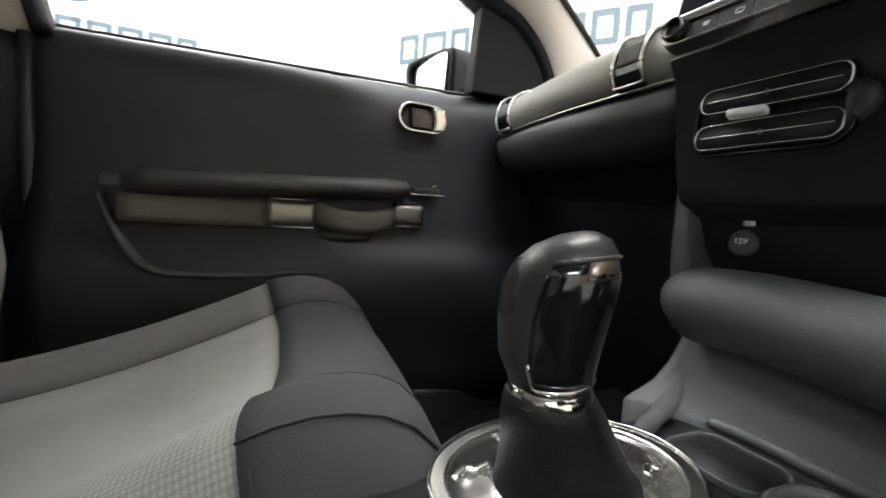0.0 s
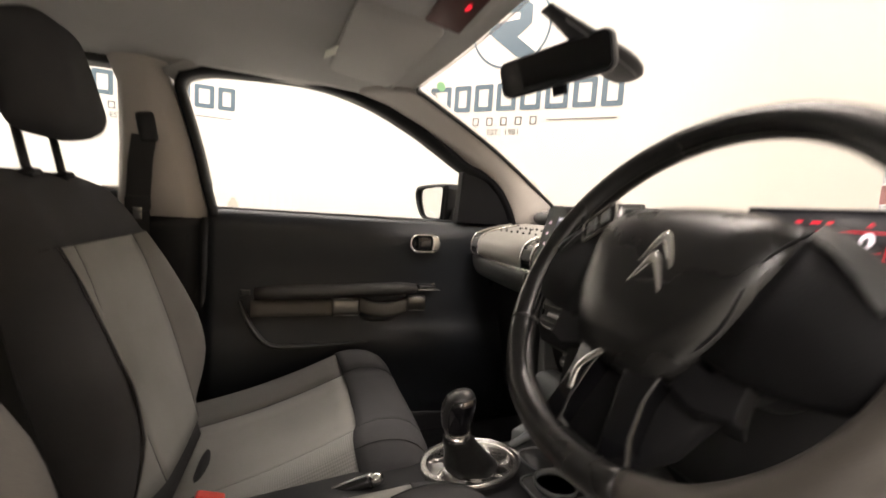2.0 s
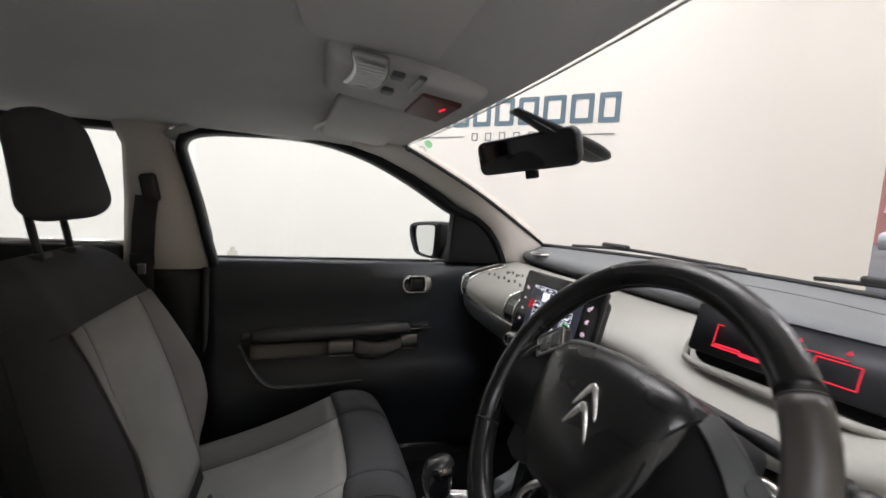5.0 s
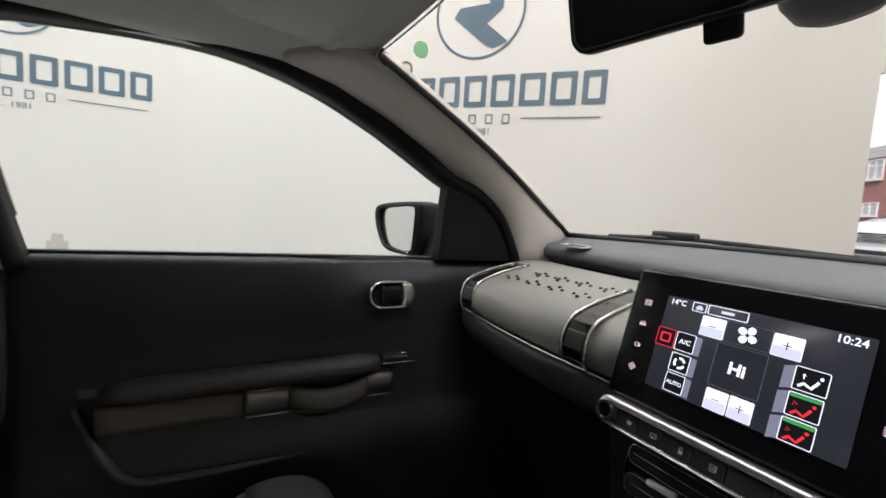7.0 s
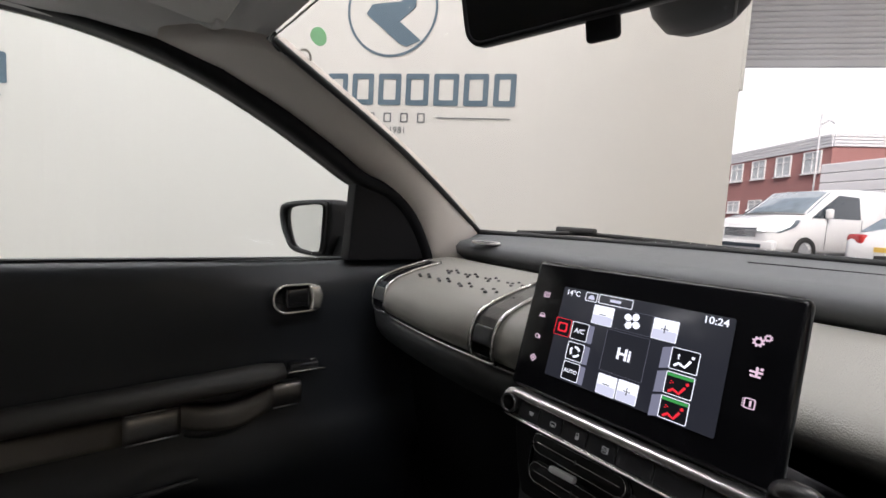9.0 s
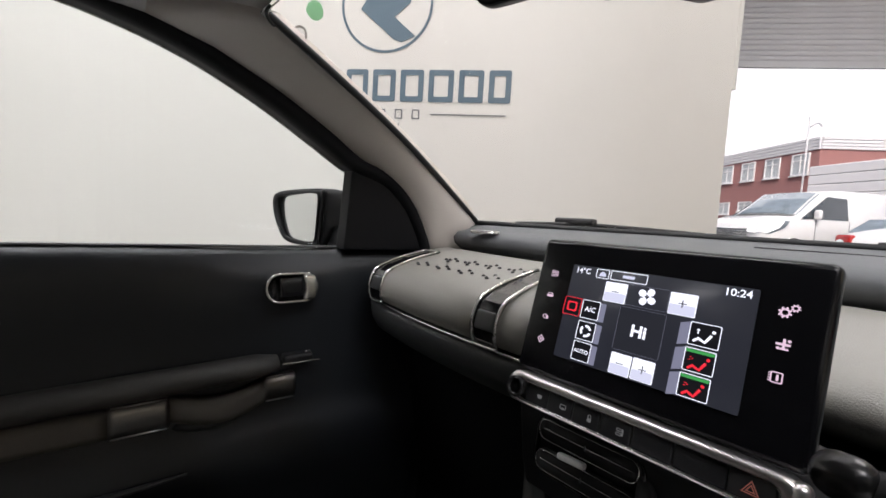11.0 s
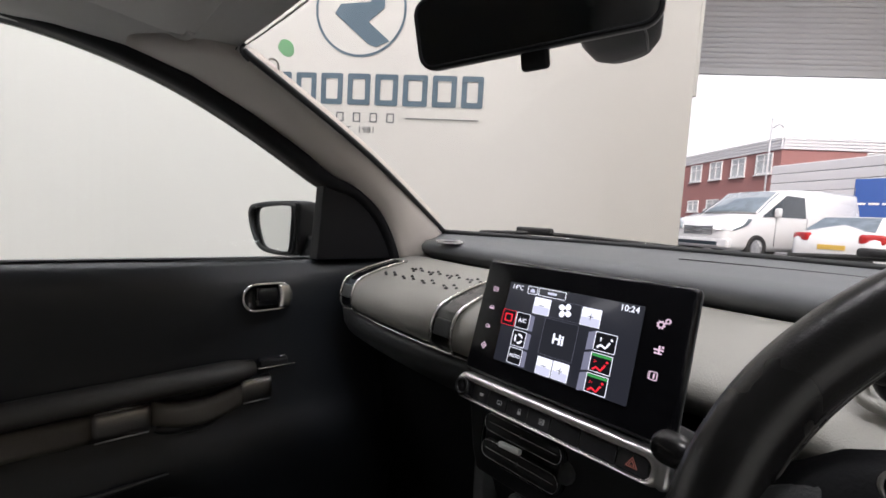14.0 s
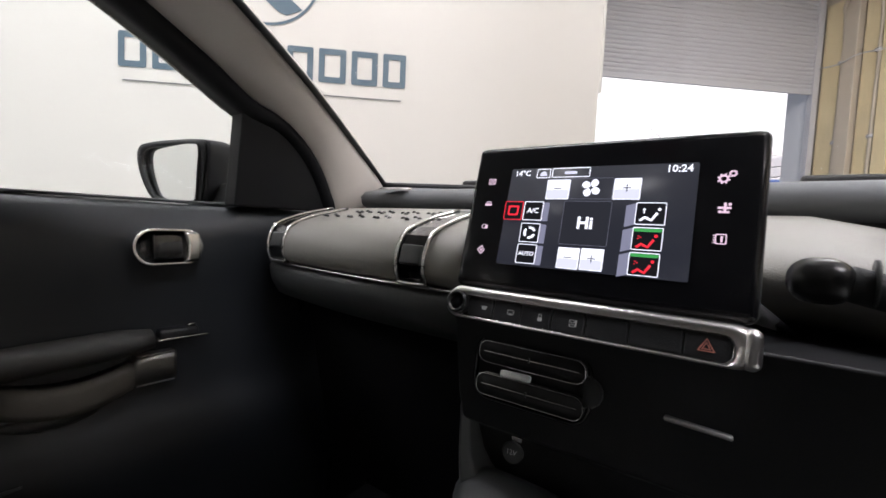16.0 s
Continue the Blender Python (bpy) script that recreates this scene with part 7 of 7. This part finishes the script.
    hr = part("headrest", rbox((0.172, 0.110, 0.205), 0.045, H @ pose(0.008, 0.045, 0.0), n=5, deform=lambda v: (v.x * (1.08 - 0.30 * (v.z + 0.1) / 0.2) + 0.012 * (v.z + 0.1) / 0.2, v.y * (1.05 - 0.2 * (v.z + 0.1) / 0.2) - 0.3 * v.z * v.z, v.z)), "seat_dark", th, "charcoal headrest")
    for s in (-1, 1):
        part("post", tube([(H @ Vector((0.055 * s, 0.0, z))) for z in (-0.19, -0.08)], 0.007, 8), "black", hr)
        part("post_guide", rbox((0.03, 0.03, 0.012), 0.004, H @ pose(0.055 * s, 0.0, -0.163)), "black", th)
    return th


front_seat(-0.350, 0.10, 0.0, 17, "grey and charcoal cloth passenger seat with headrest")
front_seat(0.360, 0.065, 0.06, 20, "grey and charcoal cloth driver's seat with headrest")


def rear_bench():
    th = thing("rear_bench", (0, -1.1, 0.33), "dark cloth rear bench seat", "rear seat")
    part("cushion", rbox((1.24, 0.48, 0.2), 0.05, pose(0, -1.08, 0.50)), "seat_dark", th)
    part("backrest", rbox((1.24, 0.14, 0.58), 0.05, pose(0, -1.36, 0.80, 18, 0, 0)), "seat_dark", th)
    return th


rear_bench()


def seat_belt():
    th = thing("seat_belt", (-0.68, -0.38, 1.24), "black seat belt hanging from the door pillar", "seat belt")
    part("guide", rbox((0.022, 0.040, 0.075), 0.010, pose(-0.664, -0.380, 1.235, 10, 0, 0)), "black", th)
    pts = [(-0.662, -0.385, 1.215), (-0.660, -0.392, 1.15), (-0.658, -0.397, 1.05), (-0.660, -0.402, 0.85), (-0.68, -0.41, 0.45)]
    rr = [[Vector((x, y - 0.026, z)), Vector((x + 0.001, y + 0.026, z)), Vector((x + 0.004, y + 0.026, z)), Vector((x + 0.004, y - 0.026, z))] for x, y, z in pts]
    part("webbing", loft(rr), "rubber", th, smooth=False)
    part("tongue", rbox((0.012, 0.055, 0.035), 0.005, pose(-0.655, -0.397, 1.045)), "black", th)
    part("tongue_plate", rbox((0.004, 0.02, 0.03), 0.002, pose(-0.650, -0.397, 1.020)), "chrome", th)
    return th


seat_belt()


def belt_buckle(x, y, up=0.0):
    th = thing("belt_buckle", (x, y, 0.58 + up), "black seat belt buckle with a red release button", "belt buckle", "belt buckles")
    part("body", rbox((0.026, 0.050, 0.085), 0.008, pose(x, y, 0.60 + up, -20, 0, 0)), "black", th)
    part("release_button", rbox((0.020, 0.040, 0.012), 0.004, pose(x, y + 0.016, 0.643 + up, -20, 0, 0)), "red_button", th, "red release button")
    return th


belt_buckle(-0.034, -0.182, -0.004)


# ---- roof fittings ----
def rear_view_mirror():
    th = thing("rear_view_mirror", (0.0, 0.40, 1.40), "black rear-view mirror on a tapered windscreen mount", "rear-view mirror")
    yaw, rise, lean = 0.343, 0.0745, 0.252
    way = Vector((math.cos(yaw) * math.cos(rise), math.sin(yaw) * math.cos(rise), math.sin(rise)))
    back = Vector((way.y, -way.x, 0)).normalized()
    up = back.cross(way)
    up = up if up.z > 0 else -up
    up = up * math.cos(lean) + back * math.sin(lean)
    fw = way.cross(up)
    c = Vector((-0.014, 0.350, 1.3395))
    m = Matrix(((way.x, up.x, fw.x, c.x), (way.y, up.y, fw.y, c.y), (way.z, up.z, fw.z, c.z), (0, 0, 0, 1)))
    ring = lambda k, r, z, d=0.0: [m @ Vector((x, y + d, z)) for x, y in rounded(0.222 * k, 0.066 * (2 * k - 1), r, 6)]
    part("housing", loft([ring(0.985, 0.014, 0.002), ring(1.0, 0.016, 0.0), ring(1.0, 0.016, -0.010), ring(0.95, 0.016, -0.024), ring(0.84, 0.012, -0.034, -0.002)]), "black", th, "black plastic mirror housing")
    part("rim", ring_slab(rounded(0.220, 0.064, 0.015, 6), rounded(0.213, 0.057, 0.012, 6), 0.003, m @ Matrix.Translation((0, 0, 0.001))), "soft_black", th)
    part("glass", slab(rounded(0.214, 0.058, 0.012, 6), 0.002, m @ Matrix.Translation((0, 0, 0.0012))), "mirror", th, "clear mirror glass", smooth=False)
    part("toggle", rbox((0.026, 0.022, 0.012), 0.004, m @ Matrix.Translation((0.004, -0.038, -0.010))), "soft_black", th)
    part("arm", tube(smooth_path([c - fw * 0.03, CAR @ Vector((-0.012, 0.39, 1.355)), CAR @ Vector((-0.016, 0.415, 1.362))]), 0.012, 10), "black", th)
    # tapered cover that hugs the glass, wide and deep at its lower end
    rows = []
    for y, w, d in ((0.285, 0.016, 0.006), (0.32, 0.020, 0.008), (0.36, 0.027, 0.012), (0.40, 0.035, 0.016), (0.44, 0.042, 0.019), (0.47, 0.044, 0.020), (0.495, 0.038, 0.016), (0.512, 0.024, 0.007)):
        t = (y - 0.25) / 0.75
        z = lerp(1.402, 1.115, t) + 0.045 * math.sin(math.pi * t) - 0.001
        rows.append([CAR @ Vector((curve(y, [0.27, 0.51], [0.020, -0.042]) + w * math.cos(a), y - 0.25 * d * math.sin(a), z + 0.004 - d * math.sin(a) ** 0.8)) for a in (math.pi * j / 12 for j in range(13))])
    part("mount_shroud", loft(rows), "black", th, "tapered black mount cover on the glass")
    part("shroud_line", tube([r[3] + Vector((0, 0, -0.001)) for r in rows[1:-1]], 0.0012, 6), "dashtop", th, "pale joint line")
    return th


rear_view_mirror()


def sun_visor(s):
    label = "grey vinyl sun visor folded up with a paper label" if s < 0 else "grey vinyl sun visor folded up"
    th = thing("sun_visor", (0.34 * s, 0.1, 1.41), label, "sun visor", "sun visors")
    VX, VY = (0.325, 0.105) if s < 0 else (0.283, 0.042)
    out = rounded(0.36, 0.165, 0.035, 6)
    rows = []
    for sc, dz in ((0.97, 0.0), (1.0, -0.004), (1.0, -0.009), (0.965, -0.013)):
        rows.append([Vector((VX * s + x * sc, VY + y * sc - 0.14 * (VX * s + x) ** 2, liner_z(VX * s + x, VY - 0.015 + y) - 0.006 + dz)) for x, y in out])
    part("panel", in_car(loft(rows)), "visor", th)
    hx = VX + 0.172
    hook = [Vector(((hx + dx) * s, VY + dy - 0.14 * hx * hx, liner_z(hx, VY + dy) + dz)) for dx, dy, dz in ((-0.026, 0.078, -0.013), (-0.010, 0.077, -0.014), (0.004, 0.069, -0.013), (0.011, 0.058, -0.008), (0.012, 0.050, 0.004))]
    path = smooth_path(hook)
    part("hinge", in_car(tube(path, [0.0055 + 0.003 * k / len(path) for k in range(len(path))], 10)), "visor", th, "short hooked visor hinge")
    if s < 0:
        part("label", rbox((0.058, 0.030, 0.002), 0.0008, pose(-0.352, 0.018, 1.4000, 30, 0, -2)), "label", th, "white paper label")
    return th


for s in (-1, 1):
    sun_visor(s)


def roof_console():
    th = thing("roof_console", (0.0, 0.14, 1.43), "grey overhead console with reading lamp and red warning display", "overhead console")
    part("body", rbox((0.20, 0.24, 0.040), 0.018, pose(-0.02, 0.11, 1.427, -7, 0, -4.6)), "liner", th)
    m = pose(0.045, 0.045, 1.4075, -6, 0, -4.6)
    ln = part("lamp_lens", rbox((0.140, 0.050, 0.012), 0.006, m @ Matrix.Translation((0, 0, 0.009)), deform=lambda v: (v.x, v.y - 2.0 * v.x * v.x, v.z)), "lamp_glass", th, "smoky ribbed reading lamp lens")
    for k in range(9):
        part("rib", rbox((0.0025, 0.040, 0.0016), 0.0006, m @ Matrix.Translation((-0.056 + 0.014 * k, -2.0 * (-0.056 + 0.014 * k) ** 2, 0.0028))), "dashtop", ln)
    for dx in (-0.045, 0.040):
        part("lamp_switch", rbox((0.022, 0.018, 0.008), 0.003, m @ Matrix.Translation((dx, 0.034, 0.002))), "console", th)
    d = part("display", rbox((0.135, 0.066, 0.010), 0.004, pose(-0.030, 0.168, 1.3985, -9, 0, -4.6)), "red_display", th, "dark red warning display")
    for k in range(3):
        part("indicator", rbox((0.003 if k != 1 else 0.0045, 0.013, 0.002), 0.0008, pose(-0.008 + 0.007 * k, 0.180, 1.3915, 20, 0, 0)), "red_led", d, "red lit figure")
    part("handle_recess", rbox((0.07, 0.012, 0.006), 0.003, pose(0.075, 0.108, 1.403, -8, 0, -4.6)), "lowdash", th)
    return th


roof_console()


# ---- small things on the windscreen ----
for at_, key, lab, r in (((-0.434, 0.311, 1.398), "green_sticker", "small green sticker on the windscreen", 0.0145), ((-0.508, 0.320, 1.391), "pale_sticker", "small pale round sticker on the windscreen", 0.0135)):
    gx = Vector((0.93, 0.30, 0.20)).normalized()
    gz = Vector((0.42, -0.72, -0.55))
    gz = (gz - gx * gz.dot(gx)).normalized()
    gy = gz.cross(gx).normalized()
    m = Matrix(((gx.x, gy.x, gz.x, at_[0]), (gx.y, gy.y, gz.y, at_[1]), (gx.z, gy.z, gz.z, at_[2]), (0, 0, 0, 1)))
    oval = lambda k: [(k * r * math.cos(a) * (1 + 0.05 * math.sin(3 * a)), k * r * 0.86 * math.sin(a)) for a in (2 * math.pi * j / 20 for j in range(20))]
    st = slab(oval(1.0), 0.0006, m) if key == "green_sticker" else ring_slab(oval(1.0), oval(0.68), 0.0004, m)
    tagged(part("windscreen_sticker", st, key, smooth=False), lab, "sticker", "stickers on the windscreen")


def wiper(pts, label):
    th = thing("wiper", pts[0], label, "wiper", "wipers")
    path = smooth_path(pts, 5)
    part("blade", tube(path, 0.006, 6), "rubber", th)
    mid = Vector(pts[1])
    part("bracket", rbox((0.11, 0.024, 0.016), 0.006, Matrix.Translation(mid + Vector((0, 0, 0.008)))), "black", th)
    return th


wiper([(-0.56, 0.93, 1.118), (-0.43, 1.005, 1.124), (-0.30, 1.045, 1.122), (-0.05, 1.085, 1.112)], "black wiper blade parked at the foot of the windscreen")
wiper([(0.10, 1.09, 1.118), (0.25, 1.06, 1.126), (0.42, 1.00, 1.122), (0.52, 0.95, 1.116)], "black wiper blade parked at the foot of the windscreen")
